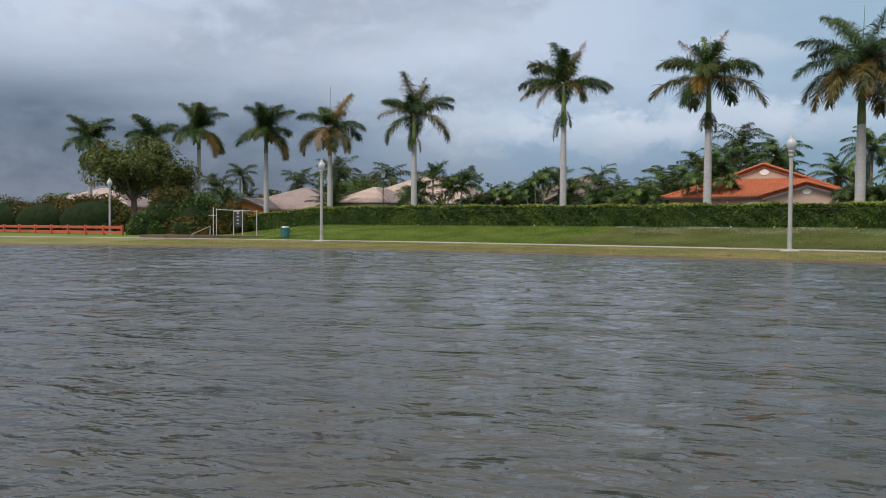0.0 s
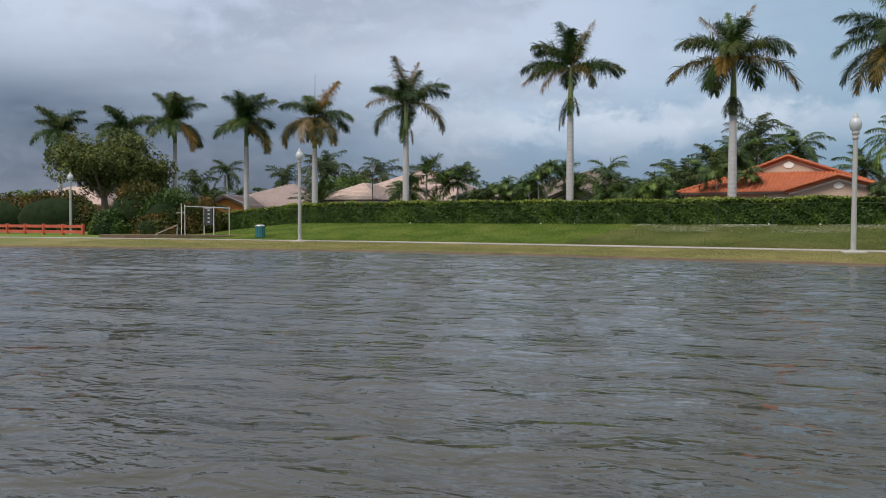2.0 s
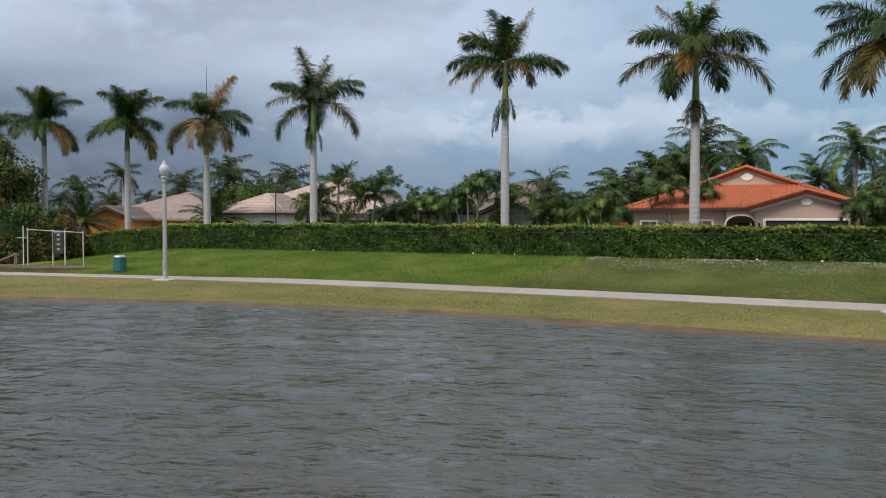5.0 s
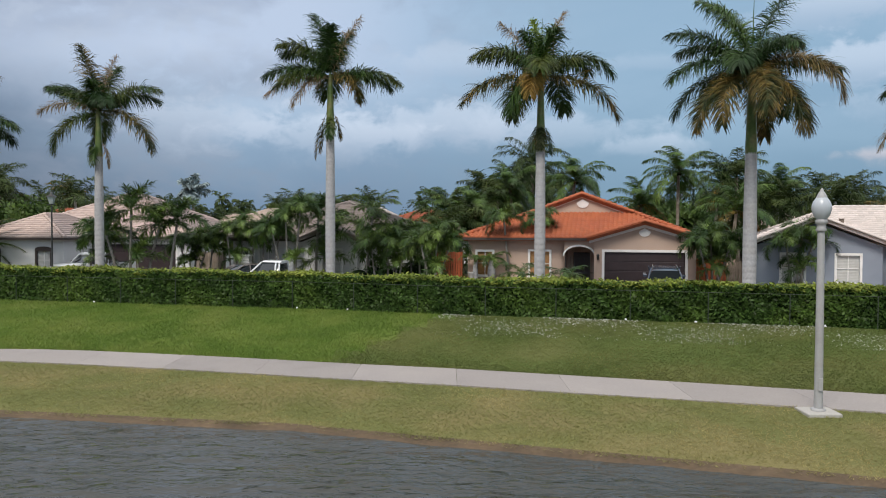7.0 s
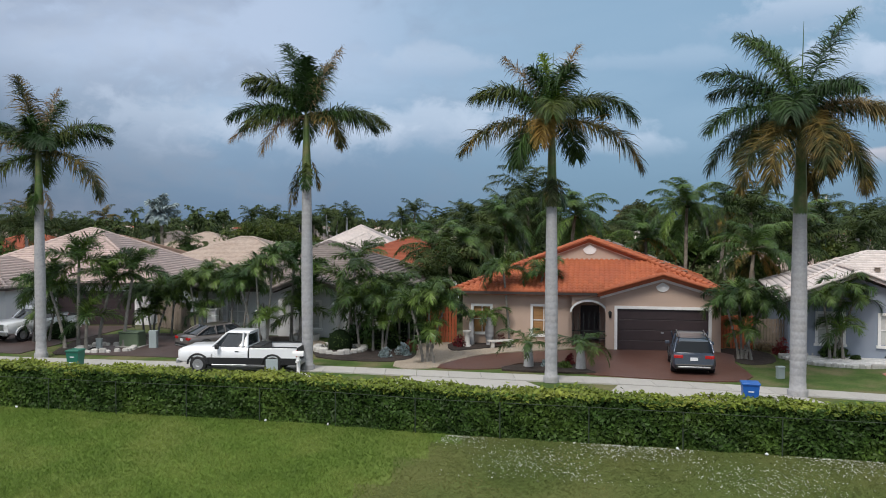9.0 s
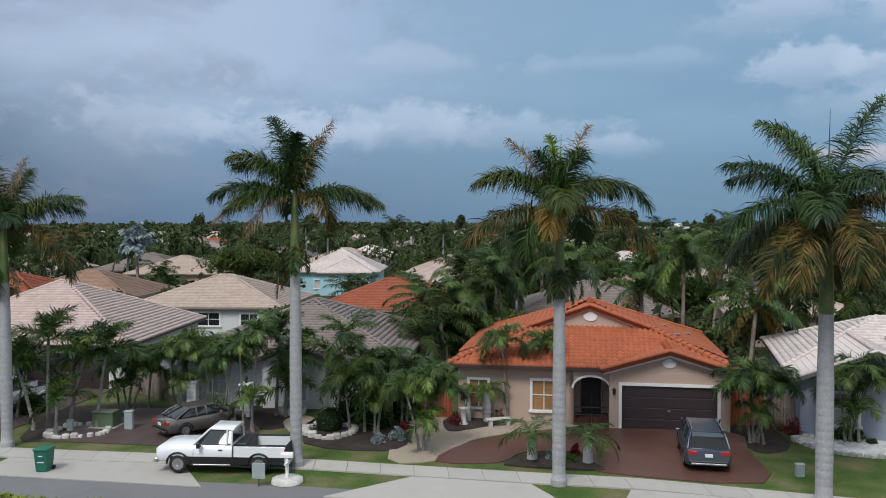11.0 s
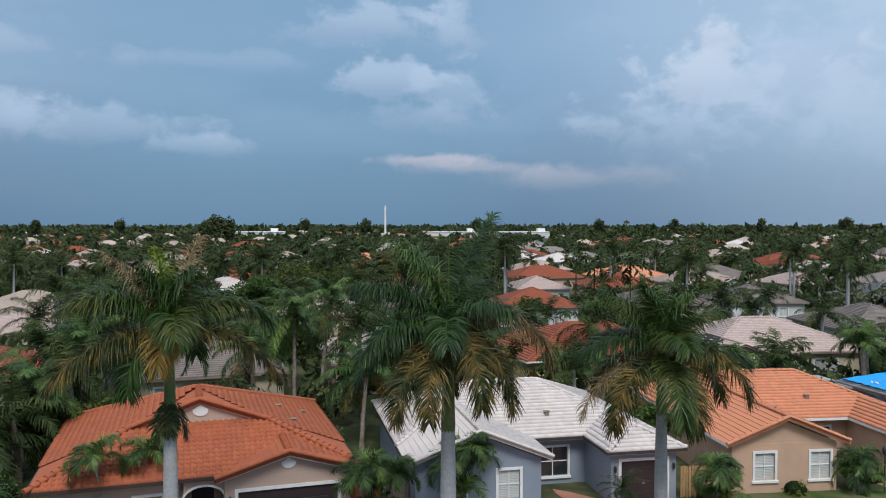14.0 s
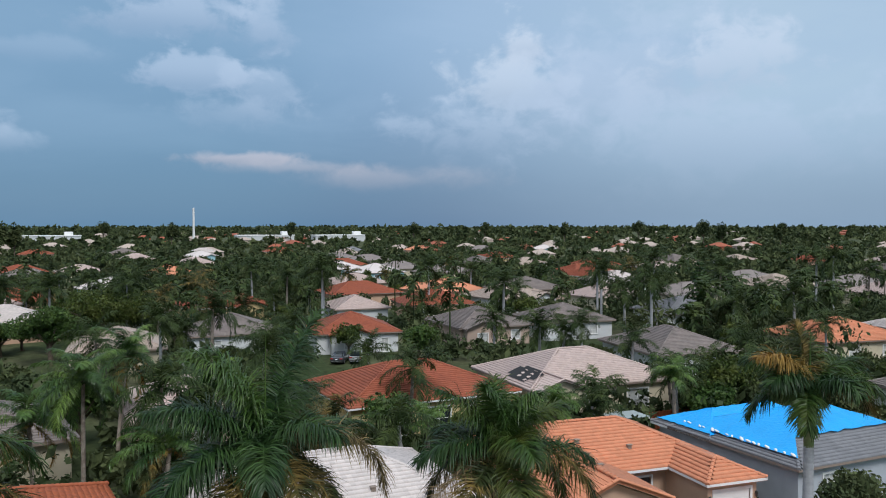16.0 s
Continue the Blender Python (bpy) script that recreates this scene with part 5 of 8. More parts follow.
def royal_palm(x, y, base, neck, fronds, shaft=2.0, r=0.26, label="", lean=(0, 0), spear=1.6, hang=()):
    """A royal palm: fronds are (compass, elevation at the base, bend, length, material)."""
    tree = thing("palm_tree", x, y, base, 0, label or "royal palm with a smooth grey trunk and green crown", "palm tree", "royal palms along the street")
    h = neck - base
    part("trunk", trunk_mesh(round(h, 2), r, r * 0.86, 0.03, 0.3, lean, "trunk"), M["trunk"], tree)
    g = Geo().rings([[(lean[0] + q * math.cos(2 * math.pi * j / 12), lean[1] + q * math.sin(2 * math.pi * j / 12), h + z) for j in range(12)] for q, z in ((r * 0.86, -0.05), (r * 0.9, 0.2), (r * 0.7, shaft * 0.55), (r * 0.5, shaft), (0.06, shaft + 0.3))], True, True)
    part("crownshaft", g, M["shaft"], tree, "green crownshaft")
    for i, (az, el, dr, ln, mt) in enumerate(fronds):
        dry = mt == "frond_dry"
        low = el < 35
        me = frond_mesh(el - 7 * low, dr + 8 * low, ln, (0.8 if ln < 3 else 1.0) if dry else 1.0 if ln < 3 else 1.25, 120 if dry else 215, mt, i % 7, 0.8, 0.026 if dry else 0.034, 1.15)
        ob = part("frond", me, None, tree)
        ob.matrix_basis = pose(lean[0], lean[1], h + shaft + 0.1 + 0.12 * math.sin(i * 1.7), 0, 0, az)
    for i, (az, z, ln, mt) in enumerate(hang):
        ob = part("hanging_frond", frond_mesh(-68, 22, ln, 0.55, 60, mt, i, 0.6, 0.035), None, tree, "withered hanging frond")
        ob.matrix_basis = pose(lean[0] + 0.2 * math.cos(radians(az)), lean[1] + 0.2 * math.sin(radians(az)), h + z, 0, 0, az)
    if spear:
        part("spear_leaf", Geo().tube([(lean[0], lean[1], h + shaft), (lean[0] + 0.02, lean[1], h + shaft + spear * 0.6), (lean[0] + 0.05, lean[1], h + shaft + spear)], [0.045, 0.025, 0.008], 5), M["frond_light"], tree)
    return tree


def ring_of(n, els, seed, lens=(3.3, 3.9), mats=("frond", "frond_dark", "frond"), start=0):
    r = random.Random(seed)
    out = []
    for i in range(n):
        el = els[i % len(els)] + r.randrange(-1, 2) * 6
        m = mats[r.randrange(len(mats))] if el > -15 else r.choice(("frond_mixed", "frond", "frond_gold"))
        out.append((round(start + 360 * i * 0.382 + r.uniform(-12, 12)), el, r.choice((55, 70, 85)), r.choice(lens), m))
    return out


# azimuth 0 points along +x (right as one faces the houses), 90 away from the lake
royal_palm(-7.45, -8.0, LOT, 7.65, [(175, 64, 28, 3.6, "frond_dry"), (185, 84, 8, 2.9, "frond_young"), (15, 80, 24, 3.7, "frond_dry"), (300, 82, 62, 3.0, "frond_light"), (200, 80, 45, 2.6, "frond"),
            (185, 50, 95, 4.2, "frond"), (160, 55, 85, 3.9, "frond_dark"), (195, 14, 56, 4.7, "frond_mixed"), (215, 0, 92, 3.2, "frond_dark"), (250, 22, 112, 2.6, "frond_gold"), (355, 50, 122, 4.4, "frond"), (30, 52, 105, 4.0, "frond_dark"),
            (345, 6, 66, 4.8, "frond_mixed"), (90, 50, 90, 3.8, "frond_dark"), (110, 15, 80, 4.0, "frond"), (60, 18, 80, 4.0, "frond_dark"), (265, 40, 110, 3.2, "frond")], 3.6, 0.27,
           "royal palm with golden dying fronds among green", spear=3.2, hang=((200, 1.35, 1.5, "frond"), (340, 1.3, 1.5, "frond_dark"), (90, 1.35, 1.5, "frond"), (270, 1.3, 1.2, "frond_mixed")))
royal_palm(-18.8, -4.8, LOT, 9.0, [(150, 84, 30, 3.7, "frond_dark"), (280, 82, 25, 2.7, "frond_dark"), (40, 80, 40, 3.0, "frond_dark"), (5, 72, 22, 3.8, "frond_dry"), (180, 64, 90, 3.6, "frond"), (160, 55, 80, 3.4, "frond_dark"), (185, 32, 56, 3.8, "frond_dark"),
            (190, 10, 45, 3.8, "frond_dry"), (205, -8, 60, 3.0, "frond_dry"), (200, 20, 60, 3.2, "frond"), (0, 27, 56, 4.1, "frond"), (12, 22, 50, 3.6, "frond_dark"), (330, 8, 98, 2.8, "frond_mixed"), (90, 60, 60, 3.4, "frond"), (100, 25, 70, 3.4, "frond_dark")], 2.9, 0.26,
           "tall royal palm with a withered frond hanging at its crownshaft", spear=2.2, hang=((185, 1.0, 2.6, "frond_mixed"), (170, 0.5, 1.7, "frond_mixed"), (20, 1.0, 1.5, "frond_mixed"), (280, 0.9, 1.4, "frond")))
royal_palm(-33.45, -0.8, LOT, 7.9, [(165, 80, 18, 4.2, "frond_mixed"), (10, 78, 16, 3.4, "frond_dry"), (60, 76, 30, 3.2, "frond"), (180, 43, 42, 3.7, "frond"), (160, 48, 60, 3.5, "frond_dark"), (185, 28, 56, 3.6, "frond_dry"), (200, -5, 76, 3.8, "frond"),
            (0, 48, 72, 4.2, "frond"), (20, 38, 70, 3.8, "frond_dark"), (350, 5, 76, 4.8, "frond_mixed"), (90, 50, 80, 3.4, "frond_dark"), (270, 70, 62, 2.4, "frond"), (300, 40, 100, 2.8, "frond_dark"), (110, 10, 70, 3.4, "frond")], 2.6, 0.26,
           "royal palm leaning its crown into the wind", spear=1.2, hang=((10, 0.9, 1.6, "frond_dry"), (250, 0.7, 1.3, "frond"), (180, 1.2, 1.2, "frond")))
royal_palm(2.25, -11.2, LOT, 7.3, [(165, 76, 56, 4.4, "frond_light"), (140, 80, 50, 3.9, "frond_light"), (10, 76, 32, 5.0, "frond_dark"), (180, 50, 62, 4.5, "frond_dark"), (188, 24, 62, 4.6, "frond_dark"), (235, 32, 75, 3.5, "frond_dark"), (205, -4, 70, 4.8, "frond_mixed"),
            (225, 2, 86, 4.8, "frond_mixed"), (262, 6, 96, 4.6, "frond_mixed"), (335, 32, 116, 5.2, "frond_tan"), (5, 30, 44, 4.4, "frond"), (350, -10, 70, 4.2, "frond_mixed"), (40, 10, 76, 4.4, "frond_dark"), (75, 42, 80, 4.0, "frond_dark"), (110, 20, 80, 4.2, "frond"),
            (140, 46, 72, 4.2, "frond_dark"), (60, -18, 56, 4.2, "frond_mixed"), (170, 8, 70, 4.4, "frond_dark"), (285, 55, 100, 3.4, "frond_dark"), (300, -12, 74, 4.4, "frond_mixed"), (30, 50, 70, 4.0, "frond")], 3.8, 0.31,
           "broad royal palm with a skirt of drooping browned fronds", spear=4.0)
royal_palm(10.95, -13.8, LOT, 7.4, [(150, 62, 45, 3.6, "frond"), (155, 32, 66, 3.6, "frond_dark"), (165, -3, 60, 4.6, "frond_dry"), (195, 2, 88, 4.6, "frond_mixed"), (235, 2, 96, 4.3, "frond"), (300, 18, 100, 4.6, "frond_mixed"), (325, 27, 62, 3.8, "frond_dark"), (335, 56, 62, 3.3, "frond"),
            (270, 76, 52, 3.0, "frond_light"), (200, 80, 45, 3.1, "frond_light"), (60, 70, 50, 3.4, "frond"), (240, 45, 95, 3.2, "frond"), (20, 30, 75, 3.8, "frond_dark"), (60, 10, 75, 3.8, "frond"), (95, 35, 80, 3.6, "frond_dark"), (120, 5, 75, 3.8, "frond_mixed"), (350, 0, 75, 4.0, "frond"), (265, -12, 75, 4.0, "frond_mixed")], 2.5, 0.26,
           "royal palm with a fresh green crown", spear=2.0)
royal_palm(20.6, -21.3, LOT, 9.9, [(150, 58, 75, 2.9, "frond_gold"), (165, 35, 75, 2.4, "frond_dark"), (345, 40, 65, 3.4, "frond"), (20, 20, 70, 3.2, "frond_dark"), (195, 0, 70, 2.4, "frond"), (330, 15, 65, 3.4, "frond_mixed"),
            (290, 35, 90, 2.8, "frond"), (250, 40, 90, 2.5, "frond_dark"), (90, 45, 80, 3.0, "frond"), (75, 80, 20, 2.6, "frond_mixed"), (45, 70, 45, 2.8, "frond"), (120, 10, 75, 2.8, "frond")], 2.2, 0.22, "royal palm with a dark trunk and mixed fronds", spear=2.4)
royal_palm(-43.0, 1.0, LOT, 7.2, [(10, 66, 24, 3.9, "frond_gold"), (180, 48, 78, 3.9, "frond_dark"), (0, 32, 62, 4.0, "frond_dark"), (195, 10, 90, 4.0, "frond_mixed"), (215, -5, 80, 4.0, "frond_mixed"), (265, 0, 95, 3.8, "frond_dry"), (330, 5, 85, 4.2, "frond_mixed"), (300, -5, 75, 3.8, "frond_mixed"),
            (90, 60, 70, 3.4, "frond"), (140, 70, 60, 3.2, "frond"), (60, 30, 80, 3.8, "frond_dark"), (120, 15, 80, 3.8, "frond_dark"), (280, 60, 100, 2.8, "frond")], 2.6, 0.25, "royal palm with a tall bare spear and drooping browned fronds", spear=4.2)
for i, (px_, py_, nk) in enumerate(((-52.0, 4.0, 7.9), (-62.5, 7.0, 8.8), (-81.0, 10.5, 8.6), (-70.5, 9.0, 8.2))):
    royal_palm(px_, py_, LOT, nk, ring_of(15, (62, 38, 10, -12, 76), 11 + i, (3.5, 3.9), start=20 * i), 2.2, 0.25, "royal palm with a full drooping crown")


# ---- hedge and fence along the lawn ----
def leaf_cloud(centres, normals, size, rng, flatness=0.6):
    """Small leaves as quads at given places, turned about the given normals."""
    n = len(centres)
    d = normals * flatness + rng.normal(0, 0.5, (n, 3))
    d /= np.linalg.norm(d, axis=1)[:, None]
    a = np.cross(d, rng.normal(0, 1, (n, 3)))
    a /= np.linalg.norm(a, axis=1)[:, None]
    b = np.cross(d, a)
    s = (size * rng.uniform(0.6, 1.3, n))[:, None]
    v = np.stack([centres - a * s, centres - b * s * 0.5, centres + a * s, centres + b * s * 0.5], 1).reshape(-1, 3)
    return v, np.arange(4 * n).reshape(-1, 4)


def base_at(x):
    return -0.34 + 0.72 * west_flat(x)


def hedge_h(x):
    return 1.36 + 0.08 * min(max((-14 - x) / 10, 0), 1)


def hedge(x0, x1, thick, label):
    root = thing("hedge", 0, 0, 0, 0, label, "hedge")
    g, st = Geo(), 1.0
    n = int((x1 - x0) / st)
    rings = []
    for i in range(n + 1):
        x = x0 + i * st
        y, z, h = hedge_y(x), base_at(x), hedge_h(x)
        w = 0.07 * math.sin(x * 1.3) + 0.05 * math.sin(x * 3.1)
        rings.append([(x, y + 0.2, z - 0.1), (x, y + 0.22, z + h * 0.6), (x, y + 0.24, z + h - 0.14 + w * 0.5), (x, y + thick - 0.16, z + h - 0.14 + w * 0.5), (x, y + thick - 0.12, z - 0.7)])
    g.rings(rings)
    # added dark solid behind the leaves, coloured as the hedge's inner shade
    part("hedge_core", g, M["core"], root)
    rng = np.random.default_rng(3)
    N = int((x1 - x0) * 900)
    xx = rng.uniform(x0, x1, N)
    yy = np.array([hedge_y(x) for x in xx])
    bz = np.array([base_at(x) for x in xx])
    zz = bz + np.array([hedge_h(x) for x in xx]) * rng.uniform(0, 1, N)
    wob = 0.09 * np.sin(xx * 1.9) * np.sin(zz * 4 + xx) + 0.06 * np.sin(xx * 5.1 + zz * 7)
    v, f = leaf_cloud(np.stack([xx, yy + 0.05 + wob * 0.7 + np.abs(rng.normal(0, 0.06, N)), zz], 1), np.tile((0, -1.0, 0.35), (N, 1)), 0.085, rng)
    part("hedge_leaves", np_mesh("hedge_leaves", v, f, M["hedge_leaf"]), None, root, kind="stuff")
    N = int((x1 - x0) * 620)
    xx = rng.uniform(x0, x1, N)
    yy = np.array([hedge_y(x) for x in xx]) + rng.uniform(0.0, thick, N)
    zz = np.array([base_at(x) + hedge_h(x) for x in xx]) - 0.03 + 0.05 * np.sin(xx * 1.3) + 0.04 * np.sin(xx * 4.1 + yy * 3) + rng.normal(0, 0.05, N)
    v, f = leaf_cloud(np.stack([xx, yy, zz], 1), np.tile((0, -0.2, 1.0), (N, 1)), 0.08, rng, 0.9)
    part("hedge_top_leaves", np_mesh("hedge_top_leaves", v, f, M["hedge_top"]), None, root, "fresh yellow-green clipped top", kind="stuff")
    return root


hedge(-46, 32, 1.35, "long clipped green hedge with a fresh yellow-green top")
fence = thing("fence", 0, 0, 0, 0, "thin dark chain-link fence set in the hedge", "fence")
for i in range(30):
    x = -44 + i * 2.55
    y = hedge_y(x) - 0.02
    part("post", Geo().tube([(x, y, base_at(x)), (x, y, base_at(x) + 1.14)], 0.018, 6), M["fence_green"], fence)
g = Geo()
for i in range(80):
    a, b = -44 + i * 0.92, -44 + (i + 1) * 0.92
    g.tube([(a, hedge_y(a) - 0.02, base_at(a) + 1.12), (b, hedge_y(b) - 0.02, base_at(b) + 1.12)], 0.009, 5)
part("top_rail", g, M["fence_green"], fence)
# grass on the bank and along the shore
def blades(name, material, N, f0, f1, rise, low, high, keep, label):
    r = np.random.default_rng(len(name))
    x = r.uniform(-44, 14, N)
    ya, yb = np.array([f0(k) for k in x]), np.array([f1(k) for k in x])
    y = ya + (yb - ya) * r.uniform(0, 1, N) ** 1.2
    k = keep(x, y) + r.normal(0, 0.25, N) > 0
    x, y, ya, yb = x[k], y[k], ya[k], yb[k]
    q, N = (y - ya) / (yb - ya), len(x)
    h, a = r.uniform(low, high, N), r.uniform(0, math.pi, N)
    w = np.stack([np.cos(a), np.sin(a), 0 * a], 1) * 0.01
    t = np.stack([r.normal(0, 0.055, N), r.normal(0, 0.055, N), h], 1)
    o = np.stack([x, y, rise(x, q)], 1)
    v = np.stack([o - w, o + w, o + t + w * 0.3, o + t - w * 0.3], 1).reshape(-1, 3)
    tagged(new(name, np_mesh(name, v, np.arange(4 * N).reshape(-1, 4), M[material])), label, "grass", kind="stuff")


def bank_rise(x, q):
    t = np.clip((x + 47) / 12, 0, 1)
    t = t * t * (3 - 2 * t)
    return -0.6 + (0.3 + 0.72 * t) * q ** (2.2 - 1.3 * t)


def ragged(x, y):
    """Positive away from the water's edge, which the grass reaches here and there only."""
    return np.array([b - shore(a) - 0.3 for a, b in zip(x, y)]) + 0.25 * np.sin(x * 2.3) * np.sin(x * 0.9 + 1)


blades("lawn_grass", "grass", 260000, lambda x: path_far(x) - 0.06, hedge_y, bank_rise, 0.03, 0.085, lambda x, y: -mown(x, y), "green lawn grass not yet mown")
blades("mown_grass", "mown_grass", 260000, lambda x: path_far(x) - 0.04, hedge_y, bank_rise, 0.016, 0.04, mown, "short olive mown lawn grass")
blades("shore_grass", "dry_grass", 130000, lambda x: shore(x) + 0.05, lambda x: path_near(x) + 0.05, lambda x, q: -0.84 + 0.24 * q, 0.014, 0.04, ragged, "short dry yellowed grass along the lake")

# pale clippings left on the mown lawn by the hedge
r = np.random.default_rng(12)
x = r.uniform(-13, 7, 12000)
y = np.array([hedge_y(k) for k in x]) - 0.1 - 2.6 * r.uniform(0, 1, 12000) ** 1.8
k = (mown(x, y) > 0) & (np.sin(x * 1.1) * np.sin(y * 1.7 + x * 0.5) + r.normal(0, 0.5, 12000) > 0.1)
x, y = x[k], y[k]
z = np.array([ground_height(a, b) for a, b in zip(x, y)]) + 0.05
v, f = leaf_cloud(np.stack([x, y, z], 1), np.tile((0, 0, 1.0), (len(x), 1)), 0.026, r, 1.2)
tagged(new("clippings", np_mesh("clippings", v, f, M["clipping"])), "pale dry grass clippings scattered on the lawn", "clippings", kind="stuff")

# scraps of white plastic caught at the foot of the hedge
for i, x in enumerate((-27.4, -18.3, -16.2, -5.9, -3.6, 0.4)):
    r = random.Random(i)
    g = Geo()
    g.rings([[(q * (0.1 + 0.05 * r.random()) * math.cos(math.pi * j / 4), q * (0.06 + 0.03 * r.random()) * math.sin(math.pi * j / 4), zz + 0.03 * r.random()) for j in range(8)] for q, zz in ((0.8, 0.0), (1.0, 0.05), (0.7, 0.12), (0.2, 0.15))], True, True)
    y = hedge_y(x) - 0.04
    ob = tagged(new("plastic_scrap", g.mesh("plastic_scrap", M["plate"])), "crumpled scrap of white plastic under the hedge", "litter", "plastic scraps")
    ob.matrix_basis = pose(x, y, ground_height(x, y) + 0.02, 0, 0, 40 * i) @ Matrix.Scale(0.42, 4)


# ---- lakeside lamps ----
def lake_lamp(x, y, z, h=5.35):
    lamp = thing("street_lamp", x, y, z, 0, "white lamp post with a frosted acorn globe", "street lamp", "white lamps by the lake")
    part("footing", Geo().box(-0.4, 0.4, -0.4, 0.4, -0.12, 0.06, 0.02), M["concrete"], lamp)
    part("base_plate", Geo().lathe([(0.17, 0.06), (0.17, 0.1), (0.13, 0.12)], 12), M["white_metal"], lamp)
    part("post", Geo().lathe([(0.1, 0.1), (0.098, 0.9), (0.082, h - 1.05), (0.08, h - 1.0)], 12), M["white_metal"], lamp)
    part("access_panel", Geo().box(-0.05, 0.05, -0.135, -0.11, 0.55, 0.85, 0.008), M["white_metal"], lamp)
    part("collar", Geo().lathe([(0.11, h - 1.02), (0.13, h - 0.99), (0.1, h - 0.93), (0.1, h - 0.86), (0.14, h - 0.82), (0.14, h - 0.76), (0.1, h - 0.72)], 14), M["white_metal"], lamp)
    part("globe", Geo().lathe([(0.12, h - 0.73), (0.185, h - 0.64), (0.225, h - 0.5), (0.22, h - 0.4), (0.185, h - 0.3), (0.12, h - 0.22)], 16), M["globe"], lamp, "frosted white globe")
    part("cap", Geo().lathe([(0.125, h - 0.24), (0.12, h - 0.2), (0.085, h - 0.13), (0.07, h - 0.1), (0.04, h - 0.07), (0.035, h - 0.03), (0.01, h)], 14), M["white_metal"], lamp)
    return lamp


lake_lamp(-3.43, -31.0, -0.63)
lake_lamp(-30.95, -24.0, -0.63)
lake_lamp(-56.4, -14.2, -0.6, 5.0)

# dark street lamp on the far side of the street
lamp = thing("street_lamp", -38.0, 2.6, LOT, 0, "black lantern on a slim street lamp post", "street lamp")
part("post", Geo().lathe([(0.12, 0), (0.1, 0.6), (0.06, 0.8), (0.045, 5.3)], 10), M["dark_metal"], lamp)
part("crossbar", Geo().box(-0.28, 0.28, -0.02, 0.02, 5.22, 5.27), M["dark_metal"], lamp)
part("lantern", Geo().rings([[(q * a, q * b, z) for a, b in ((-1, -1), (1, -1), (1, 1), (-1, 1))] for q, z in ((0.1, 5.3), (0.2, 5.75))]), M["box_grey"], lamp)
part("lantern_roof", Geo().rings([[(q * a, q * b, z) for a, b in ((-1, -1), (1, -1), (1, 1), (-1, 1))] for q, z in ((0.27, 5.75), (0.1, 5.9), (0.03, 6.1))]), M["dark_metal"], lamp)


# ---- garden palms and shrubs ----
def garden_palm(x, y, h, n=11, length=1.8, leaf=0.5, width=0.034, mats=("garden", "garden_dark"), els=(65, 40, 15, -15), trunk=0.07, lean=(0, 0), droop=80, label="", pairs=42, bottle=0.0, trunkm="trunk", z=LOT, group="garden palms", plume=0.5, seed=0):
    r = random.Random(int(abs(x * 31 + y * 17) + seed))
    tree = thing("palm", x, y, z, 0, label or "small green palm with arching fronds", "palm", group)
    part("trunk", trunk_mesh(h, trunk, trunk * 0.75, bottle, 0.22, lean, trunkm), None, tree)
    if trunkm != "trunk_brown":
        part("crownshaft", Geo().rings([[(lean[0] + q * math.cos(math.pi * j / 4), lean[1] + q * math.sin(math.pi * j / 4), h + zz) for j in range(8)] for q, zz in ((trunk * 0.75, -0.03), (trunk * 0.85, 0.1), (trunk * 0.4, 0.5 * length * 0.5))], True, True), M["shaft"], tree)
    for i in range(n):
        el = els[i % len(els)] + r.choice((-6, 0, 6))
        ob = part("frond", frond_mesh(el, droop, length, leaf, int(pairs * 0.8), mats[i % len(mats)], i % 3, plume * 1.1, width * 0.8, 0.55, 0.75), None, tree)
        ob.matrix_basis = pose(lean[0], lean[1], h + 0.2 * length * 0.5, 0, 0, i * 137.5 + r.uniform(-20, 20)) @ Matrix.Scale(r.uniform(0.85, 1.1), 4)
    return tree


def palm_clump(x, y, specs, **kw):
    """Several trunks from one root."""
    for dx, dy, h, lean in specs:
        garden_palm(x + dx, y + dy, round(h - 0.25, 2), lean=lean, **kw)
    low = dict(kw, length=round(kw["length"] * 0.85, 2), n=7)
    for k, (dx, dy, h, lean) in enumerate(specs[:1]):
        garden_palm(x + dx + (0.55, -0.5, 0.2)[k], y + dy - (0.3, 0.15, -0.5)[k], round(min(h * 0.42, 1.5), 2), lean=(lean[0] * 0.5, 0), seed=k + 3, **low)


FOX = dict(leaf=0.8, width=0.05, pairs=62, plume=1.2, els=(82, 64, 45, 25, 0), length=2.2, n=14, trunkm="trunk_garden", mats=("garden_dark", "garden"), trunk=0.1)
ADO = dict(length=1.75, leaf=0.66, width=0.04, pairs=52, els=(86, 70, 54, 38, 18), n=15, plume=0.7, trunkm="trunk_garden", mats=("garden", "garden_dark", "garden"), droop=140, trunk=0.07)
# by the white house
palm_clump(-32.6, 1.8, ((0, 0, 4.9, (0.1, 0)), (0.9, 0.5, 3.9, (0.7, 0.3)), (-1.0, 0.6, 3.5, (-0.9, 0.2)), (2.2, 0.9, 4.3, (0.5, 0.2))), **FOX)
palm_clump(-30.7, 7.0, ((0, 0, 2.6, (-0.3, 0)), (0.5, 0.2, 3.0, (0.4, 0)), (0.9, -0.2, 2.4, (0.6, 0.2)), (1.6, 0.3, 2.9, (0.2, 0.2))), **ADO)
palm_clump(-36.6, 5.0, ((0, 0, 3.3, (0.3, 0)), (0.8, 0.3, 2.7, (0.5, 0))), **ADO)
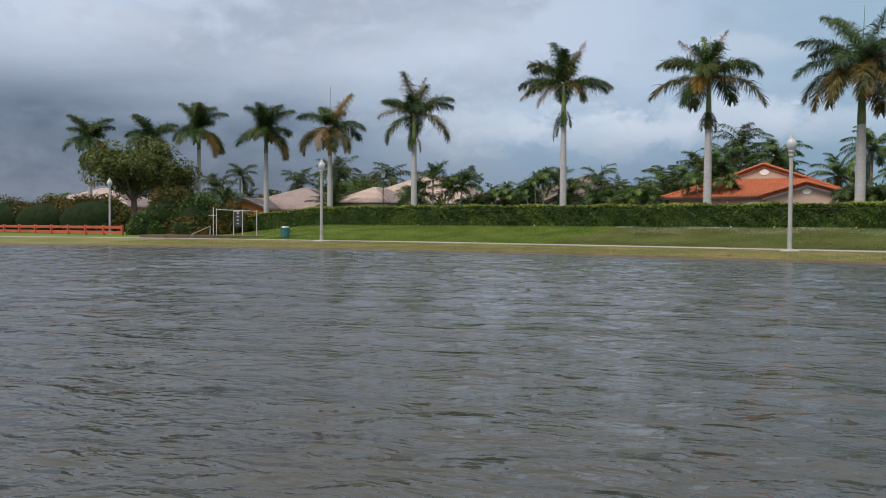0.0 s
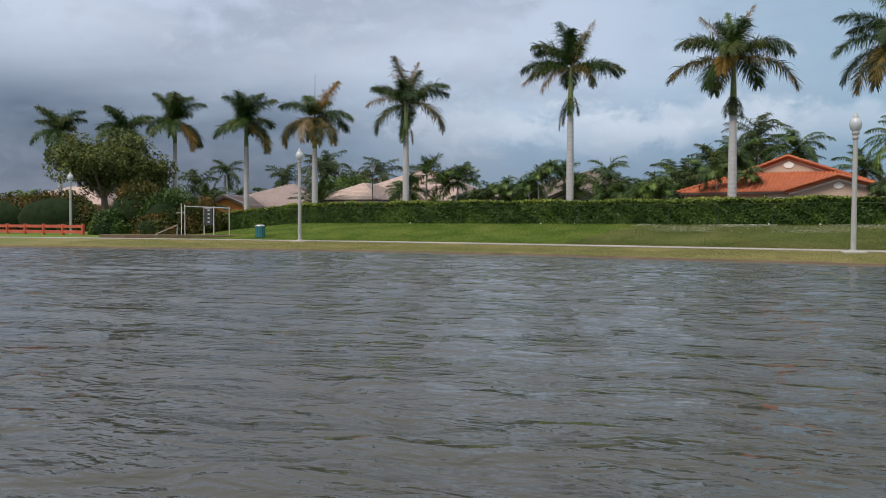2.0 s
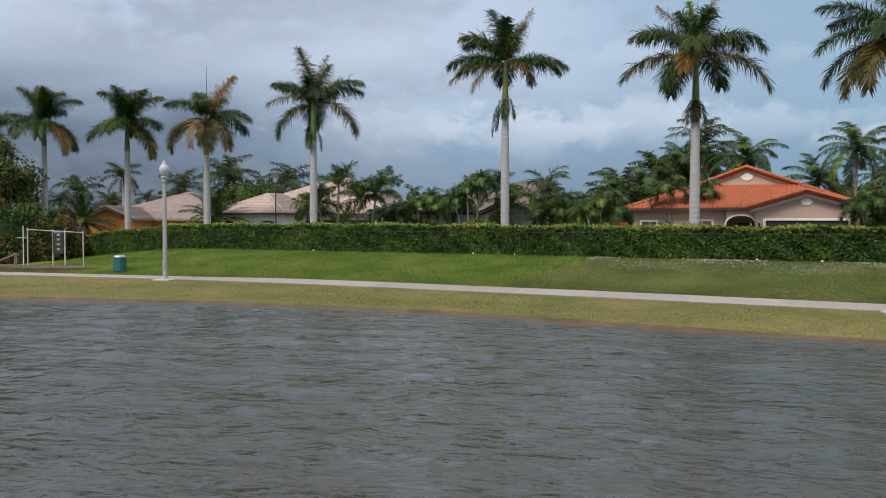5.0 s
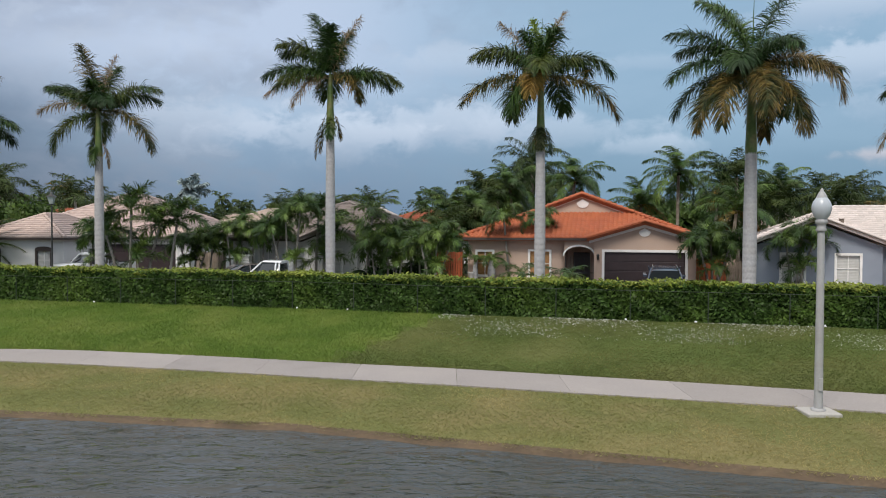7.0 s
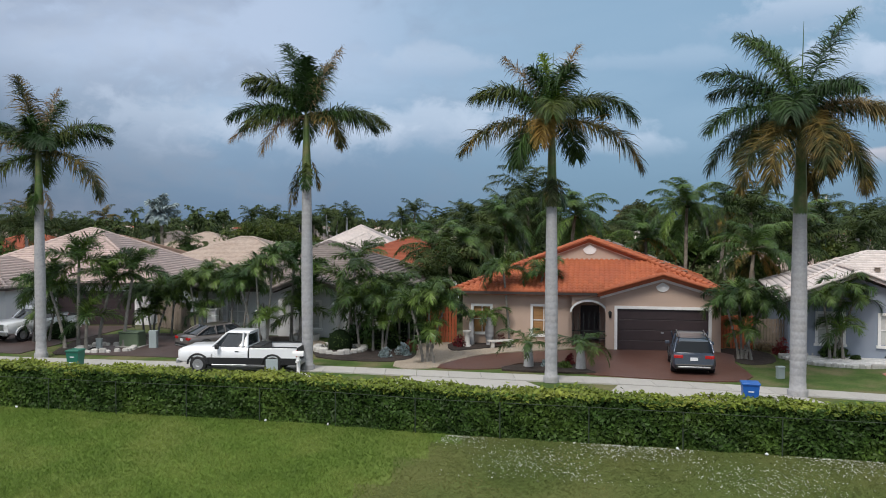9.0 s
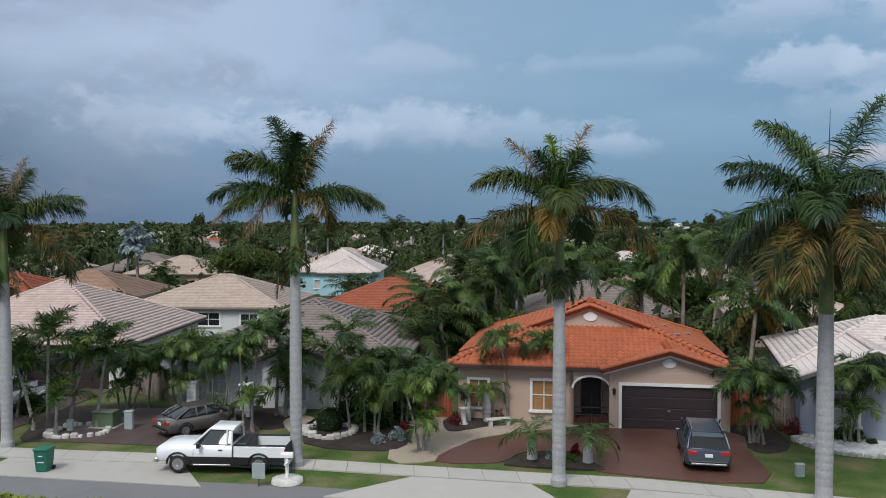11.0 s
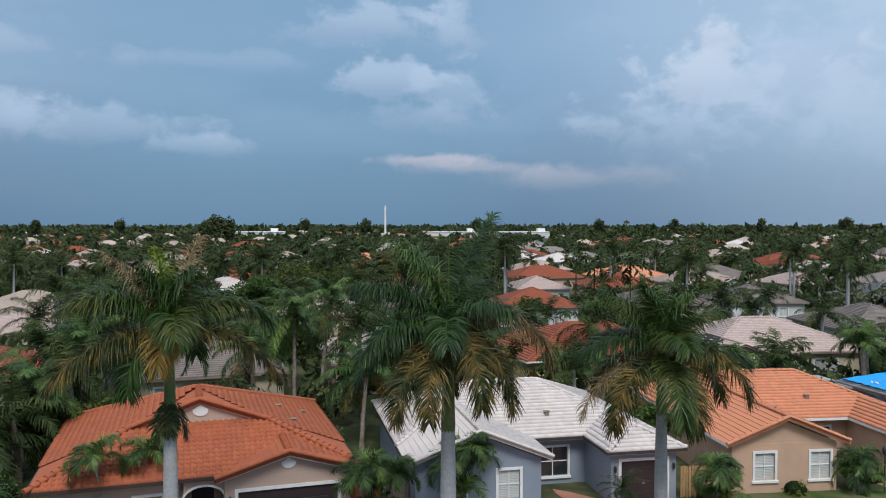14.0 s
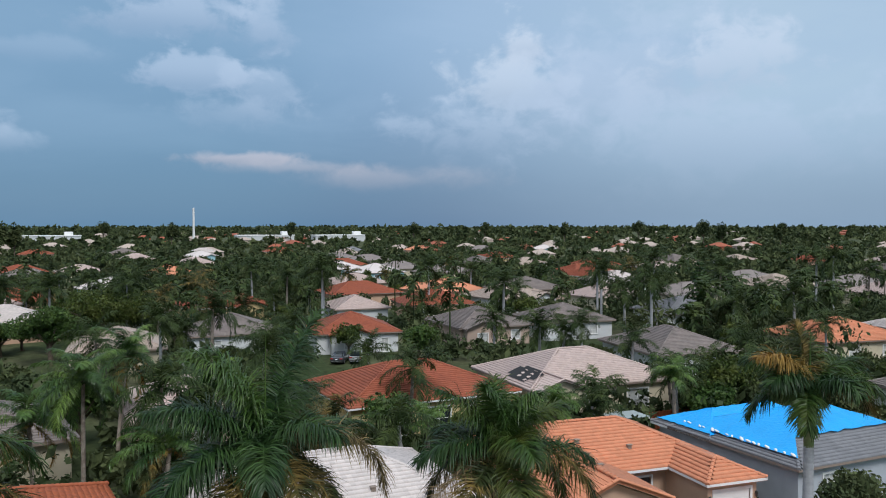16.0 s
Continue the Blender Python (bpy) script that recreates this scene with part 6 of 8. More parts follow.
# in front of the cream house
palm_clump(-27.3, 6.4, ((0, 0, 3.4, (-0.3, 0)), (0.6, 0.2, 3.9, (0.1, 0)), (1.3, 0.1, 3.3, (0.3, 0)), (2.1, 0.3, 3.6, (0.1, 0)), (2.9, 0.0, 3.2, (0.4, 0))), **ADO)
palm_clump(-22.4, 1.6, ((0, 0, 4.4, (-0.2, 0.1)), (0.4, 0.1, 5.0, (0.3, 0.2)), (-0.4, 0.2, 3.6, (-0.7, 0.1))), **ADO)
palm_clump(-21.2, 5.0, ((0, 0, 4.6, (0.2, 0)), (0.5, 0.4, 3.2, (0.6, 0))), **FOX)
palm_clump(-17.6, 3.0, ((0, 0, 5.0, (0.5, 0.1)), (0.3, 0.3, 3.7, (-0.4, 0.1))), length=2.0, leaf=0.72, width=0.05, pairs=46, mats=("frond_light", "garden"), n=14, trunkm="trunk_garden", trunk=0.075)
palm_clump(-16.0, 1.0, ((0, 0, 2.9, (0, 0)), (0.7, -0.4, 2.4, (0.3, 0)), (-0.8, 0.4, 2.6, (-0.3, 0)), (0.3, 0.9, 3.5, (0.1, 0))), **ADO)
palm_clump(-14.6, 2.8, ((0, 0, 3.4, (0, 0)), (0.8, 0.3, 2.8, (0.3, 0)), (-0.7, 0.5, 3.0, (-0.2, 0))), **ADO)
# by the red-roofed house
palm_clump(-13.1, -2.7, ((-0.12, 0, 2.9, (-0.6, 0.2)), (0.1, 0, 3.3, (0.15, 0.1)), (0.25, 0.1, 2.8, (0.7, 0.1))), **ADO)
garden_palm(-9.35, 2.9, 1.7, n=9, length=1.35, leaf=0.45, width=0.034, els=(45, 25, 5), droop=110, trunk=0.16, bottle=0.12, label="bottle palm with a swollen pale trunk", group="bottle palms")
garden_palm(-10.4, 3.0, 1.6, n=7, length=1.2, leaf=0.4, els=(45, 25), droop=110, trunk=0.14, bottle=0.05, label="young bottle palm with a pale trunk", group="bottle palms")
garden_palm(-8.2, 2.9, 4.2, **ADO, lean=(-0.35, 0.0))
garden_palm(-6.8, 3.3, 4.0, **ADO, lean=(0.6, 0.0))
for px_, py_ in ((-8.0, -4.4), (-5.55, -5.1)):
    garden_palm(px_, py_, 1.0, n=11, length=1.75, leaf=0.5, width=0.034, els=(50, 30, 10), droop=95, trunk=0.2, bottle=0.05, mats=("frond", "frond_light"), label="short spindle palm with a stout pale trunk in a mulch bed", group="bottle palms")
palm_clump(3.5, -2.1, ((-0.2, 0, 2.9, (-0.6, 0.1)), (0, 0.1, 3.4, (-0.1, 0.1)), (0.2, 0, 2.9, (0.8, 0.1)), (0.1, 0.2, 2.6, (1.2, 0.3))), **ADO)
palm_clump(8.2, -2.2, ((-0.1, 0, 3.0, (-0.3, 0.1)), (0.15, 0, 3.6, (0.4, 0.1)), (0.3, 0.1, 3.0, (0.9, 0.1))), **ADO)
garden_palm(15.6, -6.6, 1.5, n=34, length=1.45, leaf=0.26, width=0.022, els=(75, 50, 25, 0, -25), droop=70, pairs=34, mats=("frond", "frond_dark"), trunk=0.12, trunkm="trunk_brown", label="round pygmy date palm with fine leaves", group="date palms")
palm_clump(19.5, -9.0, ((0, 0, 2.6, (0.2, 0)), (0.5, 0.2, 2.2, (0.5, 0))), **ADO)
palm_clump(30.4, -9.9, ((0, 0, 1.3, (0.1, 0)), (0.5, 0.1, 1.6, (0.3, 0))), **ADO)
# bushy date palms at the orange house
for px_, py_, ph in ((-59.5, 8.0, 1.8), (-46.0, 7.5, 2.0), (-66, 10, 1.6)):
    garden_palm(px_, py_, ph, n=30, length=3.4, leaf=0.6, width=0.05, els=(75, 55, 35, 15, -10), droop=55, pairs=70, mats=("frond", "garden_dark"), trunk=0.3, trunkm="trunk_brown", label="date palm with a dense spray of stiff fronds", group="date palms")


def bush(name, x, y, z, rx, ry, h, material, label, leaves=1500, size=0.09, category="bush", group="", core=True):
    """A rounded shrub of leaf clumps with an uneven outline."""
    rng = np.random.default_rng(int(abs(x * 13 + y * 7)) + 5)
    b = thing(name, x, y, z, 0, label, category, group)
    k = 22
    cs = rng.normal(0, 1, (k, 3))
    cs /= np.linalg.norm(cs, axis=1)[:, None]
    pick = rng.integers(0, k, leaves)
    d = rng.normal(0, 1, (leaves, 3))
    d /= np.linalg.norm(d, axis=1)[:, None]
    p = cs[pick] * 0.6 + d * (rng.uniform(0.28, 0.4, k)[pick] * rng.uniform(0.75, 1.1, leaves))[:, None]
    p[:, 2] = np.abs(p[:, 2])
    p = p * np.array((rx, ry, h))
    v, f = leaf_cloud(p, d, size, rng)
    part("foliage", np_mesh("foliage", v, f, M[material]), None, b, kind="stuff")
    # added near-black filler whose colour stands for shade between the leaves
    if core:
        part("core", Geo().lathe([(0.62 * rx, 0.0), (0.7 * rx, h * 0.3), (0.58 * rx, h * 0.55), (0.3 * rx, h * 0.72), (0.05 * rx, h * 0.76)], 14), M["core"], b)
    return b


# bushes by the exercise ground
for x, y, rx, ry, h, m in ((-79, -9, 4.6, 2.6, 3.5, "bush_rust"), (-73, -9, 4.3, 2.5, 3.3, "bush_rust"), (-67.5, -9.2, 4.2, 2.5, 3.2, "bush_rust"), (-62, -9.6, 4.1, 2.5, 3.4, "bush_rust"), (-87, -8, 5.0, 2.6, 3.6, "bush_leaf"),
                            (-52.2, -11.3, 3.0, 2.3, 3.9, "bush_rust"), (-48.6, -12.0, 2.7, 2.1, 3.3, "bush_leaf"), (-46.0, -12.2, 2.0, 1.7, 2.7, "bush_rust"), (-52.6, -14.2, 1.7, 1.4, 1.9, "bush_leaf"), (-47.8, -14.8, 2.0, 1.5, 1.6, "bush_rust")):
    bush("bush", x, y, ground_height(x, y) - 0.05, rx * 1.12, ry * 1.12, h * 1.14, m, "dense rounded bush with green and rust leaves" if m == "bush_rust" else "dense rounded green bush", 19000, 0.125, group="bushes by the exercise ground")
# garden shrubs
for x, y, rx, h, m, lab in ((-17.9, 1.7, 1.0, 1.5, "bush_leaf", "broad-leaved green shrub in a stone bed"), (-14.3, -0.6, 0.5, 0.8, "frond_silver", "silvery agave clump in gravel"), (-15.2, -1.2, 0.45, 0.6, "frond_silver", "silvery agave clump in gravel"),
                             (-13.9, 0.9, 0.45, 0.8, "bush_crimson", "crimson cordyline shrub with upright leaves"), (-11.1, 2.2, 0.45, 0.9, "bush_crimson", "crimson cordyline shrub with upright leaves"), (-8.6, 3.3, 0.4, 0.9, "bush_crimson", "crimson cordyline shrub with upright leaves"),
                             (-5.9, -3.9, 0.3, 0.7, "bush_crimson", "crimson cordyline shrub with upright leaves"), (-7.0, -4.3, 0.45, 0.6, "frond_silver", "silvery agave in a mulch bed"), (-6.3, -4.8, 0.4, 0.5, "bush_leaf", "low green shrub in a mulch bed"),
                             (6.3, -0.6, 0.6, 1.0, "bush_crimson", "crimson cordyline shrub with upright leaves"), (5.8, 0.6, 0.7, 0.5, "frond_dry", "heap of dry brown brushwood"), (9.3, -2.5, 0.3, 0.3, "bush_leaf", "low clipped plant in white gravel"), (11.5, -3.0, 0.3, 0.35, "frond_mixed", "low dry plant in white gravel"),
                             (13.3, -3.6, 0.3, 0.35, "bush_leaf", "low clipped plant in white gravel"), (27.2, -8.4, 0.9, 0.9, "bush_yellow", "yellow-green croton bush in bloom"), (33.2, -9.2, 1.2, 0.9, "bush_yellow", "yellow-green croton bush in bloom"), (34.6, -10.6, 1.0, 0.9, "bush_yellow", "yellow-green croton bush in bloom"),
                             (22.5, -6.5, 1.3, 0.8, "bush_leaf", "low spreading dark green shrub"), (-30.2, 4.2, 0.8, 0.9, "bush_leaf", "small green leafy shrub"), (-24.8, 6.0, 0.8, 1.2, "bush_leaf", "small green leafy shrub"), (-35.6, 6.6, 1.2, 1.4, "bush_leaf", "green shrub by the garage")):
    bush("shrub", x, y, LOT, rx, rx, h, m, lab, 420, 0.07, "shrub", core=rx > 0.8)
# dense understorey below the front-garden palms
for x, y, rx, h, m in ((-16.9, 3.4, 1.3, 1.6, "garden_dark"), (-15.4, 2.2, 1.2, 1.5, "bush_leaf"), (-14.2, 4.4, 1.3, 2.0, "garden_dark"), (-13.2, 6.5, 1.4, 2.6, "bush_leaf"), (-12.4, 9.5, 1.6, 3.0, "garden_dark"), (5.3, 6.5, 1.5, 2.6, "bush_leaf"), (6.2, 10.0, 1.6, 3.0, "garden_dark"), (8.6, -1.6, 0.9, 0.8, "bush_leaf")):
    bush("shrub", x, y, LOT, rx, rx, h, m, "leafy dark green shrub under garden palms", 1500, 0.1, "shrub")


# ---- drives, beds and paths on the lots ----
flat("driveway", smooth_loop([(-12.5, -4.4), (-10.9, -1.5), (-8.6, 0.0), (-5.0, 1.0), (-3.2, 1.1), (3.1, -0.1), (2.6, -3.5), (1.2, -8.3), (-5.0, -6.6), (-5.2, -5.4), (-5.6, -3.3), (-8.2, -3.2), (-9.6, -4.8)], 3), LOT + 0.05, M["pavers_red"], "glossy dark red-brown paved driveway", "driveway")
flat("flower_bed", smooth_loop([(-9.4, -5.2), (-8.0, -3.6), (-5.8, -3.6), (-5.2, -5.6), (-5.4, -6.2)], 3), LOT + 0.09, M["mulch"], "dark mulch planting bed edged in concrete", "flower bed")
flat("gravel_bed", smooth_loop([(-14.7, -3.9), (-13.6, 3.2), (-11.6, 4.2), (-8.4, 3.6), (-4.4, 1.9), (-8.4, 0.4), (-10.7, -1.1), (-12.3, -4.2)], 3), LOT + 0.04, M["gravel"], "pale pebble garden bed", "gravel bed")
flat("flower_bed", smooth_loop([(-11.6, 0.9), (-10.0, 1.5), (-8.4, 2.6), (-7.6, 3.9), (-11.4, 3.9)], 3), LOT + 0.08, M["mulch"], "dark mulch bed under the windows", "flower bed")
flat("flower_bed", smooth_loop([(-18.9, -1.0), (-15.0, -2.6), (-13.6, -0.6), (-14.4, 4.6), (-18.8, 4.4)], 3), LOT + 0.05, M["mulch"], "dark mulch bed with palms and shrubs", "flower bed")
flat("flower_bed", smooth_loop([(-33.6, 0.8), (-31.8, 0.2), (-29.4, 1.2), (-28.6, 4.8), (-27.6, 6.4), (-30.0, 8.6), (-34.0, 7.4)], 3), LOT + 0.035, M["mulch"], "dark mulch bed under the palms", "flower bed")
flat("flower_bed", smooth_loop([(-25.0, 6.6), (-22.6, 2.6), (-20.4, 2.2), (-20.2, 6.0), (-22.0, 7.2)], 3), LOT + 0.03, M["mulch"], "dark mulch bed by the porch", "flower bed")
flat("flower_bed", smooth_loop([(2.9, -3.6), (4.6, -3.4), (5.6, -1.0), (5.2, 1.0), (3.4, 1.0)], 3), LOT + 0.03, M["mulch"], "dark earth bed round a palm clump", "flower bed")
flat("flower_bed", smooth_loop([(-20.6, 3.4), (-19.4, 0.4), (-18.8, 3.6), (-19.8, 5.0)], 3), LOT + 0.05, M["gravel"], "pale gravel bed", "gravel bed")
flat("driveway", [(-32.4, 0.2), (-25.2, -1.2), (-21.2, -1.9), (-21.6, 2.0), (-24.0, 6.9), (-30.2, 7.4)], LOT + 0.04, M["pavers_grey"], "dark brown paved driveway", "driveway")
flat("driveway", [(-43.0, 2.6), (-35.2, 0.4), (-33.2, 12.4), (-42.0, 13.0)], LOT + 0.04, M["pavers_grey"], "dark brown paved driveway", "driveway")
flat("gravel_bed", smooth_loop([(5.8, -1.6), (6.5, -4.0), (8.6, -5.0), (11.2, -4.6), (14.6, -4.2), (14.2, -3.3), (8.2, -1.3)], 3), LOT + 0.05, M["white_gravel"], "white gravel bed under the windows", "gravel bed")
flat("driveway", smooth_loop([(8.4, -6.6), (11.5, -5.3), (14.6, -4.0), (15.6, -0.8), (17.4, -4.6), (20.6, -5.9), (22.0, -9.5), (21.0, -17.2), (12.8, -14.2), (9.2, -9.8)], 3), LOT + 0.045, M["pavers_pink"], "salmon-pink paved driveway with a white border", "driveway")
flat("driveway", [(33.0, -8.6), (37.8, -10.6), (37.0, -22.0), (31.0, -20.0)], LOT + 0.045, M["pavers_pink"], "salmon-pink paved driveway", "driveway")
flat("driveway_apron", [(-13.6, -6.6), (-8.6, -7.9), (-7.2, -11.4), (-17.2, -9.0)], LOT + 0.02, M["concrete"], "pale concrete driveway apron", "driveway")
flat("driveway_apron", [(-4.6, -8.8), (2.2, -10.9), (3.2, -14.0), (-6.0, -11.8)], LOT + 0.02, M["concrete"], "pale concrete driveway apron", "driveway")
flat("driveway_apron", [(-32.4, -2.5), (-24.0, -4.2), (-22.4, -7.5), (-32.8, -5.2)], LOT + 0.02, M["concrete"], "pale concrete driveway apron", "driveway")


def stone_edge(label, pts, n, size=0.2, z=LOT):
    ring = thing("stone_edging", 0, 0, 0, 0, label, "edging")
    loop = smooth_loop(pts, 8)
    tot = len(loop)
    for i in range(n):
        x, y = loop[int(i * tot / n)]
        r = random.Random(i)
        s = size * r.uniform(0.8, 1.2)
        part("stone", Geo().box(x - s * 0.7, x + s * 0.7, y - s * 0.5, y + s * 0.5, z, z + s * r.uniform(0.7, 1.1), s * 0.2), M["stone"], ring)


stone_edge("ring of pale stones round a raised bed", [(-19.0, 0.6), (-17.8, -0.4), (-16.8, 0.4), (-16.6, 1.8), (-18.0, 2.6), (-19.0, 1.8)], 26, 0.28)
stone_edge("pale concrete curb round a white gravel bed", [(5.8, -1.6), (6.5, -4.0), (8.6, -5.0), (11.2, -4.7), (14.7, -4.3), (14.2, -3.3), (8.2, -1.3)], 60, 0.2)
stone_edge("pale stones round a small bed by the driveway", [(-32.3, 1.0), (-31.2, 0.6), (-29.6, 1.2), (-30.0, 2.8), (-31.9, 3.0)], 24, 0.24)


# ---- fences and gates between the lots ----
def board_fence(x0, y0, x1, y1, h, material, label, name="wooden_fence", w=0.14):
    n = max(2, int(math.hypot(x1 - x0, y1 - y0) / (w + 0.015)))
    f = thing(name, x0, y0, LOT, math.degrees(math.atan2(y1 - y0, x1 - x0)), label, "fence" if "fence" in name else "gate")
    L = math.hypot(x1 - x0, y1 - y0)
    board = Geo().box(0, w, -0.02, 0.02, 0.04, h, 0.01).mesh("board", M[material])
    for i in range(n):
        ob = part("board", board, None, f)
        ob.location = (i * L / n, 0.004 * (i % 3), 0.03 * math.sin(i * 2.1))
    part("rail", Geo().box(0, L, 0.02, 0.07, 0.4, 0.5).box(0, L, 0.02, 0.07, h - 0.4, h - 0.3), M[material], f)
    return f


board_fence(3.4, 1.6, 5.4, 1.1, 1.9, "timber_red", "red-stained board gate beside the garage", "wooden_gate")
board_fence(5.5, 1.2, 7.9, 0.6, 1.75, "timber_grey", "weathered grey board fence")
board_fence(-13.0, 4.3, -11.2, 3.9, 2.2, "timber_red", "tall red-stained board gate", "wooden_gate")
board_fence(20.9, -5.6, 22.9, -6.4, 1.8, "timber_tan", "tan board fence beside the garage")
board_fence(-31.5, 12.0, -28.4, 9.0, 1.9, "timber_grey", "weathered board fence between the houses")
board_fence(48, 8, 58, 4, 1.7, "timber_red", "red-stained board fence behind the houses")


# ---- vehicles ----
def wheel(parent, x, y, r, w=0.24):
    wl_ = part("wheel", Geo(), M["rubber"], parent)
    g = Geo()
    g.m = Matrix.Translation((x, y, r)) @ Matrix.Rotation(radians(90), 4, "X")
    g.lathe([(r * 0.62, -w / 2), (r * 0.94, -w / 2), (r, -w / 2 + 0.04), (r, w / 2 - 0.04), (r * 0.94, w / 2), (r * 0.62, w / 2)], 22)
    part("tyre", g, M["rubber"], wl_)
    g = Geo()
    g.m = Matrix.Translation((x, y, r)) @ Matrix.Rotation(radians(90), 4, "X")
    g.lathe([(r * 0.64, -w / 2 - 0.004), (r * 0.6, -w / 2 + 0.02), (r * 0.2, -w / 2 - 0.01), (r * 0.2, w / 2 + 0.01), (r * 0.6, w / 2 - 0.02), (r * 0.64, w / 2 + 0.004)], 22)
    for k in range(6):
        a = 2 * math.pi * k / 6
        g.box(-0.03 + r * 0.38 * math.cos(a), 0.03 + r * 0.38 * math.cos(a), r * 0.38 * math.sin(a) - 0.03, r * 0.38 * math.sin(a) + 0.03, -w / 2 - 0.012, w / 2 + 0.012)
    part("rim", g, M["steel"], wl_)


def loft(sections):
    """A hull from cross-sections (x, z0, zb, z1, half width low, belt, top)."""
    g, rings = Geo(), []
    for x, z0, zb, z1, w0, wb, w1 in sections:
        half = [(w0 * 0.9, z0), (w0, z0 + 0.08), (wb, zb), (w1, z1 - 0.05), (w1 * 0.88, z1)]
        rings.append([(x, -y, z) for y, z in half] + [(x, y, z) for y, z in reversed(half)])
    return g.rings(rings, True, True)


def car(name, x, y, turn, L, Wd, Ht, paint, label, kind="suv", r=0.35, category="car"):
    """A car pointing along +x before it is turned."""
    c = thing(name, x, y, LOT + 0.05, turn, label, category)
    w, h = Wd / 2, Ht
    belt = 0.62 * h if kind != "sedan" else 0.66 * h
    tail, nose = -L / 2, L / 2
    body = loft([(tail, 0.35, belt * 0.75, belt * 0.92, w * 0.86, w * 0.9, w * 0.84), (tail + 0.12, 0.26, belt * 0.75, belt, w * 0.95, w * 0.98, w * 0.9), (tail + 0.9, 0.22, belt * 0.72, belt, w, w, w * 0.92),
                 (0, 0.2, belt * 0.7, belt, w, w, w * 0.93), (nose - 1.4, 0.22, belt * 0.7, belt * 0.98, w, w, w * 0.92), (nose - 0.5, 0.24, belt * 0.68, belt * 0.88, w * 0.97, w * 0.96, w * 0.85), (nose - 0.06, 0.28, belt * 0.6, belt * 0.74, w * 0.85, w * 0.84, w * 0.72)])
    part("body", body, M[paint], c)
    if kind == "suv":
        cab = [(tail + 0.12, belt - 0.06, belt + 0.05, h * 0.93, w * 0.88, w * 0.86, w * 0.72), (tail + 0.55, belt - 0.06, belt + 0.1, h - 0.02, w * 0.9, w * 0.88, w * 0.74), (0.2, belt - 0.06, belt + 0.1, h, w * 0.91, w * 0.89, w * 0.75), (0.75, belt - 0.06, belt + 0.1, h * 0.97, w * 0.9, w * 0.87, w * 0.73), (nose - 1.25, belt - 0.08, belt - 0.03, belt + 0.03, w * 0.88, w * 0.86, w * 0.74)]
    else:
        cab = [(tail + 0.45, belt - 0.06, belt - 0.02, belt + 0.05, w * 0.86, w * 0.84, w * 0.7), (tail + 1.3, belt - 0.06, belt + 0.08, h * 0.97, w * 0.9, w * 0.86, w * 0.68), (0.0, belt - 0.06, belt + 0.1, h, w * 0.91, w * 0.88, w * 0.7), (0.4, belt - 0.06, belt + 0.1, h * 0.98, w * 0.9, w * 0.87, w * 0.69), (nose - 1.15, belt - 0.08, belt - 0.03, belt + 0.03, w * 0.88, w * 0.86, w * 0.72)]
    part("cabin_glass", loft(cab), M["glass"], c, "dark glass")
    x0, x1 = cab[1][0], cab[3][0]
    part("roof_panel", Geo().rings([[(q, -w * 0.72, cab[1][3] - 0.05 if q == x0 else h - 0.05), (q, -w * 0.6, (cab[1][3] if q == x0 else h) + 0.012), (q, w * 0.6, (cab[1][3] if q == x0 else h) + 0.012), (q, w * 0.72, (cab[1][3] if q == x0 else h) - 0.05)] for q in (x0, 0.0, x1)]), M[paint], c)
    for s in (-1, 1):
        for q0, z0, q1, z1 in ((cab[0][0] + 0.02, belt, x0, cab[1][3]), (x1, h * 0.98, cab[4][0], belt), (-0.1, belt, -0.1, h), (x0 + 0.35, belt, x0 + 0.35, h)):
            part("pillar", Geo().tube([(q0, s * w * 0.9, z0), ((q0 + q1) / 2, s * w * 0.83, (z0 + z1) / 2 + 0.02), (q1, s * w * 0.72, z1 - 0.03)], 0.045, 5), M[paint], c)
        part("mirror", Geo().box(nose - 1.75, nose - 1.6, s * w * 1.0 - 0.02 if s > 0 else -w * 1.0 - 0.2, s * w * 1.0 + 0.2 if s > 0 else -w * 1.0 + 0.02, belt, belt + 0.14, 0.03), M[paint], c)
        part("tail_lamp", Geo().box(tail - 0.02, tail + 0.2, min(s * w * 0.5, s * w * 0.93), max(s * w * 0.5, s * w * 0.93), belt * 0.76, belt * 0.9, 0.02), M["lamp_red"], c)
        part("headlight", Geo().box(nose - 0.3, nose - 0.05, min(s * w * 0.5, s * w * 0.85), max(s * w * 0.5, s * w * 0.85), belt * 0.6, belt * 0.72, 0.02), M["lamp_clear"], c)
        for q in (tail + 0.95, nose - 0.95):
            wheel(c, q, s * (w - 0.1), r)
            part("wheel_arch", Geo().tube([(q + (r + 0.07) * math.cos(a), s * (w + 0.005), r + (r + 0.07) * math.sin(a)) for a in (math.pi * k / 8 for k in range(9))], 0.035, 5), M["black_trim"], c)
    part("bumper", Geo().box(tail - 0.05, tail + 0.15, -w * 0.88, w * 0.88, 0.32, 0.52, 0.04), M["black_trim"], c)
    part("bumper_strip", Geo().box(tail - 0.07, tail, -w * 0.75, w * 0.75, 0.36, 0.42, 0.01), M["steel"], c)
    part("number_plate", Geo().box(tail - 0.045, tail - 0.02, -0.17, 0.17, belt * 0.66, belt * 0.66 + 0.15, 0.01), M["plate"], c)
    if kind == "suv":
        for s in (-1, 1):
            part("roof_rail", Geo().tube([(x0 + 0.2, s * w * 0.66, h + 0.02), (x0 + 0.4, s * w * 0.66, h + 0.07), (x1 - 0.2, s * w * 0.66, h + 0.07), (x1, s * w * 0.66, h + 0.02)], 0.02, 5), M["steel"], c)
    return c


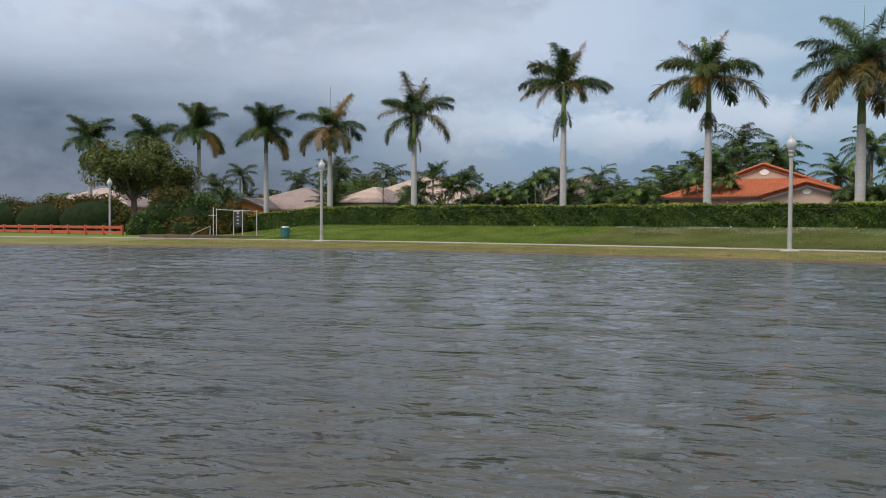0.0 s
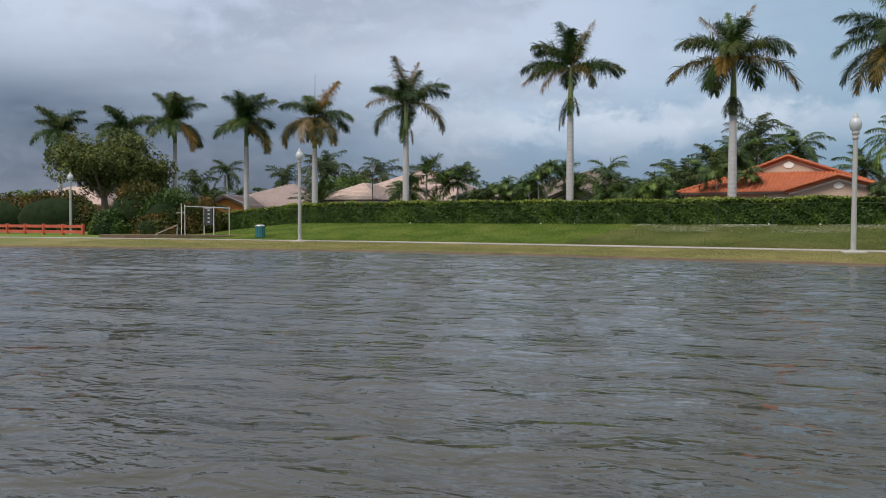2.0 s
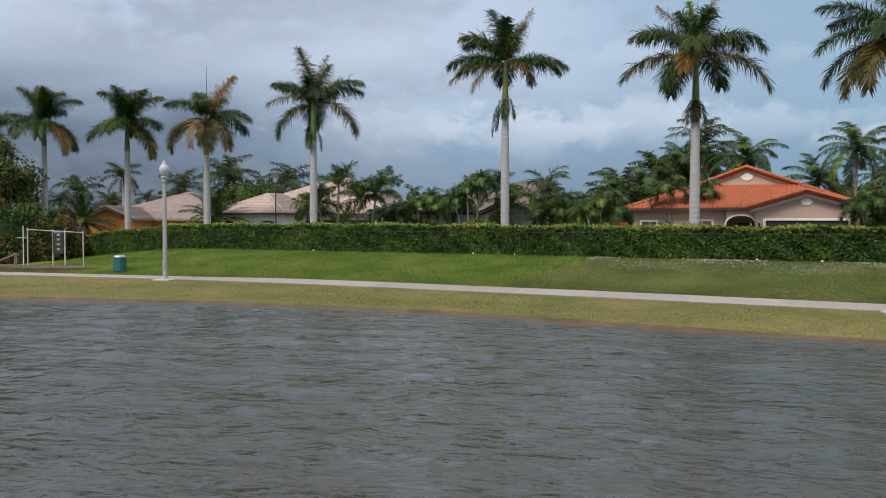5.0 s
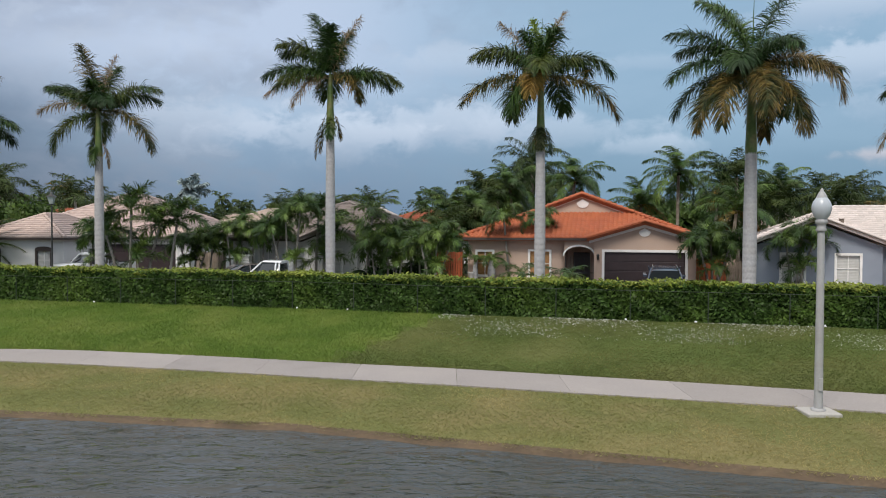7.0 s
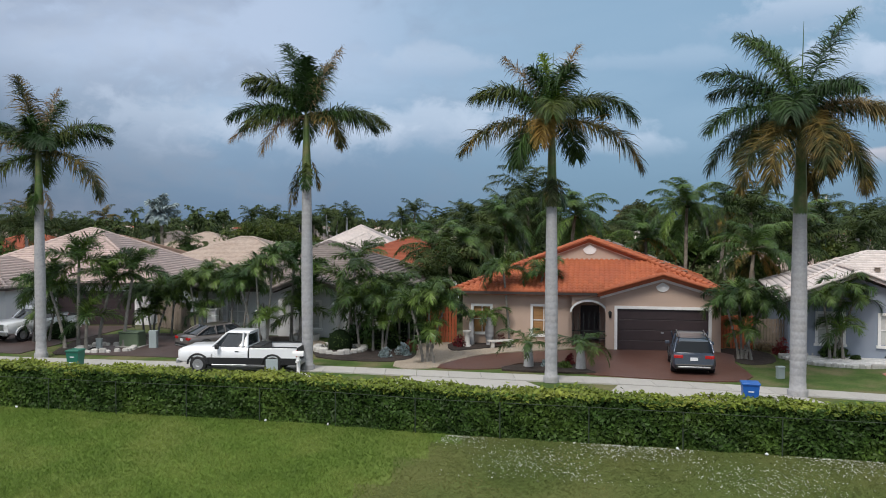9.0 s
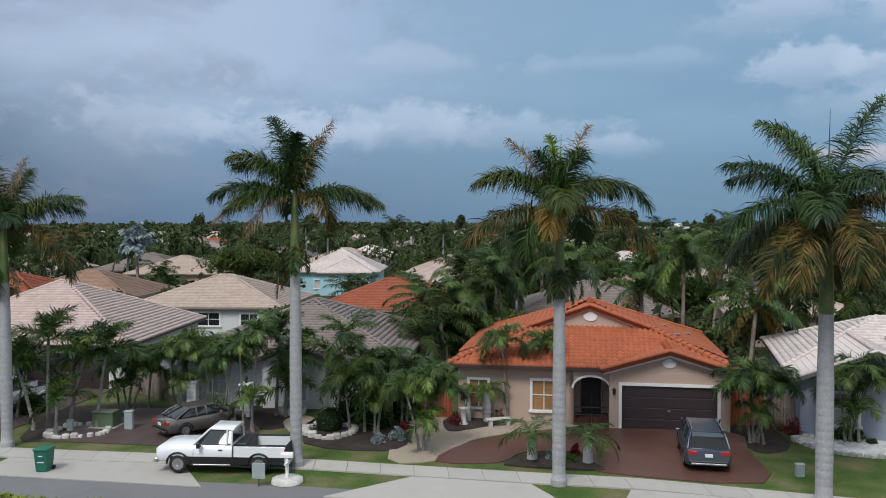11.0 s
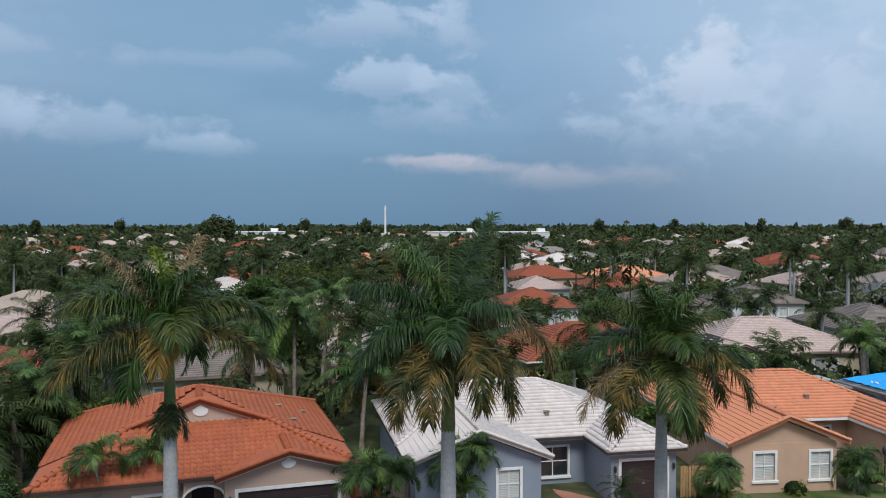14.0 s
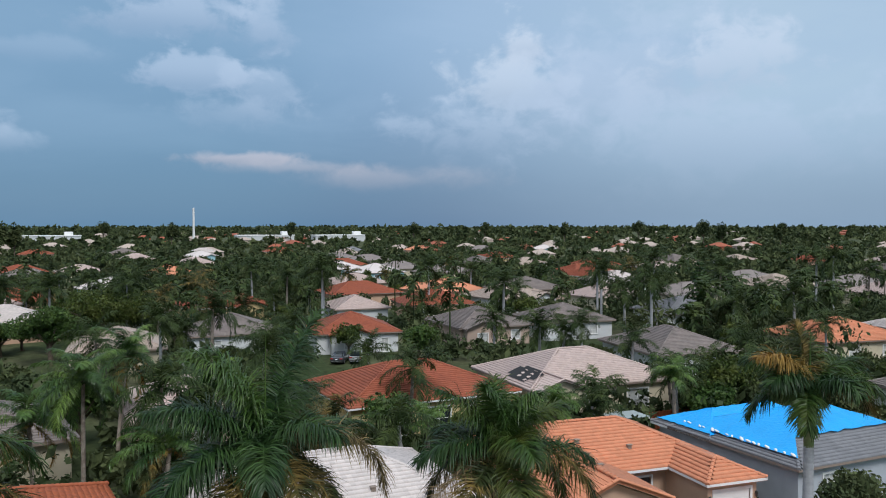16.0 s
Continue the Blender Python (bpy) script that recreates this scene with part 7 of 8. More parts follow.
def pickup(x, y, turn, label, paint="car_white", two_tone=True):
    """A long-bed pickup pointing along +x before it is turned."""
    c = thing("pickup_truck", x, y, LOT + 0.05, turn, label, "truck")
    w, nose, tail = 0.98, 2.85, -2.9
    part("hood", loft([(1.15, 0.48, 0.95, 1.24, w, w, w * 0.92), (2.2, 0.48, 0.95, 1.22, w, w, w * 0.9), (nose - 0.22, 0.5, 0.95, 1.18, w * 0.99, w * 0.98, w * 0.88), (nose - 0.03, 0.52, 0.9, 1.1, w * 0.94, w * 0.93, w * 0.84)]), M[paint], c)
    part("cab", loft([(-0.55, 0.45, 0.92, 1.26, w, w, w * 0.92), (1.2, 0.45, 0.92, 1.26, w, w, w * 0.92)]), M[paint], c)
    part("cabin_glass", loft([(-0.5, 1.16, 1.26, 1.86, w * 0.9, w * 0.88, w * 0.74), (0.45, 1.16, 1.26, 1.9, w * 0.9, w * 0.88, w * 0.76), (1.2, 1.14, 1.2, 1.26, w * 0.88, w * 0.86, w * 0.76)]), M["glass"], c, "dark glass")
    part("roof_panel", loft([(-0.58, 1.8, 1.86, 1.93, w * 0.77, w * 0.77, w * 0.7), (0.45, 1.82, 1.89, 1.96, w * 0.78, w * 0.78, w * 0.7), (0.58, 1.78, 1.83, 1.88, w * 0.72, w * 0.72, w * 0.66)]), M[paint], c)
    for s in (-1, 1):
        for q0, z0, q1, z1 in ((-0.52, 1.2, -0.5, 1.88), (0.5, 1.88, 1.18, 1.24), (-0.3, 1.25, -0.3, 1.9)):
            part("pillar", Geo().tube([(q0, s * w * (0.91 if z0 < 1.5 else 0.74), z0), (q1, s * w * (0.91 if z1 < 1.5 else 0.74), z1)], 0.05, 5), M[paint], c)
        part("bed_side", Geo().box(tail, -0.62, min(s * w, s * (w - 0.12)), max(s * w, s * (w - 0.12)), 0.55, 1.22, 0.03), M[paint], c)
        if two_tone:
            part("lower_trim", Geo().box(tail + 0.02, 2.2, min(s * (w + 0.006), s * (w - 0.05)), max(s * (w + 0.006), s * (w - 0.05)), 0.42, 0.74, 0.01), M["black_trim"], c, "black lower side panel")
        part("running_board", Geo().tube([(-0.5, s * (w + 0.06), 0.4), (1.15, s * (w + 0.06), 0.4)], 0.04, 6), M["steel"], c)
        part("mirror", Geo().box(0.8, 0.95, w * s if s > 0 else -w - 0.26, w + 0.26 if s > 0 else -w, 1.16, 1.38, 0.03), M["black_trim"], c)
        part("headlight", Geo().box(nose - 0.14, nose, min(s * 0.58, s * 0.88), max(s * 0.58, s * 0.88), 0.84, 1.06, 0.02), M["lamp_clear"], c)
        part("tail_lamp", Geo().box(tail - 0.02, tail + 0.06, min(s * 0.8, s * 0.98), max(s * 0.8, s * 0.98), 0.82, 1.12, 0.02), M["lamp_red"], c)
        part("door_handle", Geo().box(-0.12, 0.04, min(s * (w + 0.02), s * w), max(s * (w + 0.02), s * w), 1.02, 1.06), M["black_trim"], c)
        for q in (1.85, -1.75):
            wheel(c, q, s * (w - 0.12), 0.4, 0.27)
            part("wheel_arch", Geo().tube([(q + 0.5 * math.cos(a), s * (w + 0.01), 0.42 + 0.48 * math.sin(a)) for a in (math.pi * k / 8 for k in range(9))], 0.05, 5), M["black_trim"] if two_tone else M[paint], c)
    part("bed_floor", Geo().box(tail + 0.05, -0.62, -w + 0.1, w - 0.1, 0.55, 0.7), M["black_trim"], c)
    part("bed_front", Geo().box(-0.7, -0.6, -w + 0.1, w - 0.1, 0.6, 1.22), M["black_trim"], c)
    part("tailgate", Geo().box(tail - 0.04, tail + 0.04, -w + 0.12, w - 0.12, 0.6, 1.2, 0.02), M["black_trim"], c)
    for y0, y1 in ((-w - 0.005, -w + 0.14), (w - 0.14, w + 0.005)):
        part("bed_rail", Geo().box(tail, -0.62, y0, y1, 1.222, 1.26), M["black_trim"], c)
    part("tool_box", Geo().box(-1.2, -0.72, -w + 0.15, w - 0.15, 0.75, 1.3, 0.03), M["black_trim"], c)
    part("bumper", Geo().box(nose - 0.08, nose + 0.1, -w * 0.95, w * 0.95, 0.45, 0.66, 0.05), M["steel"], c)
    part("rear_bumper", Geo().box(tail - 0.16, tail - 0.02, -w * 0.93, w * 0.93, 0.42, 0.6, 0.03), M["steel"], c)
    part("grille", Geo().box(nose - 0.06, nose, -0.55, 0.55, 0.72, 1.08, 0.02), M["steel"], c)
    return c


pickup(-21.9, -4.9, 174, "white pickup truck with black lower panels and an open bed")
pickup(-37.2, 7.0, 243, "white pickup truck parked in a driveway", two_tone=False)
car("suv", -0.05, -4.6, 76, 4.7, 1.95, 1.68, "car_blue", "dark blue-grey SUV parked on the red driveway", "suv", 0.37)
car("minivan", 56.6, 54.0, 40, 4.8, 1.9, 1.7, "car_silver", "silver minivan parked on a far driveway", "suv", 0.35)
car("sedan", 54.4, 55.4, 40, 4.5, 1.8, 1.42, "car_dark", "dark sedan parked beside a minivan", "sedan", 0.33)
car("sedan", -24.7, 2.0, 42, 4.6, 1.8, 1.45, "car_grey", "bronze-grey sedan parked in a driveway", "sedan", 0.33)


# ---- bins, boxes and other small things by the street ----
def wheelie_bin(x, y, turn, material, label):
    b = thing("wheeled_bin", x, y, LOT, turn, label, "bin")
    part("body", Geo().rings([[(a * q, b_ * q * 1.1, z) for a, b_ in ((-1, -1), (1, -1), (1, 1), (-1, 1))] for q, z in ((0.24, 0.05), (0.3, 0.95), (0.32, 1.0))]), M[material], b)
    part("lid", Geo().box(-0.34, 0.34, -0.38, 0.36, 1.0, 1.06, 0.02), M[material], b)
    part("handle", Geo().tube([(-0.25, 0.4, 0.98), (0.25, 0.4, 0.98)], 0.02, 6), M[material], b)
    for s in (-1, 1):
        part("wheel", Geo().tube([(s * 0.24, 0.3, 0.1), (s * 0.31, 0.3, 0.1)], 0.1, 10), M["rubber"], b)
    g = Geo().box(-0.1, 0.1, -0.335, -0.325, 0.72, 0.76).box(-0.15, 0.15, -0.32, -0.31, 0.45, 0.49)
    part("label", g, M["plate"], b, "unreadable pale marks")
    return b


wheelie_bin(-0.7, -13.6, -14, "plastic_blue", "blue wheeled recycling bin at the roadside")
wheelie_bin(-29.9, -4.9, -6, "plastic_green", "green wheeled rubbish bin at the roadside")
b = thing("utility_box", -30.0, 3.0, LOT, -10, "green electrical transformer box on a pad", "utility box")
part("pad", Geo().box(-0.75, 0.75, -0.6, 0.6, 0, 0.08), M["concrete"], b)
part("cabinet", Geo().box(-0.6, 0.6, -0.45, 0.45, 0.08, 0.85, 0.05), M["box_green"], b)
part("lid", Geo().box(-0.63, 0.63, -0.5, 0.3, 0.85, 0.92, 0.03), M["box_green"], b)
for x, y, w_, h_ in ((-28.6, 2.4, 0.22, 0.95), (-31.6, 2.2, 0.15, 0.55), (3.2, -7.4, 0.17, 0.5)):
    b = thing("utility_pedestal", x, y, LOT, 0, "pale grey utility pedestal", "utility box")
    part("cabinet", Geo().box(-w_, w_, -w_ * 0.8, w_ * 0.8, 0, h_, 0.03), M["box_grey"], b)
    part("cap", Geo().box(-w_ - 0.02, w_ + 0.02, -w_ * 0.85, w_ * 0.85, h_, h_ + 0.06, 0.02), M["box_grey"], b)
b = thing("mailbox", -18.9, -7.0, LOT, -8, "white mailbox on a white post in a stone ring", "mailbox")
part("post", Geo().box(-0.06, 0.06, -0.06, 0.06, 0, 1.05), M["trim_white"], b)
part("arm", Geo().box(-0.05, 0.05, -0.3, 0.25, 0.78, 0.86), M["trim_white"], b)
part("box", Geo().rings([[(q, 0.1 * a, 1.05 + z) for a, z in ((-1, 0), (1, 0), (1, 0.12), (0.5, 0.22), (-0.5, 0.22), (-1, 0.12))] for q in (-0.26, 0.26)]), M["trim_white"], b)
part("stone_ring", Geo().lathe([(0.7, 0.0), (0.66, 0.16), (0.3, 0.2), (0.1, 0.2)], 12), M["stone"], b)
b = thing("sign_board", -20.0, -7.6, LOT, -10, "pale yard sign on a thin stake", "sign")
part("panel", Geo().box(-0.28, 0.28, -0.02, 0.02, 0.35, 1.0, 0.01), M["box_grey"], b)
part("stake", Geo().box(-0.02, 0.02, 0.02, 0.05, 0, 0.95), M["dark_metal"], b)
b = thing("garden_bench", -8.8, 1.9, LOT, 12, "curved pale stone garden bench", "bench")
part("seat", Geo().box(-0.75, 0.75, -0.2, 0.2, 0.4, 0.48, 0.03), M["stone"], b)
for s in (-0.5, 0.5):
    part("leg", Geo().box(s - 0.1, s + 0.1, -0.15, 0.15, 0, 0.4, 0.02), M["stone"], b)
b = thing("pedestal_urn", -10.7, 2.3, LOT, 0, "pale stone garden pedestal", "ornament")
part("pedestal", Geo().lathe([(0.26, 0), (0.26, 0.1), (0.16, 0.2), (0.16, 0.8), (0.24, 0.9), (0.24, 0.96)], 12), M["stone"], b)
b = thing("fountain", -20.4, 5.6, LOT, 0, "white stone garden fountain with a small plain statue", "fountain")
part("basin", Geo().lathe([(0.8, 0), (0.85, 0.35), (0.75, 0.36), (0.7, 0.2), (0.1, 0.2)], 18), M["stone"], b)
part("bowl", Geo().lathe([(0.1, 0.2), (0.1, 0.8), (0.45, 0.98), (0.43, 1.0), (0.08, 0.92)], 16), M["trim_white"], b)
part("figure", Geo().lathe([(0.07, 0.92), (0.12, 1.2), (0.13, 1.4), (0.08, 1.55), (0.09, 1.65), (0.05, 1.75)], 10), M["trim_white"], b)
b = thing("satellite_dish", -17.3, 6.3, LOT + 2.6, -20, "pale grey satellite dish on the wall", "satellite dish")
g = Geo()
g.m = Matrix.Rotation(radians(70), 4, "X")
part("dish", g.lathe([(0.05, 0), (0.25, 0.04), (0.38, 0.12), (0.37, 0.13), (0.2, 0.06), (0.02, 0.03)], 16), M["box_grey"], b)
part("bracket", Geo().tube([(0, 0, 0), (0, 0.5, -0.3)], 0.025, 6), M["dark_metal"], b)
for x, y in ((-26.2, 6.2), (-22.9, 5.0)):
    b = thing("gate_pillar", x, y, LOT, -8, "white rusticated pillar with a lantern", "pillar")
    for k in range(6):
        part("block", Geo().box(-0.28, 0.28, -0.28, 0.28, k * 0.3, k * 0.3 + 0.28, 0.02), M["trim_white"], b)
    part("cap", Geo().box(-0.36, 0.36, -0.36, 0.36, 1.8, 1.9, 0.03), M["trim_white"], b)
    part("lantern", Geo().lathe([(0.06, 1.9), (0.1, 2.0), (0.11, 2.2), (0.03, 2.35)], 8), M["dark_metal"], b)
for i, (x, y) in enumerate(((9.9, -4.3), (11.0, -4.4), (12.4, -4.5), (-1.0, 2.0))):
    b = thing("path_light", x, y, LOT, 0, "small dark garden path light", "garden light", "garden lights")
    part("stem", Geo().tube([(0, 0, 0), (0, 0, 0.4)], 0.02, 6), M["dark_metal"], b)
    part("cap", Geo().lathe([(0.1, 0.4), (0.08, 0.45), (0.02, 0.5)], 8), M["dark_metal"], b)
# black garden lantern post at the peach house
b = thing("garden_lamp", 31.6, -11.0, LOT, 0, "black garden lantern on a post", "garden lamp")
part("post", Geo().tube([(0, 0, 0), (0, 0, 2.2)], 0.04, 8), M["dark_metal"], b)
part("lantern", Geo().lathe([(0.06, 2.2), (0.14, 2.3), (0.16, 2.6), (0.05, 2.75)], 8), M["dark_metal"], b)

# ---- the exercise ground and the park furniture ----
flat("exercise_ground", smooth_loop([(-47.5, -18.6), (-38.0, -17.6), (-37.6, -20.0), (-47.0, -21.0)], 3), -0.38, M["mud"], "bare reddish earth exercise ground", "ground", 0.3)
b = thing("litter_bin", -35.4, -20.9, ground_height(-35.4, -20.9), 0, "teal slatted park litter bin with a pale lid", "litter bin")
for k in range(18):
    a = 2 * math.pi * k / 18
    g = Geo()
    g.m = Matrix.Rotation(a, 4, "Z")
    part("slat", g.box(0.28, 0.31, -0.042, 0.042, 0.04, 0.72), M["bin_teal"], b)
part("liner", Geo().lathe([(0.27, 0.03), (0.27, 0.7)], 16), M["dark_metal"], b)
part("lid", Geo().lathe([(0.32, 0.72), (0.32, 0.76), (0.2, 0.82), (0.14, 0.83), (0.13, 0.78)], 18), M["steel"], b)
b = thing("pull_up_bars", -40.8, -18.9, -0.45, 174, "tall pale metal pull-up bar frame", "exercise frame")
for px_, h_ in ((-2.0, 1.95), (1.75, 2.1), (2.05, 2.2)):
    part("post", Geo().tube([(px_, 0, 0), (px_, 0, h_)], 0.03, 8), M["stone"], b)
part("bar", Geo().tube([(-2.0, 0, 1.85), (1.75, 0, 2.0)], 0.03, 6), M["steel"], b)
part("peg", Geo().tube([(1.7, 0, 1.55), (2.5, 0, 1.55)], 0.025, 6), M["steel"], b)
b = thing("instruction_board", -40.9, -18.4, -0.45, 176, "dark exercise instruction board with pale pictograms on two posts", "sign")
for s in (-0.4, 0.4):
    part("post", Geo().tube([(s, -0.06, 0), (s, -0.06, 2.0)], 0.035, 8), M["stone"], b)
part("panel", Geo().box(-0.36, 0.36, -0.03, 0.03, 0.72, 1.95, 0.02), M["dark_metal"], b)
for k in range(4):
    part("pictogram", Geo().box(-0.14, 0.04, 0.031, 0.036, 0.9 + k * 0.26, 1.0 + k * 0.26), M["box_grey"], b)
part("text_bar", Geo().box(-0.28, 0.28, 0.031, 0.036, 1.86, 1.9), M["plate"], b, "unreadable pale bars")
b = thing("sit_up_bench", -43.4, -20.6, -0.45, 30, "tilted grey sit-up bench on a short frame", "exercise bench")
g = Geo()
g.m = Matrix.Translation((0, 0, 0.1)) @ Matrix.Rotation(radians(-24), 4, "Y")
part("board", g.box(0, 1.5, -0.24, 0.24, 0, 0.06, 0.015), M["timber_grey"], b)
for s in (-0.2, 0.2):
    part("leg", Geo().tube([(1.3, s, 0), (1.35, s, 0.68)], 0.03, 6), M["steel"], b)
part("foot", Geo().box(-0.05, 0.15, -0.24, 0.24, 0, 0.12), M["steel"], b)
b = thing("rail_fence", -53.4, -16.2, -0.6, 168, "long low red timber rail fence", "fence")
for k in range(12):
    part("post", Geo().box(k * 2.4 - 0.1, k * 2.4 + 0.1, -0.1, 0.1, 0, 0.92, 0.02), M["paint_red"], b)
for k in range(11):
    for z0_ in (0.2, 0.62):
        part("rail", Geo().box(k * 2.4 + 0.09, k * 2.4 + 2.31, -0.05, 0.05, z0_, z0_ + 0.22, 0.02), M["paint_red"], b)


# ---- broad-leaved trees ----
TREES = {}


def crown_mesh(seed, r, h, leaves, size, material, clumps=26):
    key = (seed, r, h, leaves, size, material)
    if key not in TREES:
        rng = np.random.default_rng(seed)
        c = rng.normal(0, 1, (clumps, 3))
        c /= np.linalg.norm(c, axis=1)[:, None]
        c *= rng.uniform(0.35, 0.85, clumps)[:, None]
        c[:, 2] = c[:, 2] * 0.8 + 0.1
        pick = rng.integers(0, clumps, leaves)
        d = rng.normal(0, 1, (leaves, 3))
        d /= np.linalg.norm(d, axis=1)[:, None]
        p = c[pick] + d * (rng.uniform(0.2, 0.42, clumps)[pick] * rng.uniform(0.75, 1.08, leaves))[:, None]
        inner = leaves // 4
        p[:inner] *= 0.62
        v, f = leaf_cloud(p * np.array((r, r, h / 2)), d, np.where(np.arange(leaves) < inner, 3.2, 1.0) * size, rng)
        TREES[key] = np_mesh("crown", v, f, M[material])
    return TREES[key]


def limbs(r, h, seed):
    rnd = random.Random(seed)
    g = Geo().tube([(0, 0, 0), (0.05 * r, 0, h * 0.25), (0.02 * r, 0.04 * r, h * 0.55)], [0.06 * r + 0.08, 0.05 * r + 0.06, 0.03 * r + 0.04], 8)
    for k in range(6):
        a = k * 1.05 + rnd.uniform(-0.3, 0.3)
        g.tube([(0.03 * r, 0, h * 0.3), (0.35 * r * math.cos(a), 0.35 * r * math.sin(a), h * 0.52), (0.65 * r * math.cos(a), 0.65 * r * math.sin(a), h * rnd.uniform(0.6, 0.75))], [0.03 * r + 0.03, 0.02 * r + 0.02, 0.02], 5)
    return g


def tree(x, y, r, h, material="tree_leaf", leaves=1500, size=0.22, seed=0, label="leafy tree with a rounded green crown", z=LOT, group=""):
    t = thing("tree", x, y, z, (seed * 67) % 360, label, "tree", group)
    k = ("limbs", r, h, seed % 3)
    if k not in TREES:
        TREES[k] = limbs(r, h, seed % 3).mesh("trunk", M["bark"])
    part("trunk", TREES[k], None, t)
    ob = part("crown", crown_mesh(seed % 5, r, h * 0.78, leaves, size, material), None, t)
    ob.location = (0, 0, h * 0.62)
    return t


# tall trees that stand out along the horizon
for i, (az_, d_, r_, h_) in enumerate(((15.0, 450, 4.5, 21.0), (15.9, 455, 4.0, 20.0), (14.3, 460, 3.6, 18.5), (25.2, 620, 5.0, 21.0), (4.0, 700, 5.0, 20.0), (-6.5, 640, 5.5, 20.0), (-14.0, 720, 5.5, 21.0), (33.0, 760, 6.0, 22.0), (41.5, 820, 6.0, 22.0), (52.0, 760, 5.5, 22.0), (61.2, 700, 5.5, 23.0), (62.4, 720, 4.5, 21.0), (66.0, 640, 5.0, 21.0), (21.0, 900, 7.0, 23.0), (46.5, 900, 7.0, 22.5), (57.0, 880, 7.0, 23.0), (9.0, 880, 6.0, 22.0))):
    tree(-13 + d_ * math.sin(radians(az_)), -37 + d_ * math.cos(radians(az_)), r_, h_, "far_leaf", 1600, 0.75, i, "tall dark tree standing out on the horizon")
# the spreading tree by the exercise ground and its smaller companions
tree(-67.6, 2.0, 5.7, 10.4, "tree_pale", 17000, 0.17, 1, "wide spreading tree with a pale green crown")
tree(-64.2, 4.5, 3.6, 8.0, "tree_pale", 6000, 0.17, 2, "leafy green tree beside a palm")
tree(-48, 18, 3.6, 6.6, "bush_leaf", 3000, 0.2, 3, "bright green leafy tree behind the houses")
tree(-40, 22, 4.0, 6.2, "tree_leaf", 3000, 0.2, 4, "leafy green tree behind the houses")


def crown_palm_mesh(seed, n, length, leaf, pairs, width, mats, els, droop):
    """A whole palm crown in one mesh, for palms farther off."""
    key = ("palm", seed, n, length, mats, pairs)
    if key not in TREES:
        r = random.Random(seed)
        vs, fs, base = [], [], 0
        for i in range(n):
            me = frond_mesh(els[i % len(els)] + r.choice((-8, 0, 8)), droop, length, leaf, pairs, mats, i % 3, 0.6, width)
            co = np.empty(len(me.vertices) * 3, np.float32)
            me.vertices.foreach_get("co", co)
            lp = np.empty(len(me.loops), np.int32)
            me.loops.foreach_get("vertex_index", lp)
            a = radians(i * 137.5 + r.uniform(-20, 20))
            rot = np.array(((math.cos(a), -math.sin(a), 0), (math.sin(a), math.cos(a), 0), (0, 0, 1)))
            vs.append(co.reshape(-1, 3) @ rot.T)
            fs.append(lp.reshape(-1, 4) + base)
            base += len(co) // 3
        TREES[key] = np_mesh("crown", np.concatenate(vs), np.concatenate(fs), M[mats])
    return TREES[key]


def far_palm(x, y, h, kind=0, seed=0, label="", scale=1.0, lean=(0.3, 0.1)):
    """A palm farther off: trunk and crown."""
    spec = ((16, 3.2, 0.95, 42, 0.056, "far_frond", (76, 56, 34, 10, -14, -35), 78), (17, 3.9, 1.0, 46, 0.056, "far_frond", (78, 58, 38, 15, -8, -30), 85), (15, 3.0, 0.9, 40, 0.056, "frond_mixed", (72, 45, 18, -12, -35), 75), (26, 1.9, 0.95, 14, 0.2, "frond_silver", (80, 55, 30, 5, -20), 30), (15, 2.3, 0.8, 50, 0.04, "garden", (76, 52, 26, 0), 90))[kind]
    t = thing("palm_tree", x, y, LOT, (seed * 53) % 360, label or ("palm with a dark green crown", "coconut palm with long arching fronds", "palm with browned lower fronds", "silver-blue fan palm with stiff leaves", "palm with a bright green crown")[kind], "palm tree", "palms among the houses", scale=scale)
    hh = round(h * 2) / 2
    part("trunk", trunk_mesh(hh, 0.17, 0.12, 0.02, 0.6, lean, "trunk_brown" if kind != 0 else "trunk"), None, t)
    ob = part("crown", crown_palm_mesh(seed % 4, *spec), None, t)
    ob.location = (lean[0], lean[1], hh)
    return t


def coconut_palm(x, y, h, lean, seed, gold=3, length=3.6, label="coconut palm with long arching fronds, some yellowed"):
    """A coconut palm: curved trunk, each frond a part."""
    r = random.Random(seed)
    t = thing("palm_tree", x, y, LOT, 0, label, "palm tree", "coconut palms behind the houses")
    part("trunk", trunk_mesh(h, 0.17, 0.12, 0.0, 0.3, lean, "trunk_brown"), None, t)
    els, n = (72, 55, 38, 20, 2, -18, -40), 19
    for i in range(n):
        el = els[i % 7] + r.choice((-6, 0, 6))
        m = ("frond_gold" if i % 2 else "frond_mixed") if (el < -8 and i < gold * 4) else ("garden", "garden_dark", "frond_light")[i % 3]
        ob = part("frond", frond_mesh(el, 85, length, 0.85, 105, m, i % 4, 0.25, 0.036), None, t)
        ob.matrix_basis = pose(lean[0], lean[1], h + 0.05, 0, 0, i * 137.5 + r.uniform(-15, 15)) @ Matrix.Scale(r.uniform(0.85, 1.12), 4)
    for k in range(6):
        nut = part("coconut", Geo().lathe([(0.02, -0.14), (0.1, -0.06), (0.11, 0.02), (0.03, 0.13)], 8), M["frond_mixed"], t)
        nut.location = (lean[0] + 0.2 * math.cos(k * 1.05), lean[1] + 0.2 * math.sin(k * 1.05), h - 0.15)


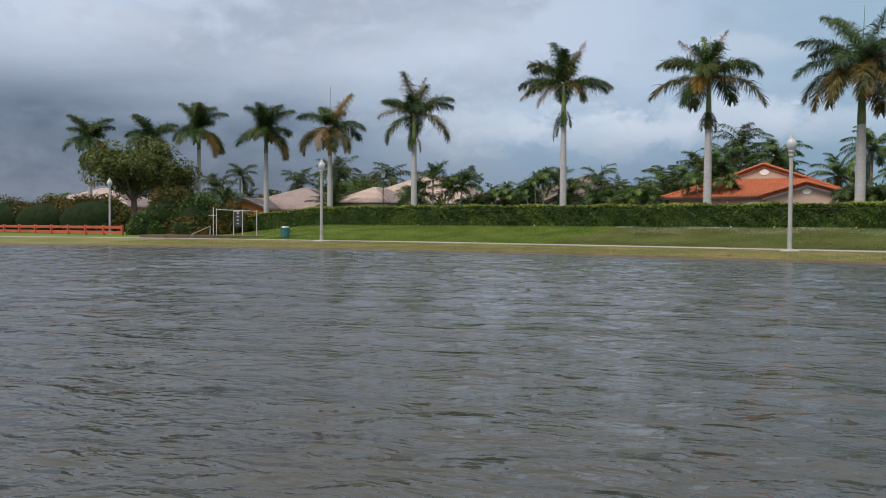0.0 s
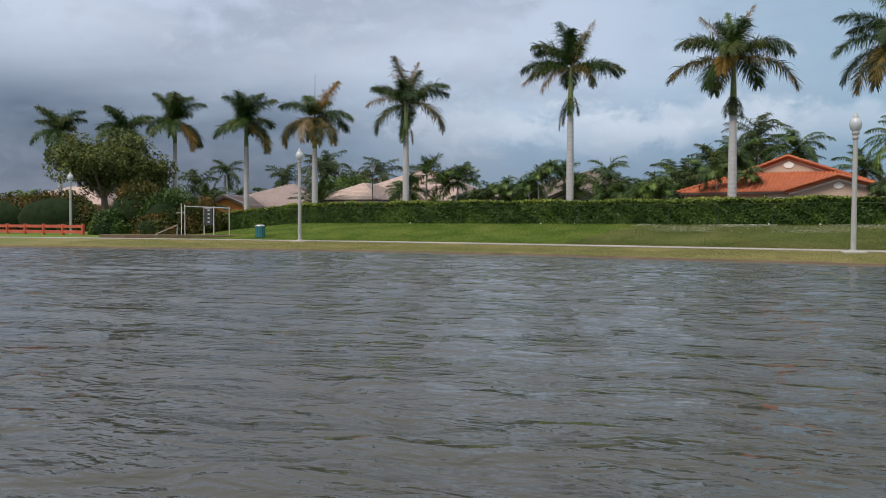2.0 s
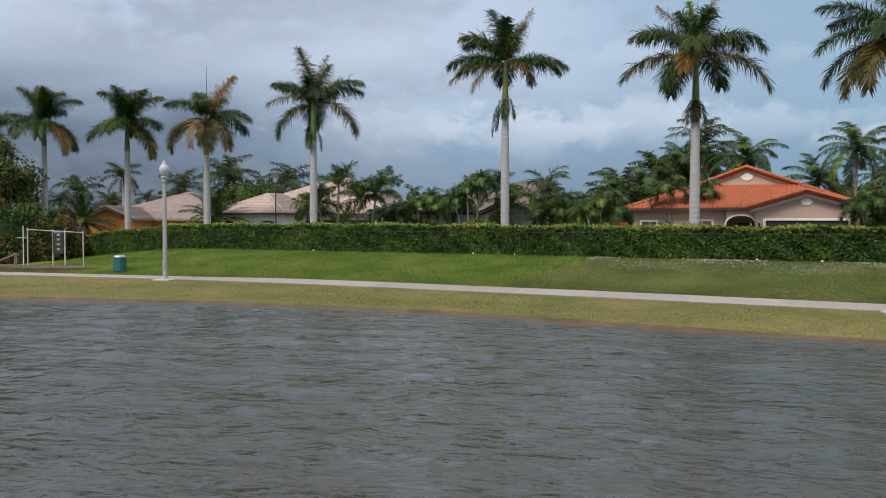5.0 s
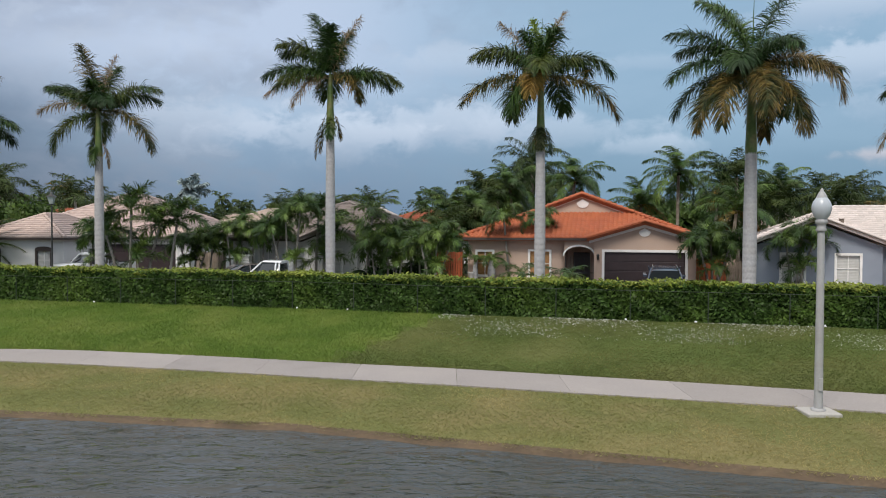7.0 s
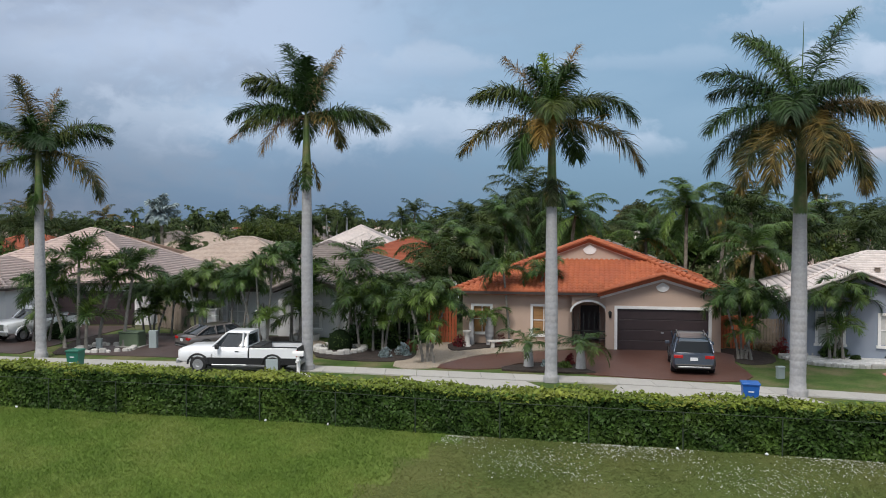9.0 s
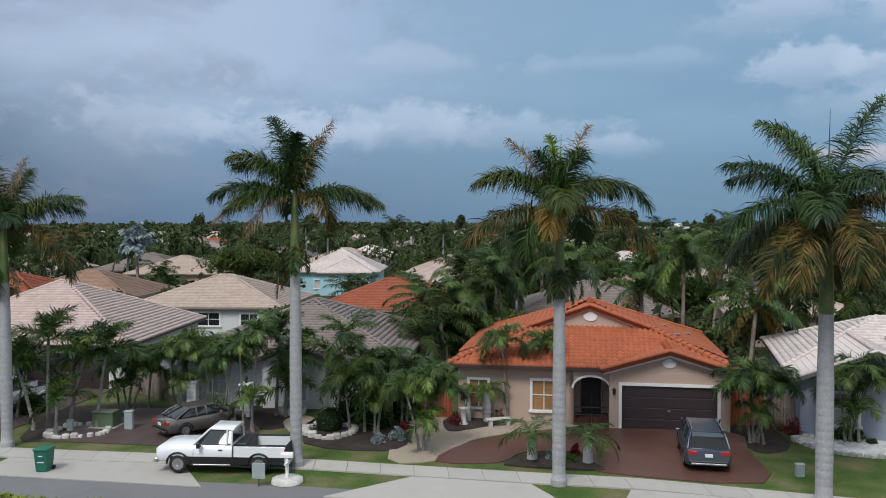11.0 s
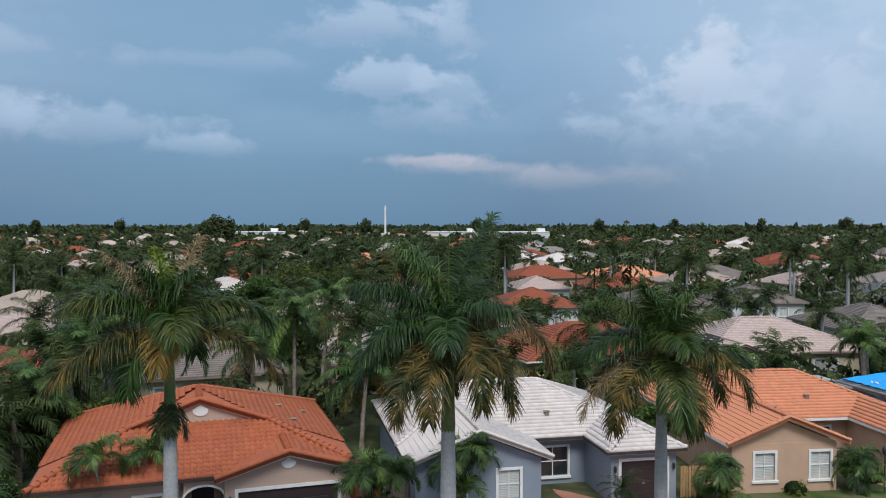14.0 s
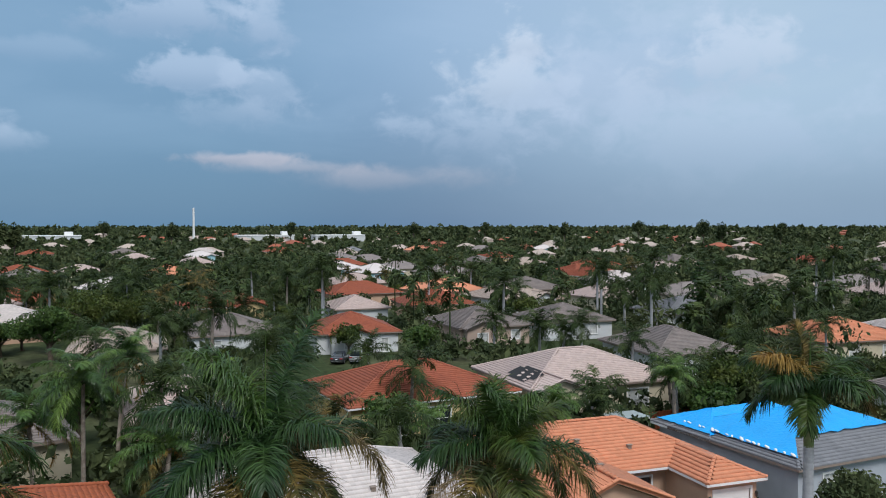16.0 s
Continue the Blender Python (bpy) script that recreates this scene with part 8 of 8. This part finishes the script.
for i, (x, y, h, lean) in enumerate(((5.2, 22.3, 5.9, (-0.2, 0.1)), (9.6, 12.5, 5.2, (0.5, 0.2)), (7.7, 20.4, 8.6, (0.1, 0.1)), (-2.0, 19.5, 7.8, (0.7, 0.1)), (-6.0, 21.0, 7.2, (-0.8, 0.2)), (-13.0, 21.5, 5.2, (0.6, 0.2)), (14.0, 30.5, 8.2, (0.9, 0.1)), (-9.5, 18.5, 5.2, (-0.4, 0.1)), (16.8, 19.5, 7.2, (-0.7, 0.1)))):
    coconut_palm(x, y, h, lean, i, 4 if i in (0, 1, 6) else 1)


# palms and trees right behind the first row of houses
near = [(-7.5, 19.0, 6.0, 0), (-11.0, 16.5, 4.0, 1), (-12.6, 14.5, 3.2, 1), (12.0, 17.5, 8.0, 1), (15.5, 18.0, 5.5, 0), (19.0, 15.5, 6.0, 0), (22.0, 12.0, 5.0, 2),
        (-9.0, 23, 7.0, 0), (-4.5, 23.5, 9.5, 1), (20.5, 51, 7.0, 1), (-21.0, 55, 3.0, 0), (-19.0, 56, 3.2, 0), (-7.5, 51, 6.0, 1), (-6.0, 29, 7.5, 1), (-4.0, 32, 8.0, 1), (1.0, 45, 8.0, 1), (-47, 26, 6.5, 0), (-52, 22, 6.5, 1), (-60, 26, 6.0, 0), (-72, 24, 5.5, 0), (-84.5, 9, 3.2, 4), (26, 9.5, 4.5, 0), (29.5, 10.5, 4.0, 4),
        (38, 7.5, 3.5, 4), (41.5, 8.0, 3.8, 4), (44, 6, 3.5, 0), (47, 7.5, 4.0, 0), (52, 3.0, 5.5, 4), (55, 4.5, 5.0, 0), (57.5, 6.5, 5.0, 4), (60.5, 5.0, 5.0, 0), (36, 20, 6.0, 1), (29, 33, 7.0, 1), (33, 40, 6.5, 0), (24, 20, 4.0, 1), (17.5, 23, 5.5, 1), (68, 18, 5.5, 0), (43, 35, 5.0, 0)]
for i, (x, y, h, k) in enumerate(near):
    far_palm(x, y, h, k, i, lean=((i % 5 - 2) * 0.25, 0.2))
far_palm(-48.3, 65.6, 7.0, 3, 2, scale=1.25)
for i, (x, y, r, h) in enumerate(((-6.0, 17.6, 2.0, 4.8), (-9.5, 18.0, 2.2, 5.2), (1.5, 18.0, 2.2, 5.0), (-38, 82, 5.8, 8.3), (-3.5, 45, 3.6, 6.5), (2.0, 60, 4.0, 7.0), (13.5, 21, 2.4, 5.0), (21, 19.5, 2.5, 5.0), (-15.4, 12.5, 1.6, 3.4), (-29.2, 17, 1.9, 3.6), (28, 2.5, 1.9, 3.2), (44.5, 9.5, 2.0, 3.6),
                                   (61, 3.0, 4.0, 6.6), (56.5, 2.2, 2.8, 4.8), (38.5, -16.5, 2.6, 4.6), (35.5, 11.5, 2.0, 3.8), (31.5, 17.5, 2.4, 5.0), (16, 13.5, 1.8, 4.2), (34, 85, 8.0, 10.4), (25, 80, 5.0, 8.4), (8, 93, 5.5, 8.6), (15, 95, 4.5, 8.0), (1, 98, 5.0, 8.0), (20, 100, 5.0, 8.0), (12, 76, 4.0, 7.2), (22, 92, 3.2, 5.2), (28, 91, 3.0, 4.6), (18, 87, 3.4, 5.6), (26, 96, 2.6, 4.2), (6, 66, 4.0, 7.0), (57.5, 57.5, 2.6, 5.0), (62, 48, 3.0, 5.5), (107, 28, 5.0, 7.5), (73, 3, 2.8, 4.6), (77, -2, 3.0, 4.8), (80.5, 3.5, 2.6, 4.4), (84, -5, 3.0, 5.0), (92, -4, 3.0, 5.0), (-44, 14, 1.6, 3.2), (24.5, 30.5, 3.2, 6.5), (13, 36, 3.5, 6.5))):
    tree(x, y, r, h, ("tree_leaf", "bush_leaf", "far_leaf")[i % 3], int(260 * r * r) + 500, 0.19, i)
# royal palms of the streets behind
for i, (x, y, h, sc) in enumerate(((86, 54, 7.5, 1.25), (93, 31, 8.5, 1.3), (148, 26, 9.5, 1.35), (99, 86, 8.0, 1.3), (66, 76, 9.0, 1.25), (69, 80, 9.0, 1.25), (74, 45, 4.5, 1.1), (110, 52, 8.0, 1.3), (120, 60, 8.5, 1.3), (104, 37, 7.0, 1.2), (160, 34, 9.0, 1.3), (140, 60, 9.0, 1.3), (48, 105, 8.0, 1.3), (36, 82, 8.5, 1.2), (28, 90, 8.0, 1.2))):
    far_palm(x, y, h, 0, i, "royal palm with a hanging dark green crown", sc, (0.1, 0.05))


def norfolk_pine(x, y, h):
    """A conifer of open, level tiers."""
    t = thing("pine_tree", x, y, LOT, 0, "tall dark conifer with level tiers of branches", "tree")
    part("trunk", Geo().tube([(0, 0, 0), (0.05, 0, h * 0.5), (0, 0, h)], [0.25, 0.15, 0.03], 7), M["bark"], t)
    rng = np.random.default_rng(8)
    pts = []
    for k in range(15):
        z = 1.6 + (h - 2.0) * k / 14
        reach = 2.7 * (1 - k / 15.5) + 0.3
        for j in range(7):
            a = 0.9 * j + k * 0.5
            u = rng.uniform(0.1, 1, 34)
            pts.append(np.stack([np.cos(a) * reach * u + rng.normal(0, 0.16, 34), np.sin(a) * reach * u + rng.normal(0, 0.16, 34), z + 0.25 * u ** 2 * reach * 0.4 + rng.normal(0, 0.07, 34)], 1))
    p = np.concatenate(pts)
    v, f = leaf_cloud(p, np.tile((0.0, 0.0, 1.0), (len(p), 1)), 0.24, rng)
    part("crown", np_mesh("crown", v, f, M["frond_dark"]), None, t)


norfolk_pine(115, 35.5, 12.5)


# ---- the neighbour with the blue tarpaulin ----
TH = hip_house(55.4, -17.5, -18.5, 15.5, 12.6, "stucco_grey", "slate", "grey bungalow with a slate-grey roof under a blue tarpaulin", windows=((-12, 1.3, 0.9, 1.3, 0),), fascia="trim_white", slope=0.33)
g = Geo()
side_wall(g, -15.0, 12.1, 14.1, 0, 2.85, -0.2)
wall(g, -15.0, -3.5, 13.9, 0, 2.85)
side_wall(g, -3.5, 12.1, 14.1, 0, 2.85)
part("rear_wall", g, M["stucco_grey"], TH)
wing_polys, wing_caps = hip(-15.5, -3.0, 8.0, 14.6, 3.0, 0.36)
roof(TH, wing_polys, wing_caps, "slate", "flat", "", "trim_white", name="rear_roof")
g = Geo()
polys, _ = hip(-15.5, 0, 0, 12.6, 3.0, 0.33)
N = 14
for poly, lo in ((polys[0], 0.45), (polys[3], 0.12), (polys[2], 0.3), (wing_polys[0], 0.05), (wing_polys[3], 0.1), (wing_polys[2], 0.3)):
    P = [Vector(p) for p in poly]
    if len(P) == 3:
        P = [P[0], P[1], P[2], P[2]]
    rows = []
    for a in range(N + 1):
        v = lo + (1 - lo) * a / N
        row = []
        for b_ in range(N + 1):
            u = b_ / N
            p = (P[0] * (1 - u) + P[1] * u) * (1 - v) + (P[3] * (1 - u) + P[2] * u) * v
            row.append((p.x, p.y, p.z + 0.23 + 0.05 * math.sin(u * 31 + v * 9) * math.sin(v * 13 + 2) + (0.04 * math.sin(u * 40) if a == 0 else 0)))
        rows.append(row)
    g.put([p for r_ in rows for p in r_], [(a * (N + 1) + b_, a * (N + 1) + b_ + 1, (a + 1) * (N + 1) + b_ + 1, (a + 1) * (N + 1) + b_) for a in range(N) for b_ in range(N)], True)
tp = tagged(new("tarpaulin", g.mesh("tarpaulin", M["tarp"])), "bright blue tarpaulin weighted with sandbags over a roof", "tarpaulin")
tp.matrix_basis = pose(55.4, -17.5, LOT, 0, 0, -18.5)
bags = random.Random(4)
A_, B_, C_ = Vector(polys[3][0]), Vector(polys[3][1]), Vector(polys[3][2])
for k in range(16):
    u = (k + bags.uniform(0.1, 0.9)) / 16
    p = (A_ * (1 - u) + B_ * u) * 0.87 + C_ * 0.13
    sz = bags.uniform(0.5, 1.0)
    sb = part("sandbag", Geo().rings([[(q * 0.3 * math.cos(a_) * sz, q * 0.15 * math.sin(a_) * sz, z * sz) for a_ in (math.pi * j / 4 for j in range(8))] for q, z in ((0.6, 0), (1.0, 0.06), (0.85, 0.13), (0.3, 0.17))], True, True), M["trim_white"], tp)
    sb.matrix_basis = pose(p.x, p.y + bags.uniform(-0.1, 0.1), p.z + 0.24, 0, -18, bags.uniform(40, 120))

# ---- the neighbourhood out to the horizon ----
rnd = random.Random(21)
kinds = [("stucco_cream", "pink"), ("stucco_white", "tan"), ("stucco_peach", "brick"), ("stucco_tan", "grey"), ("stucco_white", "white"), ("stucco_yellow", "brick"), ("stucco_grey", "slate"), ("stucco_peach", "orange"), ("stucco_cream", "grey"), ("stucco_aqua", "white")]
stock = []
for i, (wm, tm) in enumerate(kinds):
    stock.append(hip_house(-400 - 30 * i, 700, 0, 15.5 + (i % 3), 13 + (i % 2) * 1.5, wm, tm, {"stucco_cream": "cream", "stucco_white": "white", "stucco_peach": "peach", "stucco_tan": "tan", "stucco_yellow": "yellow", "stucco_grey": "grey", "stucco_aqua": "aqua"}[wm] + " bungalow with a " + {"pink": "pale pink", "tan": "tan", "brick": "brick-red", "grey": "grey", "white": "white", "slate": "slate-grey", "orange": "orange"}[tm] + " roof among trees",
                           windows=((-11, 1.5, 0.9, 1.3, 0), (-4.5, 1.8, 0.5, 1.7, 0)), wing=(-8.5, -2.0, 2.0) if i % 2 else None, tiled=i < 6, group="houses of the neighbourhood", inner=None))
taken = [(105, -26), (82, -24), (132, -6), (65, 57), (87, 48), (101, 43), (105, 78), (87, 84), (85, 12), (113, 2), (34, 103), (46, 140), (34, 64), (53, 67), (-17, 85), (-43, 89), (-43, 47), (127, 35), (188, 90), (-25, 36), (-8, 32), (10, 28), (26, 26), (47, 16), (63, 9), (54, -19), (-32, 13), (-14, 6), (0, 1), (11, -3), (27, -8), (-56, 17), (-84, 21)]
placed = []
for row in range(1, 15):
    for col in range(-14, 30):
        a = -0.16 - 0.006 * col
        ox = col * 18.5 + (row % 2) * 7
        oy = 8 + row * 29 - 0.16 * ox - 0.0016 * ox * ox * (1 if ox > 0 else -0.4) + (6 if row % 2 else 0)
        x, y = ox + rnd.uniform(-1.5, 1.5), oy + rnd.uniform(-1.5, 1.5)
        dist, az = math.hypot(x + 12, y + 38), math.degrees(math.atan2(x + 12, y + 38))
        if dist > 420 or az < -36 or az > 78 or dist < 85:
            continue
        if any(abs(x - 7 - tx + 7) < 19 and abs(y - ty) < 17 for tx, ty in taken):
            continue
        if rnd.random() < (0.12 if dist < 150 else 0.48):
            continue
        pick = rnd.choice((0, 0, 0, 1, 1, 2, 2, 3, 3, 4, 5, 7, 8, 8, 9))
        turn = math.degrees(a) + (180 if row % 2 else 0) + rnd.uniform(-4, 4)
        if dist > 230 and int(7 * x + 3 * y) % 2:
            continue
        if not (0 < x < 16 and 90 < y < 112) and not (60 < x < 64 and 82 < y < 87):
            copy_thing(stock[pick], pose(x, y, LOT, 0, 0, turn))
        placed.append((x, y))
        LOTS.append((x, y, radians(turn), 16.5, 14))
for i, h in enumerate(stock):
    h.matrix_basis = pose(60 + 38 * i, 455 - 18 * i, LOT, 0, 0, -14 - 3 * i)
    LOTS.append((60 + 38 * i, 455 - 18 * i, radians(-14 - 3 * i), 16.5, 14))

# trees and palms between those houses, each a thing of its own near by
LX, LY, LA, LW, LD = (np.array(c) for c in zip(*LOTS))
COS, SIN = np.cos(LA), np.sin(LA)


GLADES = ((-20, 72, 10), (-18, 58, 7), (58, 54, 7), (52, 42, 8), (27, 92, 9), (23, 78, 8), (80, 40, 7), (92, 34, 6), (-46, 76, 7))  # open lawns and street ends


def clear(x, y, r):
    """True where a crown of this radius keeps off the roofs."""
    if any((x - gx) ** 2 + (y - gy) ** 2 < (gr + r) ** 2 for gx, gy, gr in GLADES):
        return False
    u, v = (x - LX) * COS + (y - LY) * SIN, -(x - LX) * SIN + (y - LY) * COS
    return not np.any((u > -LW - r) & (u < r) & (v > -1.5 - r) & (v < LD + r))


lots = [(x, y) for x, y, *_ in LOTS]
for x, y in lots:
    d = math.hypot(x + 12, y + 38)
    if d < 82 or d > 230:
        continue
    for k in range(8):
        px_, py_ = x + rnd.choice((rnd.uniform(-21, -15), rnd.uniform(1, 6), rnd.uniform(-15, 1))), y + rnd.choice((rnd.uniform(-8, -3), rnd.uniform(14, 20), rnd.uniform(-6, 18)))
        s = rnd.random()
        r_ = rnd.choice((1.8, 2.4, 3.2))
        if not clear(px_, py_, 1.6 if s < 0.5 else r_ * 0.85) or py_ < walk_y(px_) + 34:
            continue
        if s < 0.5:
            far_palm(px_, py_, rnd.choice((4, 5, 6, 7, 8)), rnd.choice((0, 0, 0, 1, 1, 2)), rnd.randrange(8), scale=rnd.uniform(0.9, 1.25))
        else:
            tree(px_, py_, r_, rnd.choice((3.5, 4.5, 6.0)), rnd.choice(("tree_leaf", "far_leaf", "far_leaf", "bush_leaf")), 1300, 0.27, rnd.randrange(5), group="trees of the neighbourhood")


def woods(name, x, y, r, h, leaves, size, seed, label):
    """Far trees as one mass of clumped crowns."""
    rng = np.random.default_rng(seed)
    n = len(x)
    k = np.repeat(np.arange(n), leaves)
    m = n * leaves
    d = rng.normal(0, 1, (m, 3))
    d /= np.linalg.norm(d, axis=1)[:, None]
    lump = rng.normal(0, 0.36, (n, 7, 3))[k, rng.integers(0, 7, m)]
    inner = rng.random(m) < 0.25
    p = (d * np.where(inner, 0.3, 0.5 * rng.uniform(0.8, 1.05, m))[:, None] + lump) * np.stack([r, r, h * 0.42], 1)[k]
    p += np.stack([x, y, LOT + h * 0.52], 1)[k]
    p[:, 2] = np.maximum(p[:, 2], LOT + 0.2)
    v, f = leaf_cloud(p, d, 1.0, rng)
    c = np.repeat(p, 4, 0)
    v = c + (v - c) * np.repeat(size[k] * np.where(inner, 2.6, 1.0), 4)[:, None]
    return tagged(new(name, np_mesh(name, v, f, M["far_leaf"])), label, "woods", kind="stuff")


def palm_mass(name, x, y, h, seed, label):
    """Far palms as one mass: slim trunks and drooping crowns."""
    rng = np.random.default_rng(seed)
    kinds_ = []
    for q in range(4):
        me = crown_palm_mesh(q, 11, 3.0, 1.1, 8, 0.26, "far_frond", (60, 30, 0, -35), 80)
        co = np.empty(len(me.vertices) * 3, np.float32)
        me.vertices.foreach_get("co", co)
        lp = np.empty(len(me.loops), np.int32)
        me.loops.foreach_get("vertex_index", lp)
        kinds_.append((co.reshape(-1, 3), lp.reshape(-1, 4)))
    vs, fs, base_ = [], [], 0
    tr = np.array([(math.cos(a) * 0.16, math.sin(a) * 0.16) for a in (0.0, 2.1, 4.2)])
    for i in range(len(x)):
        co, lp = kinds_[i % 4]
        a = rng.uniform(0, 6.28)
        s_ = rng.uniform(0.85, 1.3)
        rot = np.array(((math.cos(a), -math.sin(a), 0), (math.sin(a), math.cos(a), 0), (0, 0, 1))) * s_
        vs.append(co @ rot.T + (x[i], y[i], LOT + h[i]))
        fs.append(lp + base_)
        base_ += len(co)
        t3 = np.concatenate([np.concatenate([tr + (x[i], y[i]), np.full((3, 1), LOT)], 1), np.concatenate([tr * 0.7 + (x[i], y[i]), np.full((3, 1), LOT + h[i])], 1)])
        vs.append(t3)
        fs.append(np.array([(0, 1, 4, 3), (1, 2, 5, 4), (2, 0, 3, 5)]) + base_)
        base_ += 6
    tagged(new(name, np_mesh(name, np.concatenate(vs), np.concatenate(fs), M["far_frond"])), label, "palm trees", kind="stuff")


rng = np.random.default_rng(5)
for name, d0, d1, n, leaves, sz, lab in (("shrubbery", 56, 230, 3600, 150, 0.23, "mixed trees and shrubs between the houses"), ("far_trees", 230, 700, 3600, 110, 0.6, "dense far trees of the suburb"), ("horizon_trees", 700, 3800, 4200, 52, 1.5, "far woods along the horizon")):
    dist = np.sqrt(rng.uniform(d0 ** 2, d1 ** 2, n)) if d1 < 700 else np.exp(rng.uniform(np.log(d0), np.log(d1), n))
    az = np.radians(rng.uniform(-38, 80, n))
    x, y = -12 + dist * np.sin(az), -38 + dist * np.cos(az)
    r = rng.choice((1.1, 1.5, 2.0, 2.8), n) * (1 + (dist > 250) * 0.5 + (dist > 900) * 1.2)
    h = np.minimum(r * rng.uniform(1.2, 1.7, n) + 0.8, 5.2) * np.where(rng.random(n) < 0.1, 1.6, 1.0) + (dist > 900) * rng.choice((0.0, 1.5, 3.0, 5.0, 9.0), n)
    if d0 < 300:
        ok = np.array([clear(x[i], y[i], r[i] * 0.95) and y[i] > walk_y(x[i]) + 23 for i in range(n)])
        x, y, dist, r, h = x[ok], y[ok], dist[ok], r[ok], h[ok]
    woods(name, x, y, r, h, leaves, np.full(len(x), sz) * (1 + (dist > 1500) * 1.0), int(d0), lab)
n = 480
dist, az = np.exp(rng.uniform(np.log(120), np.log(520), n)), np.radians(rng.uniform(-36, 78, n))
x, y = -12 + dist * np.sin(az), -38 + dist * np.cos(az)
ok = np.array([clear(x[i], y[i], 1.8) for i in range(n)])
palm_mass("far_palms", x[ok], y[ok], rng.uniform(5, 9.5, n)[ok], 9, "scattered palms rising over the far suburb")

# pale roofs far off among the trees
g = Geo()
gr = Geo()
for i in range(240):
    dist, az = math.exp(rnd.uniform(math.log(420), math.log(2600))), radians(rnd.uniform(-36, 78))
    x, y = -12 + dist * math.sin(az), -38 + dist * math.cos(az)
    w = rnd.uniform(6, 9) * (1 + (dist > 1200))
    gg = g if rnd.random() < 0.62 else gr
    gg.m = pose(x, y, LOT, 0, 0, rnd.uniform(-30, 10))
    gg.put([(-w, -w * 0.8, 2.8), (w, -w * 0.8, 2.8), (w, w * 0.8, 2.8), (-w, w * 0.8, 2.8), (-w * 0.25, 0, 5.6), (w * 0.25, 0, 5.6)], [(0, 1, 5, 4), (1, 2, 5), (2, 3, 4, 5), (3, 0, 4)])
    gg.box(-w + 0.5, w - 0.5, -w * 0.8 + 0.5, w * 0.8 - 0.5, 0, 2.8)
tagged(new("far_houses", g.mesh("far_houses", M["tile_tan"])), "pale roofs far off among trees", "houses", kind="stuff")
tagged(new("far_red_houses", gr.mesh("far_red_houses", M["tile_brick"])), "red roofs far off among trees", "houses", kind="stuff")
for x, y, L in ((262, 850, 80), (455, 735, 60), (520, 690, 55)):
    b = thing("warehouse", x, y, LOT, -22, "long white flat-roofed building far off", "building")
    part("wall", Geo().box(-L / 2, L / 2, -12, 12, 0, 6.5), M["stucco_white"], b)
    part("roof", Geo().box(-L / 2 - 0.6, L / 2 + 0.6, -12.6, 12.6, 6.5, 7.4, 0.2), M["trim_white"], b)
    part("rooftop_unit", Geo().box(L * 0.3, L * 0.3 + 8, -4, 4, 7.4, 11, 0.3), M["trim_white"], b)
b = thing("tower_mast", 391, 770, LOT, 0, "tall slim white mast far off", "mast")
part("mast", Geo().lathe([(1.3, 0), (1.1, 20), (1.0, 36)], 10), M["trim_white"], b)
